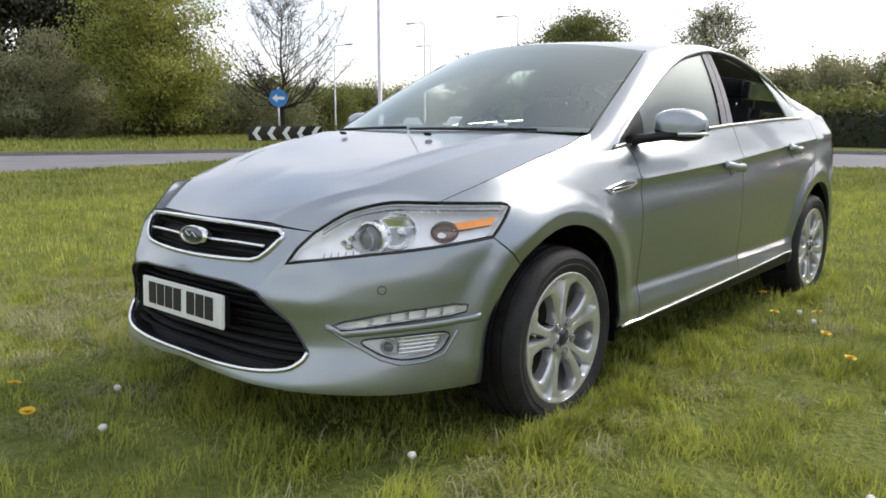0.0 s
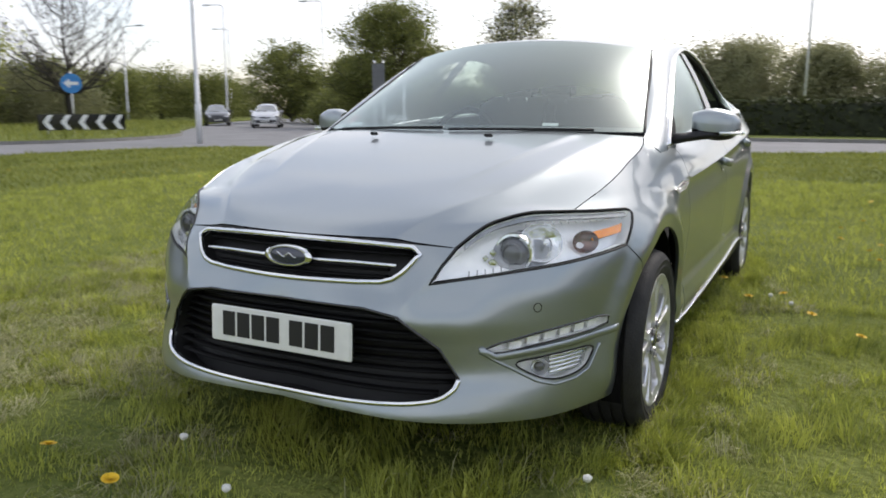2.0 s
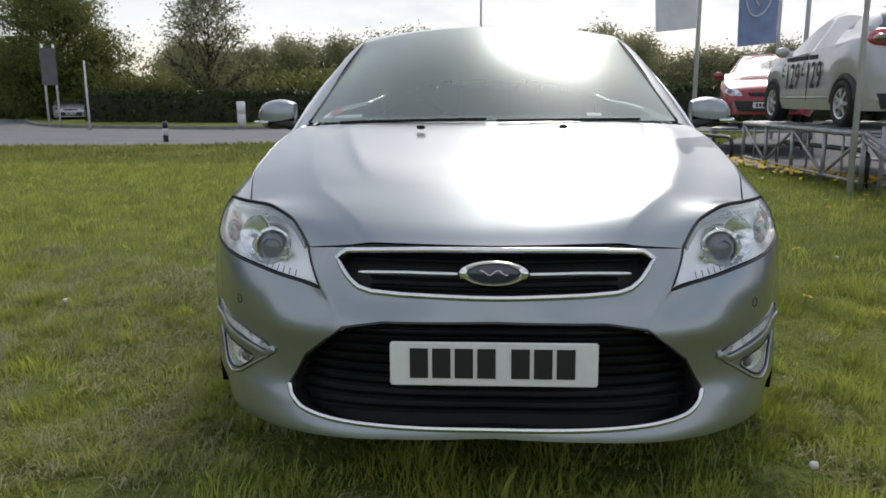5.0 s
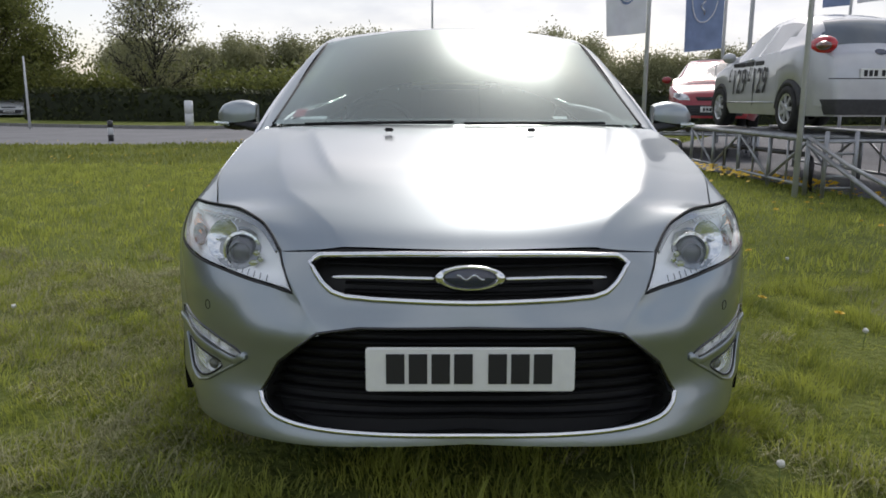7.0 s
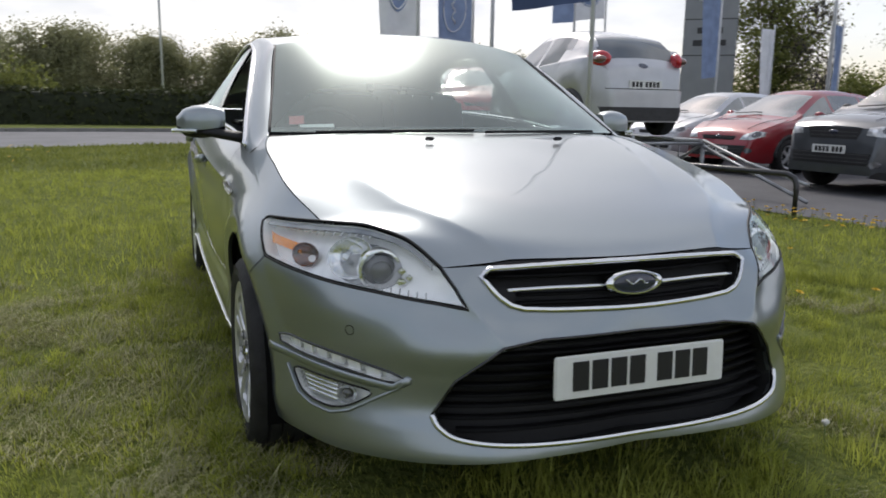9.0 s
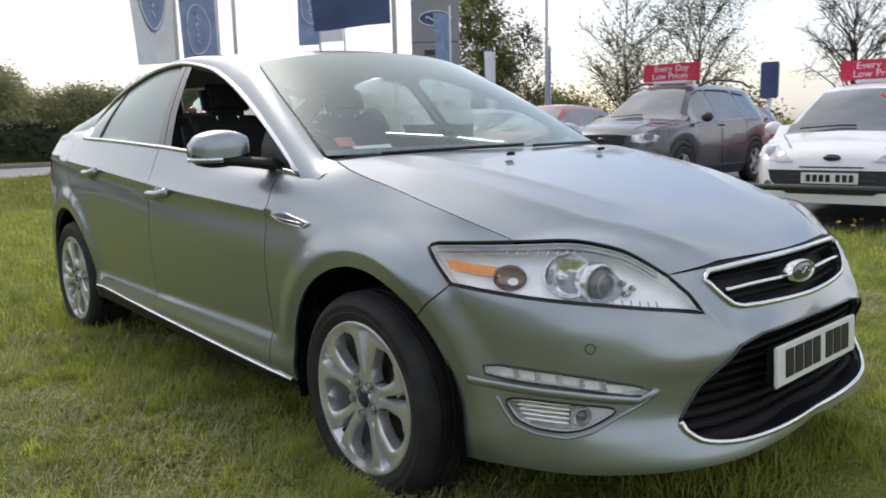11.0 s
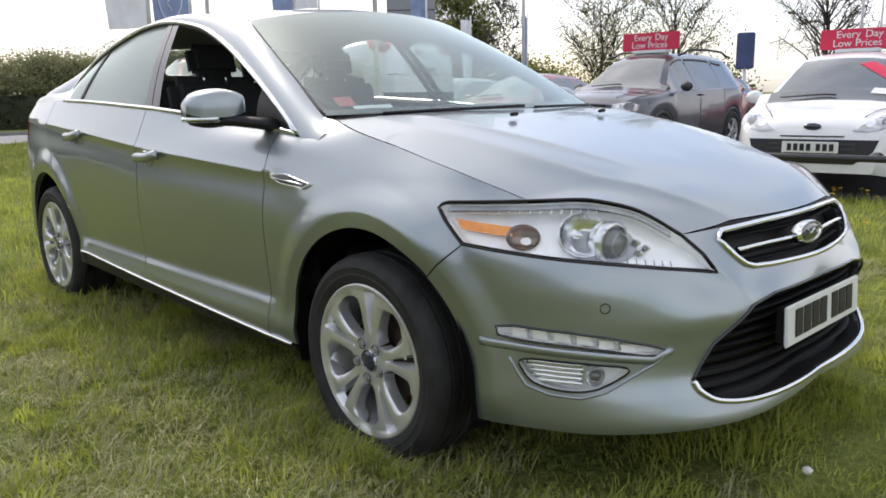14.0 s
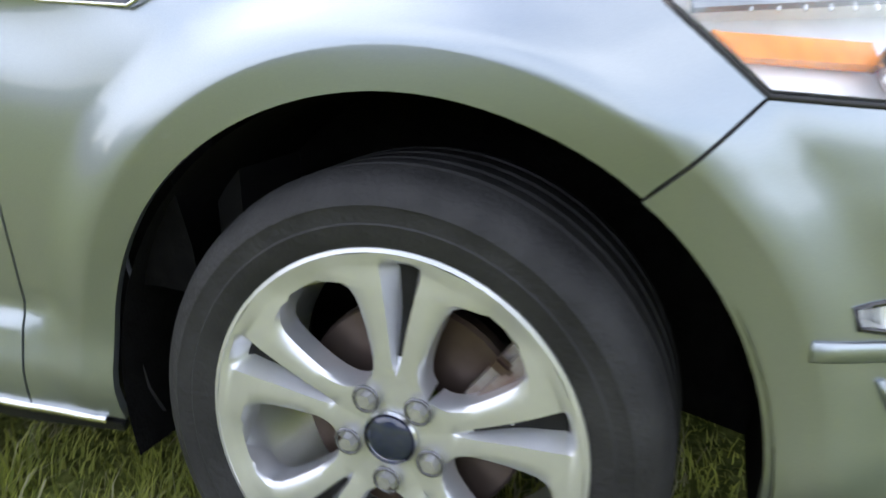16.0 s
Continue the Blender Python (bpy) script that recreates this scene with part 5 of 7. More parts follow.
def blades(name, xs, ys, tall, wide, lean, mat, label, flat=0.0, comb=0.0):
    """Bent grass blades: each is a strip of two faces that narrows to its tip."""
    n = len(xs)
    h = tall * (0.55 + 0.9 * rng.random(n))
    az = rng.random(n) * 2 * np.pi
    if comb:
        az = np.where(rng.random(n) < comb, 14.0 * lumps(xs, ys, 0.33, 77) + rng.normal(0, 0.55, n), az)
    tilt = lean * (0.3 + rng.random(n)) + flat
    out = np.stack([np.cos(az), np.sin(az), 0 * az], 1)
    acr = np.stack([-np.sin(az + 0.6), np.cos(az + 0.6), 0 * az], 1) * (wide * (0.6 + 0.8 * rng.random(n)))[:, None] / 2
    p0 = np.stack([xs, ys, np.full(n, -0.01)], 1)
    up = np.array((0, 0, 1.0))
    p1 = p0 + (up * np.cos(tilt * 0.5)[:, None] + out * np.sin(tilt * 0.5)[:, None]) * (h * 0.5)[:, None]
    p2 = p1 + (up * np.cos(tilt * 1.3)[:, None] + out * np.sin(tilt * 1.3)[:, None]) * (h * 0.5)[:, None]
    v = np.stack([p0 - acr, p0 + acr, p1 + acr * 0.85, p1 - acr * 0.85, p2], 1).reshape(-1, 3)
    base = np.arange(n) * 5
    loops = np.stack([base, base + 1, base + 2, base + 3, base + 3, base + 2, base + 4], 1).astype(np.int32).ravel()
    me = bpy.data.meshes.new(name)
    me.vertices.add(len(v))
    me.vertices.foreach_set("co", v.astype(np.float32).ravel())
    me.loops.add(len(loops))
    me.loops.foreach_set("vertex_index", loops)
    me.polygons.add(2 * n)
    starts = np.stack([np.arange(n) * 7, np.arange(n) * 7 + 4], 1).astype(np.int32).ravel()
    me.polygons.foreach_set("loop_start", starts)
    me.update(calc_edges=True)
    me.materials.append(mat)
    return tagged(new(name, me), label, "grass", kind="stuff")


def scatter(x0, x1, y0, y1, per_m2, clump=0.35, seed=1, hole=None):
    n = int((x1 - x0) * (y1 - y0) * per_m2)
    x, y = rng.uniform(x0, x1, n), rng.uniform(y0, y1, n)
    keep = on_lawn(x, y) & (rng.random(n) < (1 - clump) + clump * 1.6 * lumps(x, y, 0.16, seed))
    if hole:
        keep &= ~((x > hole[0]) & (x < hole[1]) & (y > hole[2]) & (y < hole[3]))
    return x[keep], y[keep]


BLADE = leaf_material("grass_blade", (0.095, 0.138, 0.030), (0.60, 0.625, 0.125), 0.5, 0.45, 4.5, 0.66)
BLADE_LUSH = leaf_material("grass_tuft", (0.095, 0.14, 0.022), (0.60, 0.635, 0.115), 0.5, 0.5, 6.0, 0.5)
BLADE_FAR = leaf_material("grass_blade_far", (0.09, 0.116, 0.024), (0.37, 0.39, 0.088), 0.6, 0.35, 0.7, 0.55)
STRAW = leaf_material("dry_grass", (0.17, 0.17, 0.07), (0.50, 0.49, 0.27), 0.7, 0.25)
NEARBOX = (-3.4, 3.6, -4.2, 0.6)
x, y = scatter(*NEARBOX, 5200, 0.75, 1)
rough_side = smooth(-0.3, -1.1, x) * smooth(0.6, -0.2, y)
tallness = 0.020 + 0.135 * lumps(x, y, 0.19, 3) ** 2.0 * (0.35 + 1.2 * lumps(x, y, 0.8, 4)) * (1 - 0.35 * rough_side)
blades("lawn_near", x, y, tallness, 0.0042, 0.85, BLADE, "green lawn blades of uneven height", comb=0.55)
x, y = scatter(-8.5, 7.0, -5.2, 9.0, 850, 0.5, 2, NEARBOX)
tallness = 0.04 + 0.07 * lumps(x, y, 0.3, 5) * (0.5 + lumps(x, y, 1.3, 6))
blades("lawn_middle", x, y, tallness, 0.008, 0.75, BLADE, "green lawn blades further off", comb=0.4)
x, y = scatter(-17, 9.0, -7.0, 21.0, 170, 0.3, 3, (-8.5, 7.0, -5.2, 9.0))
blades("lawn_far", x, y, 0.07 + 0.05 * lumps(x, y, 0.6, 8), 0.022, 0.8, BLADE_FAR, "green lawn towards the road")
# pale cut grass lying in mats between the tufts, thickest beside the car's right flank
x, y = scatter(-3.4, 3.6, -4.2, 1.5, 5200, 0.9, 9)
w = 0.55 * lumps(x, y, 0.40, 11) + 0.45 * lumps(x, y, 0.15, 12) + 0.16 * smooth(-0.6, -1.2, x) - 0.13 * smooth(-0.3, 0.3, x) - 0.3 * np.maximum(smooth(2.8, 3.4, np.abs(x)), np.maximum(smooth(-3.5, -4.2, y), smooth(0.6, 1.5, y)))
x, y = x[w > 0.53], y[w > 0.53]
blades("dry_blades", x, y, 0.05 + 0.07 * rng.random(len(x)), 0.0034, 0.5, STRAW, "matted dry grass blades", 0.95, comb=0.8)
n = 26000
x, y = rng.uniform(-60, -21.5, n), rng.uniform(-10, 45, n)
keep = inside(np.array(island_poly), x, y)
verge = blades("verge_grass", x[keep], y[keep], 0.16 + 0.16 * lumps(x[keep], y[keep], 1.1, 14), 0.05, 0.7, BLADE_FAR, "uncut grass on the traffic island")
verge.location = (0, 0, 0.12)
# taller tufts: many over the rough grass beside the right flank, fewer elsewhere, and a fringe along the car
tx, ty = rng.uniform(-3.3, 3.4, 420), rng.uniform(-4.0, 0.8, 420)
rx, ry = rng.uniform(-3.3, -0.9, 520), rng.uniform(-3.4, 0.9, 520)
tx, ty = np.r_[tx, rx], np.r_[ty, ry]
ok = on_lawn(tx, ty) & ~((np.abs(tx) < 0.8) & (np.abs(ty) < 2.2)) & (lumps(tx, ty, 0.5, 91) > 0.38)
edge_y = rng.uniform(-2.35, 2.2, 200)
edge_x = np.where(rng.random(200) < 0.5, -1, 1) * (np.interp(edge_y, FINE[:, 1], FINE[:, 0]) + rng.normal(-0.02, 0.07, 200))
tx, ty = np.r_[tx[ok], edge_x], np.r_[ty[ok], edge_y]
clear = (np.abs(np.abs(ty) - 1.43) > 0.33) | (np.abs(tx) > 0.97)
tx, ty = tx[clear], ty[clear]
wheel_x, wheel_y = rng.uniform(0.945, 1.04, 260) * np.where(rng.random(260) < 0.5, -1, 1), np.where(rng.random(260) < 0.6, -1.43, 1.37) + rng.uniform(-0.38, 0.38, 260)
big = np.r_[rng.uniform(0.55, 1.35, len(tx)), rng.uniform(0.8, 1.05, 260)]
tx, ty = np.r_[tx, wheel_x], np.r_[ty, wheel_y]
per = 90
gx, gy, gs = np.repeat(tx, per), np.repeat(ty, per), np.repeat(big, per)
sp = rng.normal(0, 0.042, (2, len(gx))) * gs
blades("grass_tufts", gx + sp[0], gy + sp[1], 0.088 * gs * np.exp(-(sp[0] ** 2 + sp[1] ** 2) / 0.008), 0.0040, 1.0, BLADE_LUSH, "taller bright green grass tufts", comb=0.5)
few = rng.random(len(gx)) < 0.14 * smooth(0.2, -0.9, gx) + 0.03
blades("straw_in_tufts", (gx + 1.5 * sp[0])[few], (gy + 1.5 * sp[1])[few], 0.10 * gs[few], 0.0032, 1.1, STRAW, "dry stalks among the tufts", 0.3)

# dandelions and daisies
YELLOW = material("dandelion_yellow", (0.66, 0.43, 0.014), 0.7, vary=0.15, scale=200)
SEEDHEAD = material("seed_head", (0.62, 0.62, 0.58), 0.8, vary=0.1, scale=200)
STALK = material("stalk_green", (0.12, 0.17, 0.04), 0.7, vary=0.2, scale=100)


def flower(name, label, mat, r, ball):
    f = thing(name, label, "flower", group=name + "s in the grass")
    v, fc = tube_mesh([(0, 0, -0.01), (0.004, 0, 0.04), (0.0, 0.003, 0.085)], 0.0022, 5)
    mesh_part("stalk", v, fc, STALK, f)
    bm = bmesh.new()
    for k in range(3):
        n = 12 - 2 * k
        for i in range(n):
            a = 2 * math.pi * (i + 0.5 * k) / n
            rr, up = r * (1 - 0.28 * k), (0.25 + 0.45 * k if not ball else -0.6 + 0.8 * k)
            d = Vector((math.cos(a), math.sin(a), up)).normalized() * rr
            sd = Vector((-math.sin(a), math.cos(a), 0)) * r * 0.26
            c = Vector((0, 0, 0.087))
            q = [bm.verts.new(c + d * 0.1 - sd * 0.4), bm.verts.new(c + d * 0.1 + sd * 0.4), bm.verts.new(c + d + sd), bm.verts.new(c + d - sd)]
            bm.faces.new(q)
    if ball:
        bm.free()
        bm = bmesh.new()
        bmesh.ops.create_icosphere(bm, subdivisions=2, radius=r, matrix=pose(0, 0, 0.095))
        for v in bm.verts:
            v.co += (v.co - Vector((0, 0, 0.095))) * rng.uniform(-0.22, 0.22)
    part("petals", bm, mat, f, smooth_shade=False)
    return f


dandelion = flower("dandelion", "yellow dandelion in flower in the grass", YELLOW, 0.024, False)
dandelion.matrix_basis = pose(1.07, 0.30, 0.0)
spots = [(0.9, 0.62), (-0.26, -2.82), (-0.62, -2.75), (-0.50, -2.08), (1.25, 0.45), (1.75, 1.6), (1.5, 2.6), (2.3, 2.2)]
for k in range(330):
    t = rng.random()
    e = np.array(LOT_EDGE)
    yy = 10.5 - 13.0 * t
    xx = np.interp(yy, e[::-1, 1], e[::-1, 0]) - 0.08 - abs(rng.normal(0, 0.40 if yy < 3 else 0.22))
    spots.append((xx, yy))
for k in range(260):
    yy = rng.uniform(4.0, 11.0)
    spots.append((np.interp(yy, e[::-1, 1], e[::-1, 0]) - 0.06 - abs(rng.normal(0, 0.28)), max(5.21, yy)))
for k in range(40):
    spots.append((rng.uniform(1.3, 4.6), rng.uniform(-1.5, 6.0)))
for k in range(30):
    spots.append((rng.uniform(-14, -7), rng.uniform(2, 13)))
far_spots = [q for q in spots if q[1] > 5.2]
for x, y in [q for q in spots if q[1] <= 5.2]:
    if on_lawn(np.array([x]), np.array([y]))[0]:
        m = pose(x, y, rng.uniform(0.0, 0.05), rng.uniform(-14, 14), rng.uniform(-14, 14), rng.uniform(0, 360))
        copy_thing(dandelion, m)
seed = flower("seed_head_flower", "pale dandelion seed head in the grass", SEEDHEAD, 0.012, True)
seed.matrix_basis = pose(0.075, -2.72, 0.02)
for x, y in [(-0.30, -2.5), (1.18, 0.36), (1.3, 0.2), (1.85, -0.9), (1.95, -1.6), (-0.35, -3.4), (2.2, 0.7), (-2.2, -0.5), (0.9, -2.2)]:
    copy_thing(seed, pose(x, y, 0, rng.uniform(-10, 10), rng.uniform(-10, 10), rng.uniform(0, 360)))
x, y = np.array([(rng.uniform(-16, -3), rng.uniform(2, 15)) for _ in range(220)]).T
ok = on_lawn(x, y) & (lumps(x, y, 2.0, 31) > 0.45)
x, y = np.r_[x[ok], [q[0] for q in far_spots]], np.r_[y[ok], [q[1] for q in far_spots]]
c = np.stack([x, y, 0.09 + 0.05 * rng.random(len(x))], 1)
o = np.array([(-0.019, -0.019, 0), (0.019, -0.019, 0.012), (0.019, 0.019, 0.024), (-0.019, 0.019, 0.010)])
quads_object("distant_dandelions", c[:, None] + o[None], 4, YELLOW, "scattered far yellow dandelions", "flowers")


# ---- trees, hedge and woods ----
BARK = material("bark", (0.085, 0.070, 0.055), 0.9, second=(0.035, 0.03, 0.025), scale=9, bump=0.6, bump_scale=30)
DARKBARK = material("dark_bark", (0.045, 0.040, 0.035), 0.9, vary=0.3, scale=9, bump=0.6, bump_scale=30)


def twig_tree(r, base, height, spread, levels, ratio=0.62, splits=(3, 4), lean=0.5, trunk=0.25, radius=0.2, start=0.45):
    """Branch lines of a tree, as (points, radii), and the tips."""
    lines, tips = [], []

    def grow(p, d, length, rad, level):
        n = 5
        pts, cur = [p], p
        for k in range(n):
            d = d + np.array(r.normal(0, 0.10 + 0.03 * level, 3))
            d[2] += 0.05
            d = d / np.linalg.norm(d)
            cur = cur + d * length / n
            pts.append(cur)
        lines.append((np.array(pts), np.linspace(rad, rad * 0.55, n + 1)))
        if level >= levels:
            tips.extend(pts[2:])
            return
        for k in range(int(r.integers(splits[0], splits[1] + 1))):
            at = (0.45 if level else start) + (0.55 if level else 1 - start) * r.random()
            i = min(n - 1, int(at * n))
            q = pts[i] + (pts[i + 1] - pts[i]) * (at * n - i)
            az = r.random() * 2 * np.pi
            side = np.array((math.cos(az), math.sin(az), 0.0))
            nd = d * (1 - lean) + side * lean * spread + np.array((0, 0, 0.15))
            grow(q, nd / np.linalg.norm(nd), length * ratio * (0.75 + 0.5 * r.random()), rad * 0.55, level + 1)
        if level > 0:
            tips.append(pts[-1])

    grow(np.array(base, float), np.array((0.0, 0.0, 1.0)), height * trunk, radius, 0)
    return lines, np.array(tips)


def join_tubes(lines, sides=5):
    v, f = [], []
    for pts, rad in lines:
        a, b = tube_mesh(pts, rad, sides if rad[0] > 0.03 else 3)
        o = len(v)
        v.extend(a)
        f.extend(tuple(i + o for i in q) for q in b)
    return v, f


def leaf_quads(r, centres, count, size, spread):
    c = centres[r.integers(0, len(centres), count)] + r.normal(0, spread, (count, 3))
    a, b = r.normal(size=(count, 3)), r.normal(size=(count, 3))
    a /= np.linalg.norm(a, axis=1, keepdims=True)
    b -= a * (a * b).sum(1, keepdims=True)
    b /= np.linalg.norm(b, axis=1, keepdims=True)
    s = size * (0.6 + 0.8 * r.random(count))[:, None]
    return np.stack([c - a * s, c - b * s * 0.55, c + a * s, c + b * s * 0.55], 1)


def tree(name, label, at, height, leaf, n_leaves, size, spread=0.45, seed=1, levels=3, trunk=0.28, lean=0.55, radius=0.18, wide=1.0, bark=None, splits=(3, 5), low=0.0, ratio=0.66, start=0.45, skirt=None):
    r = np.random.default_rng(seed)
    t = thing(name, label, "tree", pose(*at))
    lines, tips = twig_tree(r, (0, 0, 0), height, wide, levels, ratio, splits, lean, trunk, radius, start)
    top = tips[:, 2].max()
    k = np.array((height / top * wide, height / top * wide, height / top))
    lines = [(p * k, q) for p, q in lines]
    tips = tips * k
    v, f = join_tubes(lines)
    mesh_part("trunk", v, f, bark or BARK, t)
    if n_leaves:
        tips = tips[tips[:, 2] > low]
        if skirt:
            z, a = r.uniform(0.8, skirt[1], skirt[2]), r.uniform(0, 6.283, skirt[2])
            q = skirt[0] * np.sqrt(r.uniform(0.25, 1, skirt[2])) * (1 - 0.35 * np.abs(z / skirt[1] - 0.55))
            tips = np.vstack([tips, np.stack([q * np.cos(a), q * np.sin(a), z], 1)])
        quads_object("crown", leaf_quads(r, tips, n_leaves, size, spread), 4, leaf, "", "", t, "")
    return t


def crown_tree(name, label, at, height, width, skirt, leaf, n_leaves, size, seed, clumps=90, bark=None, radius=0.2, twigs=5, spread=0.30, fork=0.22, top=0.62, droop=0.0):
    """A tree by its outline: limbs reach from the trunk to clumps that fill an egg-shaped crown, with finer twigs and leaves round each clump.
    skirt: height of the crown's foot; top: how full the crown's upper part is; droop: how far low limbs hang."""
    r = np.random.default_rng(seed)
    t = thing(name, label, "tree", pose(*at))
    bark = bark or BARK
    k = r.random(clumps)
    z = skirt + (height - skirt) * k
    girth = np.sin(math.pi * np.clip(k, 0.0, 1.0) ** top) ** 0.42
    ang = np.arange(clumps) * 2.39996 + r.normal(0, 0.35, clumps)
    out = width / 2 * girth * np.sqrt(r.uniform(0.12, 1.0, clumps)) * (0.92 + 0.22 * np.sin(2 * ang + seed) * np.sin(5 * k + seed))
    tips = np.stack([out * np.cos(ang), out * np.sin(ang), z], 1)
    lean = r.normal(0, 0.02, 2) * height
    axis = lambda h: np.array((lean[0] * (h / height) ** 2, lean[1] * (h / height) ** 2, h))
    hs = np.linspace(0, height * 0.86, 10)
    lines = [(np.array([axis(h) + np.array((*r.normal(0, 0.012 * height * (h > 0), 2) * 0.4, 0)) for h in hs]), radius * (1 - 0.93 * (hs / hs[-1]) ** 0.8))]
    ends = []
    for p in tips:
        h0 = max(height * fork * 0.6, p[2] - np.hypot(p[0], p[1]) * r.uniform(0.5, 1.0) - 0.08 * height)
        h0 = min(h0, height * 0.8)
        a = axis(h0)
        way = p - a
        bow = np.array((0, 0, (0.08 + droop) * np.linalg.norm(way)))
        c = [a + way * u + bow * math.sin(math.pi * u) + r.normal(0, 0.02, 3) * np.linalg.norm(way) * (0 < u < 1) for u in np.linspace(0, 1, 6)]
        r0 = radius * 0.34 * (1 - 0.75 * h0 / height) * (0.6 + 0.4 * np.linalg.norm(way) / width)
        lines.append((np.array(c), np.linspace(r0, 0.012, 6)))
        for _ in range(twigs):
            u = r.uniform(0.45, 1.0)
            q = a + way * u + bow * math.sin(math.pi * u)
            d = way / (np.linalg.norm(way) + 1e-6) * 0.6 + r.normal(0, 0.7, 3) + np.array((0, 0, 0.25))
            e = q + d / np.linalg.norm(d) * r.uniform(0.5, 1.3) * spread * 3.0
            m = (q + e) / 2 + r.normal(0, 0.05, 3)
            lines.append((np.array([q, m, e]), np.array((0.022, 0.014, 0.006))))
            ends += [m, e]
            if n_leaves < 3000:
                for _ in range(3):
                    d2 = d / np.linalg.norm(d) + r.normal(0, 0.6, 3)
                    e2 = m + d2 / np.linalg.norm(d2) * r.uniform(0.4, 0.9) * spread * 2.2
                    lines.append((np.array([m, (m + e2) / 2 + r.normal(0, 0.03, 3), e2]), np.array((0.012, 0.008, 0.004))))
                    ends.append(e2)
    v, f = join_tubes(lines)
    mesh_part("trunk", v, f, bark, t)
    if n_leaves:
        quads_object("crown", leaf_quads(r, np.array(ends), n_leaves, size, spread * np.array((1.15, 1.15, 0.55))), 4, leaf, "", "", t, "")
    return t


LEAF_FRESH = leaf_material("leaf_fresh", (0.125, 0.145, 0.032), (0.47, 0.485, 0.125), 0.55, 0.5)
LEAF_MID = leaf_material("leaf_mid", (0.075, 0.090, 0.026), (0.25, 0.27, 0.075), 0.55, 0.5)
LEAF_GREY = leaf_material("leaf_grey", (0.12, 0.128, 0.068), (0.37, 0.37, 0.20), 0.6, 0.5)
LEAF_DARK = leaf_material("leaf_dark", (0.022, 0.026, 0.018), (0.072, 0.075, 0.056), 0.6, 0.15)
LEAF_HEDGE = leaf_material("leaf_hedge", (0.022, 0.030, 0.010), (0.080, 0.092, 0.03), 0.6, 0.2)
# distance haze is mixed into this leaf colour; the island's pale bushes share it
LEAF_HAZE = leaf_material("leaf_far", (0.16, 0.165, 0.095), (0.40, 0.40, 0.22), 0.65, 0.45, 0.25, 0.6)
BUD = leaf_material("leaf_bud", (0.10, 0.08, 0.05), (0.26, 0.24, 0.12), 0.6, 0.3)
crown_tree("maple_tree", "broad tree in fresh yellow-green leaf on the island", (-40.4, 18.8, 0.1), 9.0, 10.0, 1.7, LEAF_FRESH, 42000, 0.085, 5, 62, radius=0.20, twigs=7, spread=0.44, fork=0.12, top=0.85, droop=0.05)
crown_tree("leafless_tree", "large tree with mostly bare dark branches", (-46.2, 32.4, 0.1), 11.4, 12.0, 3.4, BUD, 2600, 0.05, 12, 80, DARKBARK, 0.24, 9, 0.30, 0.3, 0.85, -0.2)
for k, (x, y, h, w) in enumerate(((-46.1, 15.1, 5.8, 8.0), (-45.0, 10.0, 5.9, 8.5), (-46.5, 4.5, 5.4, 7.5), (-46.0, 23.5, 3.6, 6.5))):
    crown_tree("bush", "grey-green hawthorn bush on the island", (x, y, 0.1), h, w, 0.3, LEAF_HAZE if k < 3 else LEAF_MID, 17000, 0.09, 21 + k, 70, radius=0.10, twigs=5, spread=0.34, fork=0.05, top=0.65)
for k, (x, y, h) in enumerate(((-67.6, 23.3, 15.5), (-70, 28.5, 14.5), (-66, 17.0, 15.0), (-69, 11, 14.5), (-72, 34, 10.5))):
    tree("pine_tree", "tall dark pine behind the island", (x, y, 0.1), h, LEAF_DARK, 20000, 0.22, 0.85, 40 + k, 3, 0.35, 0.6, 0.25, 0.8, DARKBARK, low=2.0)
crown_tree("lime_tree", "large dense green tree beside the junction", (-24.4, 39.4, 0.1), 7.0, 9.6, 0.7, LEAF_MID, 52000, 0.08, 51, 110, radius=0.2, twigs=6, spread=0.36, fork=0.1, top=0.8)
crown_tree("round_tree", "round-headed tree with dark branches and small young leaves", (-14.1, 35.3, 0.1), 6.4, 5.8, 1.2, LEAF_GREY, 11000, 0.06, 61, 90, DARKBARK, 0.13, 7, 0.24, 0.18, 0.95)
crown_tree("small_tree", "small green tree far along the road", (-41.8, 51.2, 0.1), 6.0, 8.0, 0.5, LEAF_MID, 16000, 0.11, 71, 60, radius=0.15, twigs=5, spread=0.36, fork=0.1, top=0.75)
crown_tree("small_tree", "small green tree far along the road", (-36.0, 53.0, 0.1), 5.0, 7.0, 0.5, LEAF_MID, 14000, 0.11, 72, 60, radius=0.15, twigs=5, spread=0.36, fork=0.1, top=0.75)
crown_tree("birch_tree", "slender tree with thin new leaves beside the forecourt", (28.9, 18.6, 0.0), 10.0, 5.6, 2.4, LEAF_GREY, 8000, 0.048, 81, 80, DARKBARK, 0.09, 7, 0.26, 0.2, 0.8)
crown_tree("birch_tree", "slender tree with thin new leaves beside the forecourt", (30.9, 16.0, 0.0), 10.5, 6.0, 2.4, LEAF_GREY, 9000, 0.048, 82, 80, DARKBARK, 0.09, 7, 0.26, 0.2, 0.8)
crown_tree("garden_tree", "tree in fresh green leaf behind the totem sign", (29.4, 28.6, 0.0), 8.6, 6.0, 1.8, LEAF_MID, 16000, 0.085, 83, 90, radius=0.15, twigs=6, spread=0.3, fork=0.2, top=0.85)
crown_tree("leafless_tree", "old bare tree with thick dark limbs", (40.5, 12.8, 0.0), 9.6, 6.4, 2.6, BUD, 1500, 0.05, 84, 60, DARKBARK, 0.22, 7, 0.3, 0.25, 0.6)
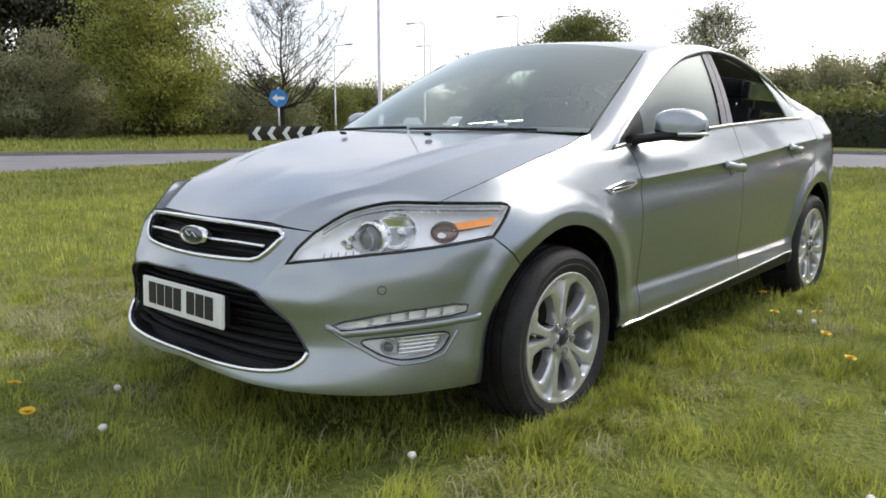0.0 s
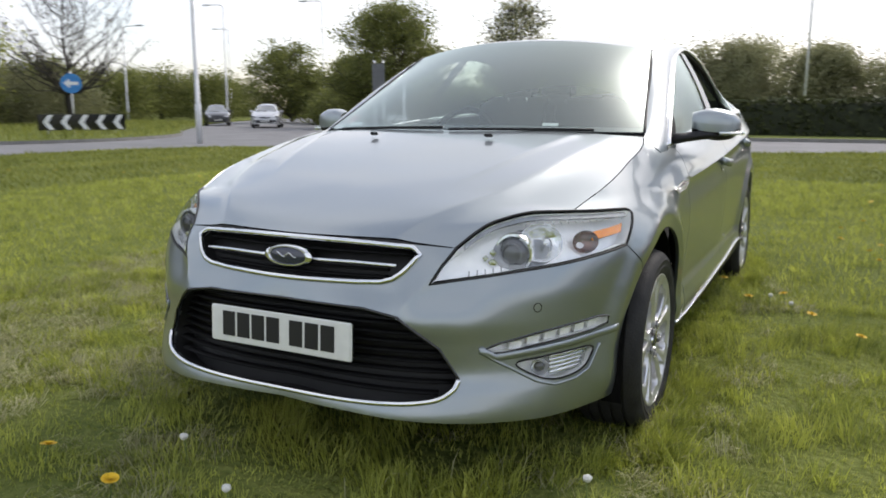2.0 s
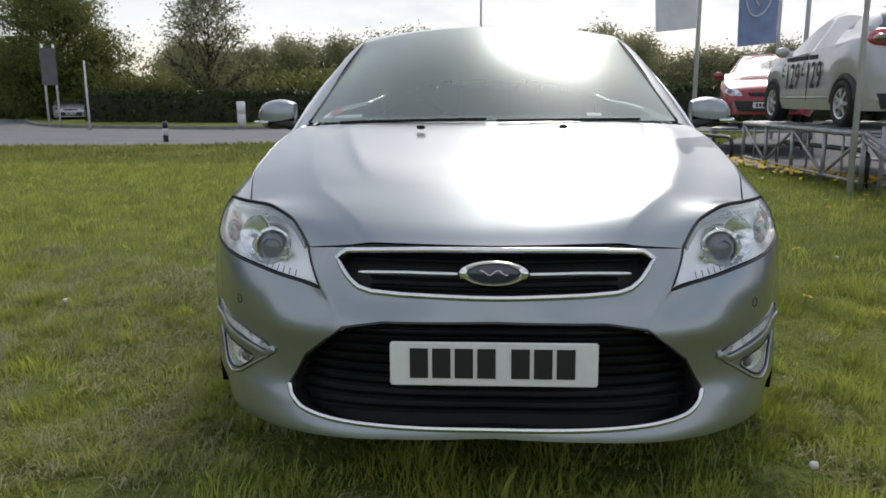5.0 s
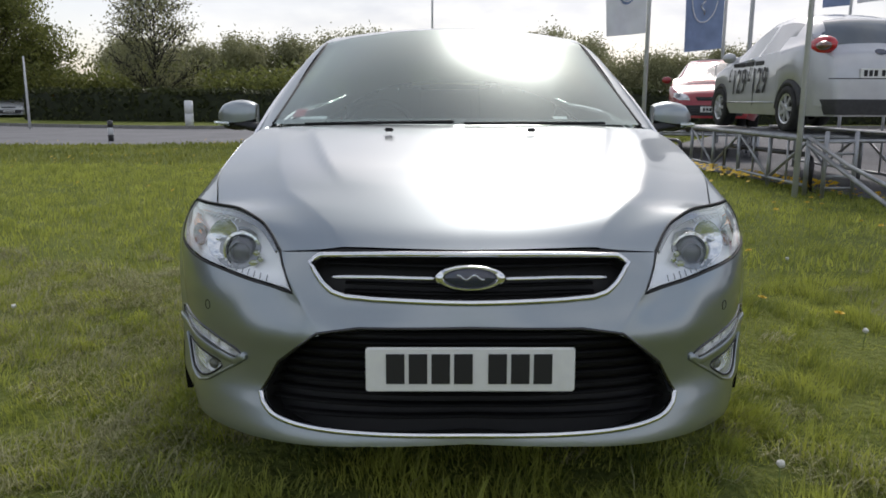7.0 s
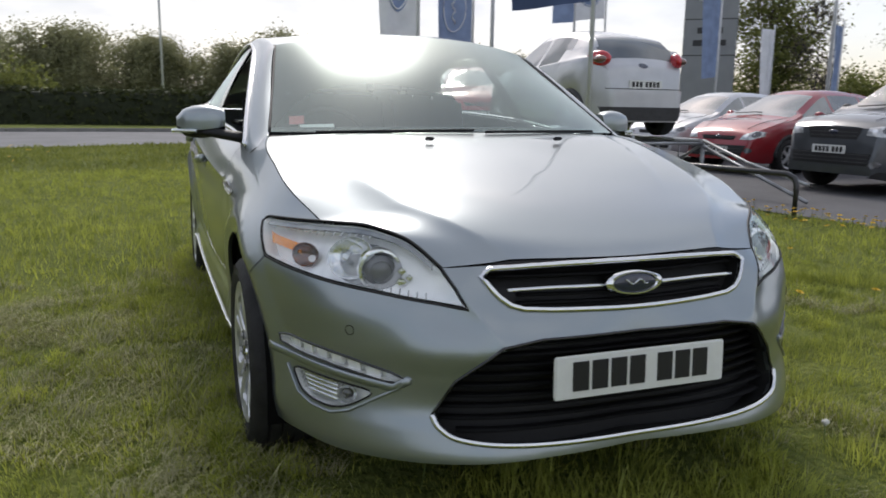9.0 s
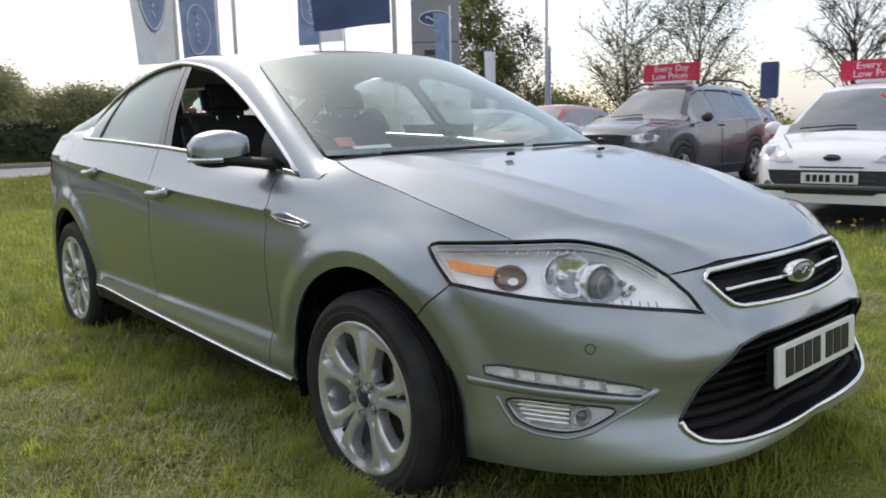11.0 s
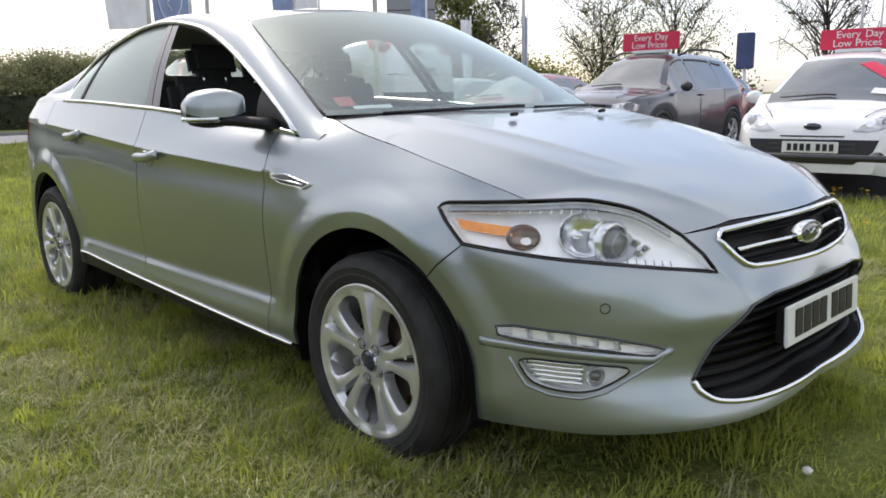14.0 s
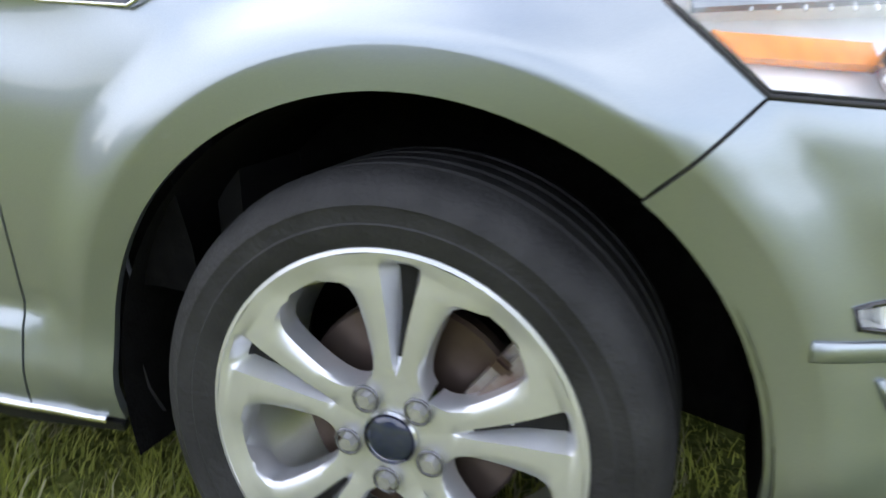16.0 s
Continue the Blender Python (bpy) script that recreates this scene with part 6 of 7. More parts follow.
crown_tree("leafless_tree", "thin bare tree beside the forecourt", (25.8, 22.0, 0.0), 5.8, 2.8, 1.6, BUD, 500, 0.05, 85, 36, DARKBARK, 0.06, 6, 0.2, 0.25, 0.7)
crown_tree("leafless_tree", "bare twiggy tree beyond the sales cars", (46.0, 7.5, 0.0), 8.0, 5.5, 2.2, BUD, 900, 0.05, 86, 60, DARKBARK, 0.12, 7, 0.28, 0.25, 0.65)

HEDGESHADE = material("hedge_core", (0.02, 0.026, 0.010), 0.9, vary=0.4, scale=6, bump=0.8, bump_scale=20)


# hedge: a leafy skin over a core sheet coloured dark for the shade inside
def hedge_run(name, label, line, height, depth, leaves, seed):
    r = np.random.default_rng(seed)
    q = np.array(line, float)
    a = np.r_[0, np.cumsum(np.hypot(*np.diff(q, axis=0).T))]
    h = thing(name, label, "hedge")
    s = np.linspace(0, a[-1], 60)
    p = np.stack([np.interp(s, a, q[:, k]) for k in (0, 1)], 1)
    t = np.gradient(p, axis=0)
    t /= np.linalg.norm(t, axis=1, keepdims=True)
    n = np.stack([-t[:, 1], t[:, 0]], 1)
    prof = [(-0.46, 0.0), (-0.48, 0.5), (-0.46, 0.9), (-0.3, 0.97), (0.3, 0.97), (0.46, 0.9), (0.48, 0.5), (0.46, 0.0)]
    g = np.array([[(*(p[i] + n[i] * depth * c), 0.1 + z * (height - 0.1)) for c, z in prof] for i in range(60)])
    mesh_part("hedge_core", g.reshape(-1, 3), grid_faces(60, 8), HEDGESHADE, h)
    u = r.random(leaves) * a[-1]
    c = np.stack([np.interp(u, a, q[:, k]) for k in (0, 1)], 1)
    d = np.stack([np.interp(u, s, n[:, k]) for k in (0, 1)], 1)
    face = r.random(leaves)
    off = np.where(face < 0.62, -0.5 + r.normal(0, 0.03, leaves), np.where(face < 0.92, r.uniform(-0.5, 0.5, leaves), 0.5))
    z = np.where((face >= 0.62) & (face < 0.92), height + 0.04 * np.sin(u * 2.1) + r.normal(0, 0.05, leaves), 0.08 + (height - 0.05) * r.random(leaves))
    cen = np.stack([c[:, 0] + d[:, 0] * off * depth, c[:, 1] + d[:, 1] * off * depth, z], 1)
    quads_object("hedge_leaves", leaf_quads(r, cen, leaves, 0.10, 0.03), 4, LEAF_HEDGE, "", "", h, "")
    return h


hedge_run("hedge", "long clipped dark green hedge behind the road", [(45, 31.5), (15, 29.5), (7, 28.6), (-6, 30.6), (-13, 30.8), (-19, 33.0)], 1.42, 1.5, 60000, 5)

# woods at the skyline
def wood(name, label, spots, leaf, seed, size=0.125):
    r = np.random.default_rng(seed)
    pts = []
    for x, y, h, w in spots:
        n = int(520 * w)
        for _ in range(n // 40):
            ang, rr, hh = r.random() * 6.283, w * math.sqrt(r.random()), h * (0.12 + 0.80 * r.random())
            rr *= math.sqrt(max(0.06, 1 - (hh / h) ** 2.6))
            pts.append((x + rr * math.cos(ang), y + rr * math.sin(ang), hh))
    pts = np.array(pts)
    w = thing(name, label, "wood", kind="stuff")
    quads_object("foliage", leaf_quads(r, pts, len(pts) * (170 if size > 0.12 else 160), size, 0.62), 4, leaf, "", "", w, "")
    v, f = join_tubes([(np.array([(x, y, 0), (x + 0.1, y, h * 0.4), (x, y + 0.1, h * 0.8)]), np.array((0.22, 0.15, 0.05))) for x, y, h, _ in spots])
    mesh_part("trunks", v, f, DARKBARK, w)


def row(p, q, n, h, w, seed, jit=2.0):
    r = np.random.default_rng(seed)
    return [(p[0] + (q[0] - p[0]) * t + r.normal(0, jit), p[1] + (q[1] - p[1]) * t + r.normal(0, jit), h * r.uniform(0.78, 1.12), w * r.uniform(0.8, 1.2)) for t in np.linspace(0, 1, n)]


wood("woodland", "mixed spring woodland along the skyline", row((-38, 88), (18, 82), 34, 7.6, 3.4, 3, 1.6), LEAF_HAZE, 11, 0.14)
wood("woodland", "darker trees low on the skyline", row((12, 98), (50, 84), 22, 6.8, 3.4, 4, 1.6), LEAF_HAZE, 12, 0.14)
wood("woodland", "green trees beyond the junction", row((-105, 62), (-52, 100), 16, 6.2, 4.0, 5), LEAF_MID, 13)
wood("woodland", "green trees behind the island", row((-82, 36), (-62, 62), 9, 5.6, 3.4, 6), LEAF_MID, 14)
wood("woodland", "bushes along the back of the island", row((-50, 2), (-50, 36), 16, 3.4, 2.4, 21, 1.0), LEAF_GREY, 18, 0.10)
wood("woodland", "green thicket under the pines", row((-62, -10), (-58, 44), 18, 5.0, 2.8, 22, 1.5), LEAF_MID, 19)
wood("woodland", "scrub under the trees by the hedge", row((-34, 47), (-8, 40), 13, 2.2, 2.2, 7, 0.8), LEAF_MID, 15)
wood("woodland", "low trees beyond the sales forecourt", row((34, 38), (66, -6), 20, 2.8, 2.6, 8), LEAF_MID, 16, 0.11)
wood("woodland", "dark trees close behind the pines", row((-80, 4), (-78, 34), 13, 12.5, 3.6, 10, 1.2), LEAF_DARK, 20, 0.2)
wood("woodland", "dark trees left of the pines", row((-74, 8), (-60, -40), 14, 9.0, 3.4, 9), LEAF_DARK, 17)


# ---- other cars ----
LAMPGLASS = material("lamp_glass", (0.50, 0.51, 0.52), 0.12, 0.5, coat=1.0, vary=0.3, scale=16)
GRILLE = material("grille_black", (0.012, 0.012, 0.013), 0.6, vary=0.2, scale=30)
GLASS_DARK = material("car_glass", (0.13, 0.145, 0.15), 0.08, 0.3, vary=0.25, scale=2.0, spec=0.9, coat=1.0)
WHITEPAINT = material("white_paint", (0.74, 0.75, 0.76), 0.3, vary=0.03, scale=5, coat=1.0)
SILVERPAINT = material("pale_silver_paint", (0.50, 0.51, 0.53), 0.32, 0.25, vary=0.05, scale=5, coat=1.0)
GREYPAINT = material("dark_grey_paint", (0.070, 0.077, 0.088), 0.32, 0.5, vary=0.08, scale=5, coat=1.0)
REDPAINT = material("red_paint", (0.28, 0.010, 0.018), 0.3, 0.1, vary=0.08, scale=5, coat=1.0)
BLACKPAINT = material("black_car_paint", (0.02, 0.021, 0.024), 0.3, vary=0.1, scale=5, coat=1.0)
REDLENS = material("red_lens", (0.50, 0.012, 0.02), 0.15, coat=1.0, vary=0.15, scale=20)
TRIM = material("dark_trim", (0.035, 0.035, 0.037), 0.6, vary=0.2, scale=20)
PLATEYELLOW = material("plate_blank", (0.60, 0.60, 0.56), 0.4, vary=0.05, scale=20)


def simple_wheel(parent, at, r, side, cover):
    rim_r = r * 0.66
    v, f = lathe([(rim_r * 0.98, 0.0), (rim_r * 1.06, 0.012), (r * 0.9, 0.016), (r * 0.98, 0.0), (r, -0.03), (r, -0.15), (r * 0.96, -0.18), (rim_r, -0.18)], 32)
    tyre = mesh_part("wheel", v, f, TYRE, parent, "road wheel with a pale rim")
    bm = bmesh.new()
    prof, pf = lathe([(rim_r, -0.01), (rim_r * 0.99, 0.006), (rim_r * 0.90, 0.0), (rim_r * 0.86, -0.03)], 32)
    vs = [bm.verts.new(p) for p in prof]
    for q in pf:
        bm.faces.new([vs[i] for i in q])
    n = 7 if cover else 5
    for k in range(n):
        a = 2 * math.pi * k / n
        add_box(bm, (-0.006, 0.52 * rim_r * math.cos(a), 0.52 * rim_r * math.sin(a)), (0.022, rim_r * 0.80, rim_r * (0.26 if cover else 0.30)), pose(0, 0, 0, math.degrees(a)), 0.006)
    bmesh.ops.create_cone(bm, cap_ends=True, segments=16, radius1=rim_r * 0.3, radius2=rim_r * 0.24, depth=0.03, matrix=pose(0, 0, 0, 0, 90, 0))
    part("rim", bm, ALLOY, tyre)
    bm = bmesh.new()
    bmesh.ops.create_cone(bm, cap_ends=True, segments=24, radius1=rim_r * 0.97, radius2=rim_r * 0.97, depth=0.01, matrix=pose(-0.07, 0, 0, 0, 90, 0))
    part("brake_disc", bm, TRIM, tyre)
    tyre.matrix_basis = pose(*at, 0, 0, 0 if side > 0 else 180)


SOLID = {}


def projected(name, outline, mat, parent, tree, side_on, lift=0.006, label="", step=0.04):
    """A patch laid on a car's body: an outline in (across, height), cast onto the body from ahead ("front"), behind or one flank."""
    from mathutils.geometry import delaunay_2d_cdt
    ring = dense(outline, step)
    lo, hi = ring.min(0), ring.max(0)
    gx, gz = [q.ravel() for q in np.meshgrid(np.arange(lo[0] + step / 2, hi[0], step), np.arange(lo[1] + step / 2, hi[1], step))]
    ok = inside(ring, gx, gz)
    flat = np.vstack([ring, np.stack([gx[ok], gz[ok]], 1)])
    k = len(ring)
    vs, _, fs, *_ = delaunay_2d_cdt([Vector(q) for q in flat], [(i, (i + 1) % k) for i in range(k)], [], 1, 1e-6)
    start, way = {"front": (lambda a: (a.x, -3, a.y), (0, 1, 0)), "rear": (lambda a: (a.x, 9, a.y), (0, -1, 0)), "left": (lambda a: (3, a.x, a.y), (-1, 0, 0)), "right": (lambda a: (-3, a.x, a.y), (1, 0, 0))}[side_on]
    pts, good = [], []
    for a in vs:
        hit, nor, *_ = tree.ray_cast(Vector(start(a)), Vector(way))
        good.append(hit is not None)
        pts.append(hit - Vector(way) * lift if hit else Vector((0, 0, 0)))
    bm = bmesh.new()
    bv = [bm.verts.new(q) for q in pts]
    back = [bm.verts.new(q + Vector(way) * (lift + 0.03)) for q in pts]
    for f in fs:
        if all(good[i] for i in f):
            bm.faces.new([bv[i] for i in f])
    rim = [e for e in bm.edges if e.is_boundary]
    where = {v: i for i, v in enumerate(bv)}
    for e in rim:
        i, j = where[e.verts[0]], where[e.verts[1]]
        bm.faces.new((bv[i], bv[j], back[j], back[i]))
    bmesh.ops.delete(bm, geom=[v for v in bm.verts if not v.link_faces], context="VERTS")
    return part(name, bm, mat, parent, label)


def plain_car(name, label, at, length, width, top, belt, axles, wheel_r, paint, cowl, roof, rear, pillars, group="", lamps="round", plate=True, rails=False, cover=False, black_low=False, face=None, window_end=9.0):
    """A parked car. Local axes: it faces -y, its nose at y = 0. top: outline (y, z) of bonnet, screen, roof and tail; cowl, roof,
    rear: y of the screen's foot, its head, the roof's end and the tail glass's foot; pillars: y of the side pillars."""
    c = thing(name, label, "car", at, group)
    tp = np.array(top, float)
    ys = np.unique(np.concatenate([np.linspace(0, length, 64), [ax + wheel_r * 1.14 * math.cos(a) for ax in axles for a in np.linspace(0, math.pi, 15)], [cowl, roof, *rear], np.concatenate([[p - 0.035, p + 0.035] for p in pillars])]).clip(0, length).round(3))
    zc = spline(tp, 10)
    order = np.argsort(zc[:, 0], kind="stable")
    ztop = np.interp(ys, np.maximum.accumulate(zc[:, 0]), zc[:, 1])
    belts = np.interp(ys, [0, length * 0.25, length], [belt[0] - 0.12, belt[0], belt[1]])
    w = width / 2 * (1 - 0.30 * np.clip(1 - ys / (0.17 * length), 0, 1) ** 2.2 - 0.34 * np.clip((ys - 0.82 * length) / (0.18 * length), 0, 1) ** 2.4)
    rows = []
    for y, zt, b, hw in zip(ys, ztop, belts, w):
        low = 0.20 + 0.05 * max(0, 1 - y / 0.3)
        for ax in axles:
            d = abs(y - ax)
            if d < wheel_r * 1.14:
                low = max(low, wheel_r + math.sqrt((wheel_r * 1.14) ** 2 - d * d))
        b = min(b, zt - 0.05)
        b = max(b, low + 0.08)
        mid = (low + b) / 2
        glass = zt - b > 0.16
        rw = hw * (0.93 - 0.36 * min(1, (zt - b) / 0.55)) if glass else hw * 0.90
        zs = zt - (0.095 if glass else 0.03)
        sec = [(hw * 0.93, low), (hw * 0.985, low + 0.3 * (mid - low)), (hw, mid), (hw * 0.985, mid + 0.7 * (b - mid)), (hw * 0.955, b), (hw * 0.935, b + 0.012), (rw + (hw * 0.93 - rw) * 0.5, b + (zs - b) * 0.52), (rw + 0.012, zs), (rw * 0.86, zt - 0.022), (rw * 0.5, zt + 0.004), (0.0, zt + 0.014)]
        rows.append([(x, y, z) for x, z in sec] + [(-x, y, z) for x, z in sec[-2::-1]])
    g = np.array(rows)
    n, m = g.shape[:2]
    kinds = {"body": [], "windscreen": [], "rear_window": [], "side_window": [], "side_window_": [], "bumper": []}
    for i in range(n - 1):
        y = (ys[i] + ys[i + 1]) / 2
        for j in range(m - 1):
            jj = min(j, m - 2 - j)
            q = (i * m + j, i * m + j + 1, (i + 1) * m + j + 1, (i + 1) * m + j)
            k = "body"
            tall = min(ztop[i] - belts[i], ztop[i + 1] - belts[i + 1])
            if jj in (5, 6) and tall > 0.17 and cowl + 0.25 < y < min(window_end, rear[0] + 0.15) and (jj == 6 or y < window_end - 0.22) and not any(abs(y - p) < 0.035 for p in pillars):
                k = "side_window" if j < m / 2 else "side_window_"
            elif jj >= 8 and cowl < y < roof:
                k = "windscreen"
            elif jj >= 8 and rear[0] < y < rear[1]:
                k = "rear_window"
            elif black_low and jj < 1:
                k = "bumper"
            kinds[k].append(q)
    body = None
    for k, faces in kinds.items():
        if faces:
            used = sorted({i for q in faces for i in q})
            index = {u: i for i, u in enumerate(used)}
            bm = bmesh.new()
            vs = [bm.verts.new(g.reshape(-1, 3)[u]) for u in used]
            for q in faces:
                bm.faces.new([vs[index[i]] for i in q])
            if k == "body":
                for end in (0, n - 1):
                    bm.faces.new([vs[index[end * m + j]] for j in range(m) if end * m + j in index])
            ob = part(k.rstrip("_"), bm, {"body": paint, "bumper": TRIM}.get(k, GLASS_DARK), c)
            if "side" in k:
                ob.name = "side_window"
    from mathutils.bvhtree import BVHTree
    quads = [q for fs in kinds.values() for q in fs] + [tuple(range(m)), tuple(range((n - 1) * m, n * m))]
    SOLID[c.name] = solid = BVHTree.FromPolygons([Vector(p) for p in g.reshape(-1, 3)], quads)
    for sd in (1, -1):
        for ax in axles:
            simple_wheel(c, (sd * (width / 2 - 0.015), ax, wheel_r), wheel_r, sd, cover)
            k = [(sd * (width / 2 - 0.06), ax + wheel_r * 1.13 * math.cos(a), wheel_r + wheel_r * 1.13 * math.sin(a)) for a in np.linspace(0, math.pi, 14)]
            tube("arch_liner", k, 0.055, TRIM, c, "", 6)
        # mirror, lamps, handle
        bm = bmesh.new()
        bmesh.ops.create_uvsphere(bm, u_segments=14, v_segments=10, radius=1.0, matrix=pose(sd * (width / 2 + 0.06), cowl + 0.42, belt[0] + 0.10) @ Matrix.Diagonal((0.10, 0.055, 0.075, 1)))
        part("door_mirror", bm, paint if paint is not GREYPAINT else TRIM, c)
        lamp = [(sd * x, z) for x, z in face["lamp"]]
        hl = projected("headlamp", lamp, LAMPGLASS, c, solid, "front", 0.010, "clear headlamp")
        cx, cz = np.mean(lamp, axis=0)
        for dx, rad in ((0.06, 0.052), (-0.075, 0.040)):
            bowl_ring = [(cx + dx * sd + rad * math.cos(a), cz + 0.02 * (dx > 0) + rad * math.sin(a)) for a in np.linspace(0, 2 * math.pi, 14, endpoint=False)]
            projected("lamp_bowl", bowl_ring, SMOKE if dx > 0 else REFLECTOR, hl, solid, "front", 0.014)
        bm = bmesh.new()
        bmesh.ops.create_uvsphere(bm, u_segments=18, v_segments=12, radius=1.0, matrix=pose(sd * width * 0.375, length - 0.22, belt[1] - 0.04, 0, -14 * sd, 24 * sd) @ Matrix.Diagonal((0.085, 0.20, 0.115, 1)))
        tl = part("tail_lamp", bm, REDLENS, c, "red tail lamp")
        bm = bmesh.new()
        bmesh.ops.create_uvsphere(bm, u_segments=14, v_segments=10, radius=1.0, matrix=pose(sd * width * 0.385, length - 0.16, belt[1] - 0.05) @ Matrix.Diagonal((0.078, 0.14, 0.06, 1)))
        part("lamp_bowl", bm, AMBERDARK, tl)
        tube("door_handle", [(sd * width / 2 * 0.995, length * 0.5 + d, belt[1] - 0.14) for d in (-0.09, 0, 0.09)], 0.016, paint, c, "", 6)
        tube("sill_line", [(sd * width / 2 * 0.998, y, 0.36) for y in (axles[0] + wheel_r * 1.3, axles[1] - wheel_r * 1.3)], 0.012, TRIM if black_low else paint, c, "", 6)
        tube("door_gap", [(sd * width / 2 * 0.9975, pillars[0], z) for z in (0.32, 0.6, belt[0] - 0.08)], 0.004, TRIM, c, "", 4)
        if rails:
            k = [(sd * width / 2 * 0.68, y, float(np.interp(y, ys, ztop)) + (0.05 if 0.1 < t < 0.9 else 0.0)) for t, y in zip(np.linspace(0, 1, 12), np.linspace(roof + 0.1, rear[0] - 0.1, 12))]
            tube("roof_rail", k, 0.02, TRIM, c, "", 6)
    projected("rear_bumper", [(-width * 0.44, 0.62), (width * 0.44, 0.62), (width * 0.42, 0.32), (-width * 0.42, 0.32)], paint, c, solid, "rear", 0.035)
    projected("rear_valance", [(-width * 0.40, 0.40), (width * 0.40, 0.40), (width * 0.36, 0.22), (-width * 0.36, 0.22)], TRIM, c, solid, "rear", 0.045)
    projected("tailgate_gap", [(-width * 0.36, 0.645), (width * 0.36, 0.645), (width * 0.36, 0.633), (-width * 0.36, 0.633)], TRIM, c, solid, "rear", 0.004)
    projected("tailgate_badge", [(0.07 * math.cos(a), belt[1] - 0.12 + 0.035 * math.sin(a)) for a in np.linspace(0, 2 * math.pi, 16, endpoint=False)], BADGE, c, solid, "rear", 0.008)
    zf = float(np.interp(0.04, zc[:, 0], zc[:, 1]))
    for nm, poly in (("lower_grille", face["low"]), ("upper_grille", face["up"])):
        full = [(x, z) for x, z in poly] + [(-x, z) for x, z in poly[::-1]]
        gr = projected(nm, full, GRILLE, c, solid, "front", 0.008, "dark front grille")
        hi_z, lo_z, w0 = max(q[1] for q in poly), min(q[1] for q in poly), min(q[0] for q in poly)
        for z in np.arange(lo_z + 0.035, hi_z - 0.02, 0.05):
            projected("grille_slat", [(-w0, z), (w0, z), (w0, z + 0.014), (-w0, z + 0.014)], TRIM, gr, solid, "front", 0.014)
    for sd in (1, -1):
        projected("fog_lamp", [(sd * (width * 0.36 + 0.05 * math.cos(a)), 0.42 + 0.045 * math.sin(a)) for a in np.linspace(0, 2 * math.pi, 14, endpoint=False)], SMOKE, c, solid, "front", 0.010)
        tube("bonnet_gap", [(sd * (width * 0.26 + width * 0.13 * t), 0.22 + (cowl - 0.25) * t, float(np.interp(0.22 + (cowl - 0.25) * t, ys, ztop)) + 0.003) for t in np.linspace(0, 1, 8)], 0.004, TRIM, c, "", 4)
    bm = bmesh.new()
    bmesh.ops.create_uvsphere(bm, u_segments=14, v_segments=8, radius=1.0, matrix=pose(0, face["badge"][0], face["badge"][1]) @ Matrix.Diagonal((0.085, 0.025, 0.036, 1)))
    part("badge", bm, BADGE, c)
    if plate:
        for y, sgn, mt in ((-0.018, -1, PLATE), (length + 0.005, 1, PLATE)):
            p = part("number_plate", box((0, y, face["plate"] if sgn < 0 else 0.70), (0.52, 0.012, 0.11), bevel=0.003), mt, c, "pale plate with plain bars")
            for k in range(7):
                part("plate_bar", box((-0.19 + 0.06 * k + (0.03 if k > 3 else 0), y + sgn * 0.008, face["plate"] if sgn < 0 else 0.70), (0.04, 0.004, 0.07)), INK, p)
    for y0 in (cowl + 0.03,):
        zw = float(np.interp(y0, ys, ztop))
        tube("wiper", [(-0.5, y0 - 0.01, zw + 0.03), (-0.1, y0 + 0.03, zw + 0.055), (0.05, y0 + 0.02, zw + 0.05)], 0.01, TRIM, c, "", 5)
    return c


KA_TOP = [(0, 0.42), (0.03, 0.62), (0.12, 0.74), (0.38, 0.84), (0.74, 0.93), (1.48, 1.39), (1.95, 1.475), (2.45, 1.47), (3.02, 1.37), (3.22, 1.28), (3.44, 1.02), (3.57, 0.90), (3.62, 0.66), (3.60, 0.40)]


KA_FACE = {"lamp": [(0.36, 0.665), (0.50, 0.655), (0.70, 0.70), (0.735, 0.78), (0.66, 0.845), (0.52, 0.775)], "low": [(0.60, 0.575), (0.56, 0.46), (0.40, 0.34)], "up": [(0.30, 0.612), (0.29, 0.60)], "badge": (0.055, 0.70), "plate": 0.50}
SUV_FACE = {"lamp": [(0.50, 0.80), (0.70, 0.78), (0.82, 0.80), (0.84, 0.88), (0.74, 0.93), (0.52, 0.90)], "low": [(0.62, 0.56), (0.58, 0.40)], "up": [(0.42, 0.89), (0.36, 0.74)], "badge": (0.06, 0.83), "plate": 0.60}
FIVE_FACE = {"lamp": [(0.46, 0.60), (0.66, 0.60), (0.78, 0.66), (0.78, 0.74), (0.64, 0.75), (0.50, 0.68)], "low": [(0.60, 0.50), (0.52, 0.30)], "up": [(0.36, 0.66), (0.32, 0.59)], "badge": (0.06, 0.64), "plate": 0.42}


def small_hatch(name, label, at, paint, **kw):
    return plain_car(name, label, at, 3.62, 1.66, KA_TOP, (0.89, 1.07), (0.68, 2.98), 0.285, paint, 0.76, 1.50, (3.02, 3.42), (1.95,), cover=True, face=KA_FACE, window_end=2.78, **kw)


SUV_TOP = [(0, 0.45), (0.03, 0.72), (0.10, 0.93), (0.45, 1.05), (1.10, 1.13), (1.85, 1.62), (2.4, 1.71), (3.5, 1.71), (4.15, 1.62), (4.42, 1.20), (4.52, 1.05), (4.55, 0.7), (4.57, 0.42)]
FIVE_TOP = [(0, 0.40), (0.03, 0.60), (0.14, 0.74), (0.55, 0.90), (1.05, 1.00), (1.95, 1.40), (2.4, 1.48), (3.2, 1.46), (3.75, 1.35), (4.1, 1.05), (4.2, 0.92), (4.24, 0.6), (4.25, 0.40)]


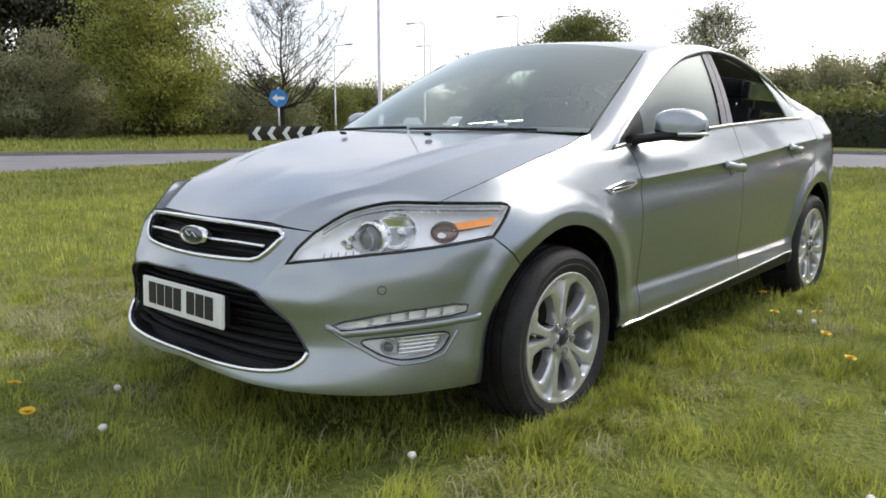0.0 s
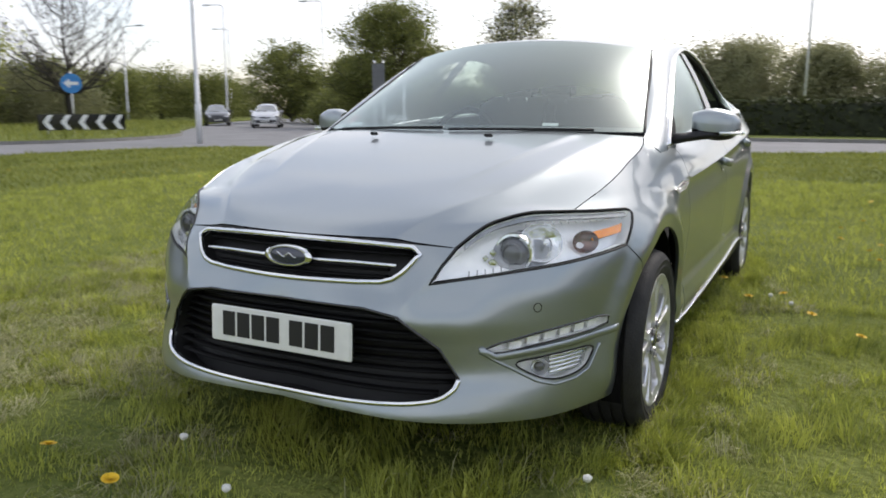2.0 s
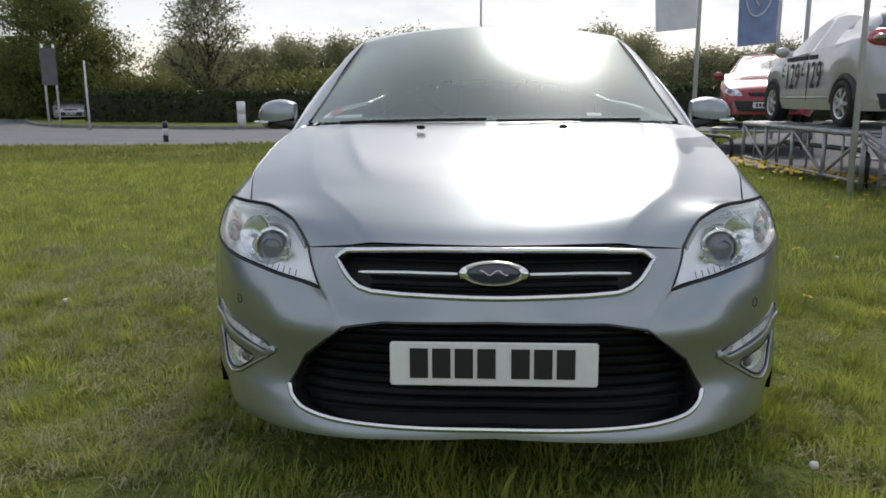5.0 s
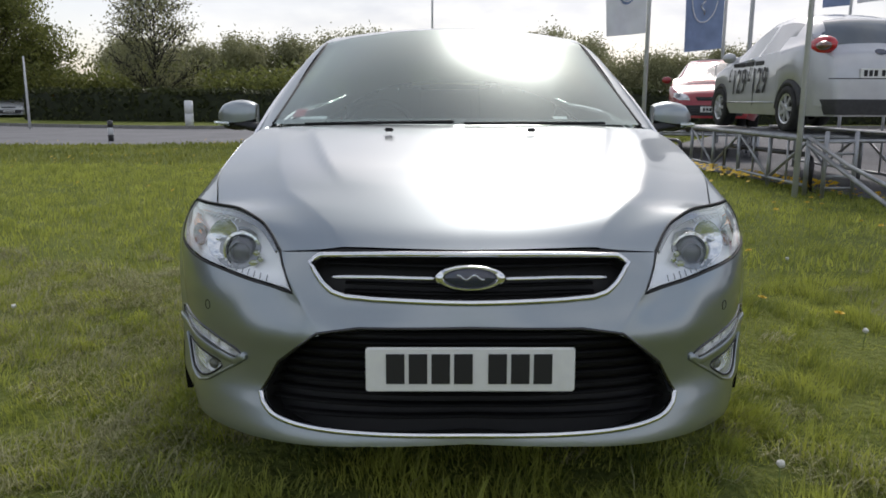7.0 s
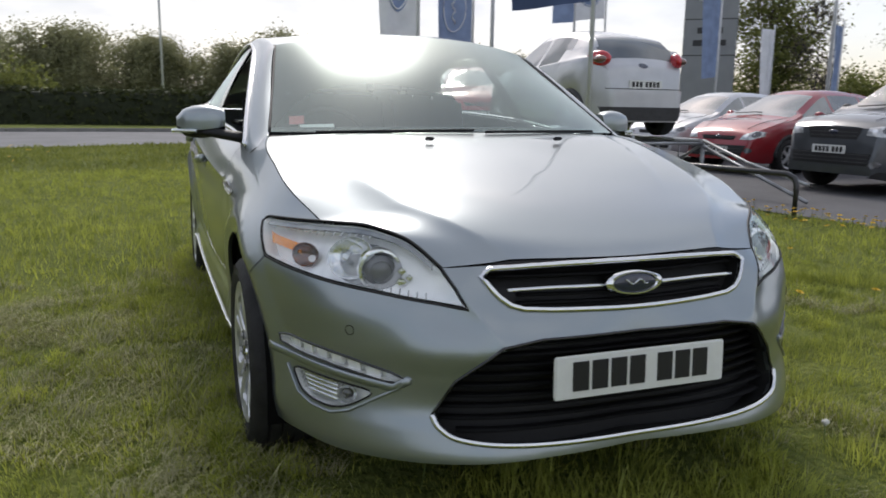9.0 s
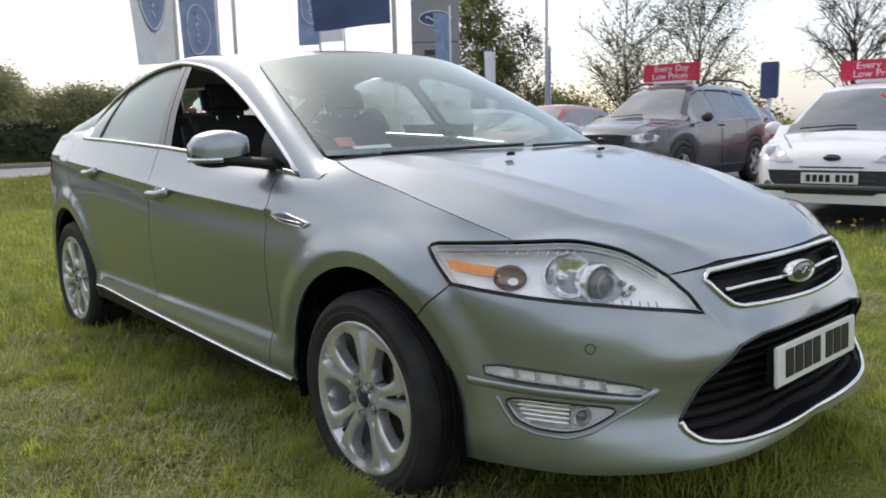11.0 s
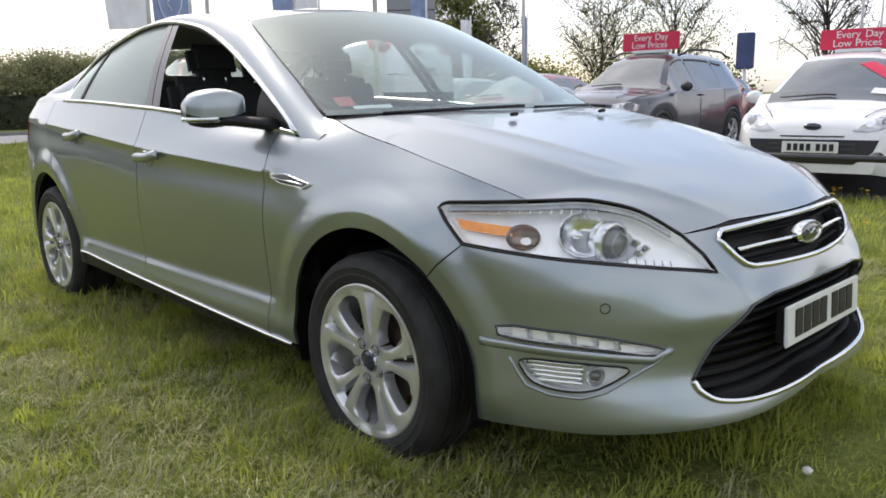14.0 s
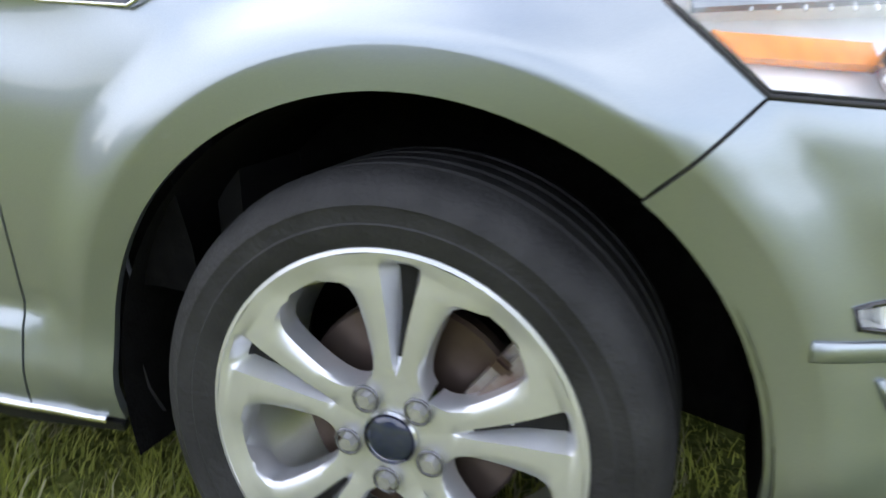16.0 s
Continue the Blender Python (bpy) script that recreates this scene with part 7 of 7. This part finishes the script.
def five_door(name, label, at, paint, **kw):
    return plain_car(name, label, at, 4.25, 1.76, FIVE_TOP, (0.92, 1.03), (0.85, 3.45), 0.31, paint, 1.06, 1.92, (3.75, 4.12), (2.2, 3.15), face=FIVE_FACE, window_end=3.75, **kw)


def heading(x, y, az, z=0.014):
    """The pose of a car whose nose is at (x, y) and points to az degrees (0: +x)."""
    return pose(x, y, z, 0, 0, az + 90)


DECK = 0.70
show_car = small_hatch("small_hatchback", "pale silver three-door hatchback with price lettering on a display ramp", heading(5.12, 8.55, 90, DECK + 0.03), SILVERPAINT)
ramp_red = five_door("red_hatchback", "red hatchback on a display ramp", heading(5.35, 11.0, 253, 0.52), REDPAINT)
suv = plain_car("sport_utility_car", "dark grey sport utility car with roof rails on the forecourt", heading(7.55, 4.05, 184), 4.57, 1.87, SUV_TOP, (1.05, 1.16), (0.92, 3.63), 0.36, GREYPAINT, 1.12, 1.85, (4.12, 4.44), (2.25, 3.25), rails=True, black_low=True, face=SUV_FACE, window_end=4.1)
white_car = small_hatch("small_hatchback", "white three-door hatchback for sale on the forecourt", heading(5.72, -0.12, 189), WHITEPAINT)
five_door("red_hatchback", "red hatchback parked on the forecourt", heading(8.2, 7.1, 190), REDPAINT)
five_door("silver_hatchback", "silver hatchback parked on the forecourt", heading(8.8, 9.9, 192), SILVERPAINT)
five_door("red_hatchback", "red hatchback in the second row", heading(13.2, 2.6, 184), REDPAINT)
five_door("red_hatchback", "red hatchback in the second row", heading(13.6, 6.4, 184), REDPAINT)
five_door("grey_hatchback", "dark grey hatchback in the second row", heading(13.0, -1.2, 184), GREYPAINT)
five_door("silver_hatchback", "silver hatchback waiting on the road", heading(-30.0, 33.5, 305, 0.016), SILVERPAINT)
five_door("dark_hatchback", "dark hatchback on the road", heading(-37.5, 37.5, 315, 0.016), BLACKPAINT)
five_door("white_hatchback", "white hatchback far along the road", heading(-22.5, 37.0, 300, 0.016), SILVERPAINT)


def split_letters(me):
    """The letters of a text mesh, one mesh each: pieces that overlap from left to right belong together."""
    bm = bmesh.new()
    bm.from_mesh(me)
    bmesh.ops.remove_doubles(bm, verts=bm.verts, dist=1e-6)
    seen, spans = set(), []
    for v in bm.verts:
        if v in seen:
            continue
        stack, piece = [v], []
        seen.add(v)
        while stack:
            u = stack.pop()
            piece.append(u)
            for e in u.link_edges:
                w = e.other_vert(u)
                if w not in seen:
                    seen.add(w)
                    stack.append(w)
        spans.append([min(u.co.x for u in piece), max(u.co.x for u in piece), set(piece)])
    spans.sort(key=lambda q: q[0])
    letters = []
    for lo, hi, piece in spans:
        if letters and min(hi, letters[-1][1]) - max(lo, letters[-1][0]) > 0.5 * min(hi - lo, letters[-1][1] - letters[-1][0]):
            letters[-1][1] = max(hi, letters[-1][1])
            letters[-1][2] |= piece
        else:
            letters.append([lo, hi, piece])
    out = []
    for _, _, piece in letters:
        one = bm.copy()
        bm.verts.index_update()
        keep = {u.index for u in piece}
        one.verts.ensure_lookup_table()
        bmesh.ops.delete(one, geom=[u for i, u in enumerate(one.verts) if i not in keep], context="VERTS")
        out.append(one)
    bm.free()
    return out


def lettering(name, text, at, size, mat, parent, label="", bold=0.0):
    cu = bpy.data.curves.new(name, "FONT")
    cu.body, cu.size, cu.align_x, cu.align_y, cu.extrude, cu.offset = text, size, "CENTER", "CENTER", 0.002, bold
    ob = new(name, cu)
    dg = bpy.context.evaluated_depsgraph_get()
    me = bpy.data.meshes.new_from_object(ob.evaluated_get(dg))
    bpy.data.objects.remove(ob)
    if len(text) > 1:
        for one in split_letters(me):
            letter = part(name, one, mat, parent, label, smooth_shade=False)
            letter.matrix_basis = at
        return None
    me.materials.clear()
    me.materials.append(mat)
    ob = new(name, me)
    ob.parent = parent
    ob.matrix_basis = at
    if label:
        tagged(ob, label)
    return ob


# the show car's own left side is at local +x; it is read from outside
for y in (1.36, 2.06):
    lettering("price_lettering", "\u00a3", pose(0.833, y - 0.25, 0.73, 90, 0, 90) @ Matrix.Diagonal((0.66, 1, 1, 1)), 0.27, INK, show_car, "black currency sign", 0.003)
    for k, ch in enumerate("129"):
        lettering("price_lettering", ch, pose(0.833, y - 0.09 + 0.178 * k, 0.63, 90, 0, 90) @ Matrix.Diagonal((0.66, 1, 1, 1)), 0.48, INK, show_car, "black price figure", 0.004)
for ob in [o for o in show_car.children if o.name.startswith("price_lettering")]:
    back = ob.matrix_basis.inverted()
    for v in ob.data.vertices:
        q = ob.matrix_basis @ v.co
        hit, *_ = SOLID[show_car.name].ray_cast(Vector((3, q.y, q.z)), Vector((-1, 0, 0)))
        if hit:
            v.co = back @ Vector((hit.x + 0.013 + (0.002 if v.co.z > 0 else 0.0), q.y, q.z))
for y, w in ((1.28, 0.16), (1.50, 0.22), (1.78, 0.26), (2.10, 0.24)):
    part("lettering_bar", box((0.822, y, 0.88), (0.010, w, 0.055)), TRIM, show_car)


def roof_board(car_ob, y, z, turn, big):
    b = thing("roof_sign", "red sales board with white words on a car roof", "sign", car_ob.matrix_world @ pose(0, y, z, 0, 0, turn) @ Matrix.Diagonal((big, 1, big, 1)), "sales boards on car roofs")
    part("board", box((0, 0, 0.17), (0.96, 0.035, 0.27), bevel=0.012), REDBOARD, b)
    part("foot", box((0, 0.03, 0.015), (0.55, 0.20, 0.05), bevel=0.01), WHITEPAPER, b)
    for word, x, z in (("Every", -0.13, 0.228), ("Day", 0.185, 0.228), ("Low", -0.20, 0.113), ("Prices", 0.125, 0.113)):
        lettering("letter", word, pose(x, -0.020, z, 90), 0.135, WHITEPAPER, b, "white letter")
    return b


REDBOARD = material("red_board", (0.62, 0.025, 0.08), 0.5, vary=0.08, scale=6)
scene.view_layers[0].update()
roof_board(suv, 2.2, 1.735, 0, 1.1)
roof_board(white_car, 2.1, 1.50, 0, 0.87)
projected("screen_sticker", [(0.16, 1.34), (0.30, 1.36), (0.60, 1.19), (0.54, 1.12)], REDBOARD, white_car, SOLID[white_car.name], "front", 0.012, "red sale sticker on the windscreen")
projected("screen_paper", [(0.36, 1.02), (0.54, 1.00), (0.55, 1.06), (0.38, 1.075)], WHITEPAPER, white_car, SOLID[white_car.name], "front", 0.012, "white paper behind the windscreen")
projected("screen_paper", [(0.46, 1.35), (0.56, 1.34), (0.56, 1.38), (0.47, 1.385)], WHITEPAPER, white_car, SOLID[white_car.name], "front", 0.012)

# ---- display ramps of galvanised tube ----
ZINC = material("galvanised_steel", (0.36, 0.37, 0.38), 0.5, 0.7, vary=0.2, scale=8)
RAILBLACK = material("black_rail", (0.02, 0.02, 0.022), 0.4, vary=0.3, scale=10, coat=0.3)
POLEGREY = material("pole_grey", (0.58, 0.59, 0.60), 0.5, 0.1, vary=0.1, scale=3)


def ramp(at, long, wide, high, ladder):
    r = thing("display_ramp", "galvanised steel car display ramp with braces", "ramp", at, "display ramps")
    for x in (-wide / 2, wide / 2):
        tube("top_rail", [(x, 0, high - 0.04), (x, long, high - 0.04)], 0.035, ZINC, r, "", 8)
        tube("low_rail", [(x, 0, 0.12), (x, long, 0.12)], 0.022, ZINC, r, "", 8)
        n = 4
        for i in range(n + 1):
            y = long * i / n
            tube("post", [(x, y, 0), (x, y, high - 0.04)], 0.028, ZINC, r, "", 8)
            if i < n:
                tube("brace", [(x, y, 0.12 if i % 2 else high - 0.06), (x, y + long / n, high - 0.06 if i % 2 else 0.12)], 0.020, ZINC, r, "", 6)
                tube("strut", [(x, y + long / n / 2, 0.12), (x, y + long / n / 2, high - 0.06)], 0.014, ZINC, r, "", 6)
    for y in np.linspace(0, long, 6):
        tube("cross_member", [(-wide / 2, y, high - 0.06), (wide / 2, y, high - 0.06)], 0.024, ZINC, r, "", 6)
    for x in (-wide * 0.36, wide * 0.36):
        part("track", box((x, long / 2, high - 0.012), (wide * 0.26, long, 0.024), bevel=0.006), ZINC, r)
    if ladder:
        for x in (wide * 0.12, wide * 0.12 + 0.34):
            tube("ladder_rail", [(x - 1.0, -0.25, 0), (x - 1.0, -0.25, high + 0.06)], 0.024, ZINC, r, "", 6)
        for z in np.arange(0.12, high + 0.05, 0.13):
            tube("ladder_rung", [(wide * 0.12 - 1.0, -0.25, z), (wide * 0.12 - 0.66, -0.25, z)], 0.016, ZINC, r, "", 6)
        for x in (-wide / 2, wide / 2):
            tube("ramp_brace", [(x, -1.9, 0.05), (x, 0, high - 0.1)], 0.024, ZINC, r, "", 6)
            tube("ramp_rail", [(x, -1.9, 0.25), (x, -0.9, high * 0.62), (x, 0, high - 0.02)], 0.022, ZINC, r, "", 6)
    return r


ramp(pose(5.12, 4.75, 0.014), 4.1, 1.75, DECK, True)
ramp(heading(5.0, 10.2, 253 + 180) @ pose(0, -4.6, 0), 4.4, 1.75, 0.52, False)


def hoop(p, q, high=0.46):
    p, q = np.array((*p, 0.0)), np.array((*q, 0.0))
    h = thing("hoop_barrier", "low black tubular hoop barrier at the lawn edge", "barrier", group="hoop barriers")
    d = (q - p) / np.linalg.norm(q - p)
    up = np.array((0, 0, 1.0))
    pts = [p - up * 0.02, p + up * (high - 0.12), p + up * (high - 0.04) + d * 0.03, p + up * high + d * 0.12, q + up * high - d * 0.12, q + up * (high - 0.04) - d * 0.03, q + up * (high - 0.12), q - up * 0.02]
    tube("rail", pts, 0.032, RAILBLACK, h, "", 10)
    for e in (p, q):
        part("foot", box(tuple(e + up * 0.01), (0.12, 0.12, 0.03), bevel=0.008), RAILBLACK, h)


for p, q in (((3.65, 10.0), (3.95, 8.5)), ((4.25, 7.35), (4.5, 5.15)), ((4.75, 3.9), (5.15, 2.2)), ((4.98, 0.62), (5.42, -1.9)), ((5.8, -3.2), (6.3, -5.6))):
    hoop(p, q)

# ---- poles, flags and signs ----
FLAGBLUE = material("flag_blue", (0.22, 0.29, 0.45), 0.8, vary=0.15, scale=3)
FLAGNAVY = material("flag_navy", (0.06, 0.09, 0.19), 0.8, vary=0.15, scale=3)
FLAGWHITE = material("flag_white", (0.74, 0.75, 0.78), 0.8, vary=0.08, scale=3)
SIGNBLUE = material("sign_blue", (0.03, 0.20, 0.50), 0.5, vary=0.08, scale=5)
SIGNBACK = material("sign_back", (0.12, 0.125, 0.13), 0.6, 0.2, vary=0.15, scale=4)
TOTEMGREY = material("totem_grey", (0.24, 0.25, 0.26), 0.4, 0.3, vary=0.06, scale=2)


def oval(w, h, mat, parent, at, name="emblem", ring=None):
    bm = bmesh.new()
    bmesh.ops.create_cone(bm, cap_ends=True, segments=32, radius1=0.5, radius2=0.5, depth=0.02, matrix=at @ Matrix.Diagonal((w, h, 1, 1)))
    ob = part(name, bm, mat, parent)
    if ring:
        pts = [tuple(at @ Vector((0.47 * w * math.cos(a), 0.47 * h * math.sin(a), 0.012))) for a in np.linspace(0, 2 * math.pi, 32, endpoint=False)]
        tube("emblem_ring", pts, min(w, h) * 0.04, ring, parent, "", 5, True)
        tube("emblem_mark", [tuple(at @ Vector((w * x, h * 0.10 * math.sin(x * 22), 0.016))) for x in np.linspace(-0.28, 0.28, 14)], min(w, h) * 0.05, ring, parent, "", 5)
    return ob


def flagpole(name, label, at, high, flag=None, towards=180.0, size=(1.0, 2.2), bottom=2.4, emblem=None, ring=None, seed=0, wave=0.10, radius=0.045):
    p = thing(name, label, "flagpole" if flag else "pole", pose(*at))
    tube("pole", [(0, 0, 0), (0, 0, high * 0.5), (0, 0, high)], [radius, radius * 0.85, radius * 0.6], POLEGREY, p, "", 10)
    if flag:
        r = np.random.default_rng(seed)
        d = np.array((math.cos(radians(towards)), math.sin(radians(towards)), 0))
        nrm = np.array((-d[1], d[0], 0))
        ph = r.random() * 6
        w, h = size

        def cloth(u, v):
            return d * (0.05 + w * u * (1 - 0.08 * (1 - v))) + nrm * wave * u ** 0.7 * math.sin(5.5 * u + 1.7 * v + ph) + np.array((0, 0, bottom + h * v - 0.10 * u * (1 - v) * w))

        g = np.array([[cloth(u, v) for v in np.linspace(0, 1, 16)] for u in np.linspace(0, 1, 20)])
        fl = sheet("flag", g, flag, p, about=(0, 0, -50))
        if emblem:
            for sgn in (1, -1):
                rings = []
                for rad in np.linspace(0, 1, 5):
                    rings.append([cloth(0.5 + 0.36 * rad * math.cos(a), 0.5 + 0.26 * rad * math.sin(a)) + nrm * 0.012 * sgn for a in np.linspace(0, 2 * math.pi, 25)])
                sheet("flag_emblem", rings, emblem, p, about=(0, 0, -50))
                pts = [cloth(0.5 + 0.33 * math.cos(a), 0.5 + 0.235 * math.sin(a)) + nrm * 0.018 * sgn for a in np.linspace(0, 2 * math.pi, 30, endpoint=False)]
                tube("emblem_ring", pts, 0.015, ring, p, "", 5, True)
                tube("emblem_mark", [cloth(0.5 + 0.05 * math.sin(k * 9), 0.5 + 0.16 * k) + nrm * 0.02 * sgn for k in np.linspace(-1, 1, 14)], 0.022, ring, p, "", 5)
    return p


flagpole("flagpole", "white flag with a blue oval on a tall pole", (4.05, 11.3, 0), 7.5, FLAGWHITE, 195, (0.95, 2.3), 2.40, FLAGBLUE, FLAGWHITE, 1)
flagpole("flagpole", "blue flag with a pale oval on a tall pole", (7.4, 16.4, 0), 7.5, FLAGBLUE, 188, (1.15, 2.6), 2.45, FLAGBLUE, FLAGWHITE, 2)
flagpole("flagpole", "dark blue banner on a slim grey pole", (4.12, 4.72, 0), 7.0, FLAGNAVY, 150, (1.05, 1.2), 2.42, None, None, 3, radius=0.034)
flagpole("flagpole", "blue flag on a tall pole behind the cars", (10.9, 16.9, 0), 8.0, FLAGBLUE, 200, (0.9, 2.2), 3.6, FLAGBLUE, FLAGWHITE, 4)
flagpole("flagpole", "white flag with a blue oval behind the cars", (13.6, 19.5, 0), 7.5, FLAGWHITE, 170, (1.1, 1.6), 4.1, FLAGBLUE, FLAGWHITE, 5)
flagpole("flagpole", "blue feather banner behind the cars", (17.2, 18.0, 0), 5.4, FLAGBLUE, 185, (0.75, 2.9), 2.2, None, None, 6)
flagpole("flagpole", "pale feather banner beside the totem", (20.5, 19.0, 0), 4.2, FLAGWHITE, 200, (0.7, 2.6), 1.4, None, None, 7)
flagpole("flagpole", "blue feather banner beside the totem", (22.3, 17.6, 0), 4.3, FLAGBLUE, 200, (0.7, 2.6), 1.5, None, None, 8)
for x, y, h in ((8.8, 18.2, 8.5), (-0.3, 40.8, 12.0), (19.5, 15.4, 9.0), (-15.0, 24.5, 2.6), (34.0, 9.0, 8.0), (38.0, 9.5, 6.5)):
    flagpole("pole", "slim grey post beyond the lawn", (x, y, 0), h, radius=0.07 if h > 5 else 0.05)


def street_lamp(at, high, towards, label):
    p = thing("street_lamp", label, "street lamp", pose(*at), "street lamps")
    d = np.array((math.cos(radians(towards)), math.sin(radians(towards)), 0))
    tube("column", [(0, 0, 0), (0, 0, 1.3), (0, 0, 1.32), (0, 0, high)], [0.10, 0.10, 0.075, 0.05], POLEGREY, p, "", 10)
    top = np.array((0, 0, high))
    tube("arm", [top, top + d * 0.3 + (0, 0, 0.18), top + d * 1.5 + (0, 0, 0.22)], 0.04, POLEGREY, p, "", 8)
    part("lantern", box(tuple(top + d * 1.8 + (0, 0, 0.21)), (0.75, 0.24, 0.13), pose(0, 0, 0, 0, 0, towards), 0.04), POLEGREY, p)


street_lamp((-17.4, 15.1, 0), 10.0, 150, "tall pale street lamp at the lawn's edge")
street_lamp((-39.2, 52.6, 0.1), 10.1, 190, "street lamp far along the road")
street_lamp((-48, 50, 0.1), 10.0, 185, "street lamp far along the road")
street_lamp((-62, 66, 0.1), 10.0, 185, "street lamp far along the road")
street_lamp((-30.1, 46.8, 0.1), 11.0, 100, "tall street lamp behind the trees")
street_lamp((-55, 45, 0.1), 8.0, 10, "street lamp beyond the island")

# chevron board and arrow sign on the island
chev = thing("chevron_board", "black and white chevron board on the island", "road sign", pose(-26.6, 17.9, 0.13, 0, 0, 52))
part("board", box((0, 0, 0.48), (3.3, 0.04, 0.66), bevel=0.01), GLOSSBLACK, chev)
for k in range(5):
    x = -1.32 + 0.66 * k
    bm = bmesh.new()
    for sgn in (1, -1):
        q = [(x - 0.15, 0.0), (x + 0.06, 0.0), (x + 0.27, 0.30 * sgn), (x + 0.06, 0.30 * sgn)]
        vs = [bm.verts.new((a, -0.026, 0.48 + b)) for a, b in q]
        bm.faces.new(vs)
    part("chevron", bm, WHITEPAPER, chev, smooth_shade=False)
for x in (-1.3, 1.3):
    tube("leg", [(x, 0.03, 0), (x, 0.03, 0.7)], 0.04, POLEGREY, chev, "", 8)
arrow = thing("arrow_sign", "round blue road sign with a white arrow", "road sign", pose(-28.0, 18.6, 0.13, 0, 0, 55))
tube("post", [(0, 0.05, 0), (0, 0.05, 2.6)], 0.04, POLEGREY, arrow, "", 8)
bm = bmesh.new()
bmesh.ops.create_cone(bm, cap_ends=True, segments=32, radius1=0.42, radius2=0.42, depth=0.03, matrix=pose(0, 0, 2.1, 90))
part("disc", bm, SIGNBLUE, arrow)
bm = bmesh.new()
for q in ([(-0.30, 0), (-0.06, 0.20), (-0.06, 0.07), (0.28, 0.07), (0.28, -0.07), (-0.06, -0.07), (-0.06, -0.20)],):
    bm.faces.new([bm.verts.new((a, -0.022, 2.1 + b)) for a, b in q])
part("arrow", bm, WHITEPAPER, arrow, smooth_shade=False)
sign = thing("direction_sign", "grey back of a road sign on two posts", "road sign", pose(-18.0, 27.4, 0.1, 0, 0, 12))
for x in (-0.22, 0.22):
    tube("post", [(x, 0, 0), (x, 0, 3.3)], 0.045, POLEGREY, sign, "", 8)
part("panel", box((0, -0.06, 2.4), (0.62, 0.03, 1.5), bevel=0.01), SIGNBACK, sign)


def bollard(at, high, r, mats, label):
    b = thing("bollard", label, "bollard", pose(*at), "bollards")
    n = len(mats)
    for k, mt in enumerate(mats):
        v, f = lathe([(0.0, high * k / n), (r, high * k / n), (r * 0.98, high * (k + 1) / n - 0.01), (r * (0.95 if k < n - 1 else 0.6), high * (k + 1) / n), (0, high * (k + 1) / n)], 16, "z")
        mesh_part("band", v, f, mt, b)


bollard((-8.6, 16.2, 0.0), 0.55, 0.07, (RAILBLACK, WHITEPAPER, RAILBLACK), "short black bollard with a white band")
bollard((4.25, 14.9, 0.0), 1.0, 0.085, (RAILBLACK, RAILBLACK, WHITEPAPER, RAILBLACK), "black bollard beside the forecourt")
bollard((5.4, 18.6, 0.0), 0.6, 0.07, (RAILBLACK, WHITEPAPER, RAILBLACK), "short black bollard with a white band")
bollard((-9.3, 25.0, 0.1), 0.95, 0.16, (WHITEPAPER, WHITEPAPER), "white road bollard beside the hedge")

totem = thing("totem_sign", "tall grey totem sign with a blue oval", "sign", pose(20.8, 22.9, 0, 0, 0, -42))
part("slab", box((0, 0, 3.3), (2.1, 0.45, 6.6), bevel=0.05), TOTEMGREY, totem)
oval(1.5, 0.66, FLAGNAVY, totem, pose(0, -0.24, 5.75, 90), "emblem", WHITEPAPER)
part("joint", box((0, -0.225, 4.75), (2.1, 0.02, 0.04)), TRIM, totem)
part("joint", box((0, -0.225, 3.3), (2.1, 0.02, 0.04)), TRIM, totem)
for z, w in ((4.3, 1.0), (3.8, 1.3)):
    part("lettering_bar", box((0, -0.235, z), (w, 0.02, 0.24)), TRIM, totem)
box_sign = thing("blue_sign", "dark blue upright sales sign", "sign", pose(19.4, 7.1, 0, 0, 0, -68))
part("panel", box((0, 0, 2.2), (0.48, 0.15, 1.0), bevel=0.03), FLAGNAVY, box_sign)
tube("post", [(0, 0, 0), (0, 0, 1.8)], 0.05, POLEGREY, box_sign, "", 8)
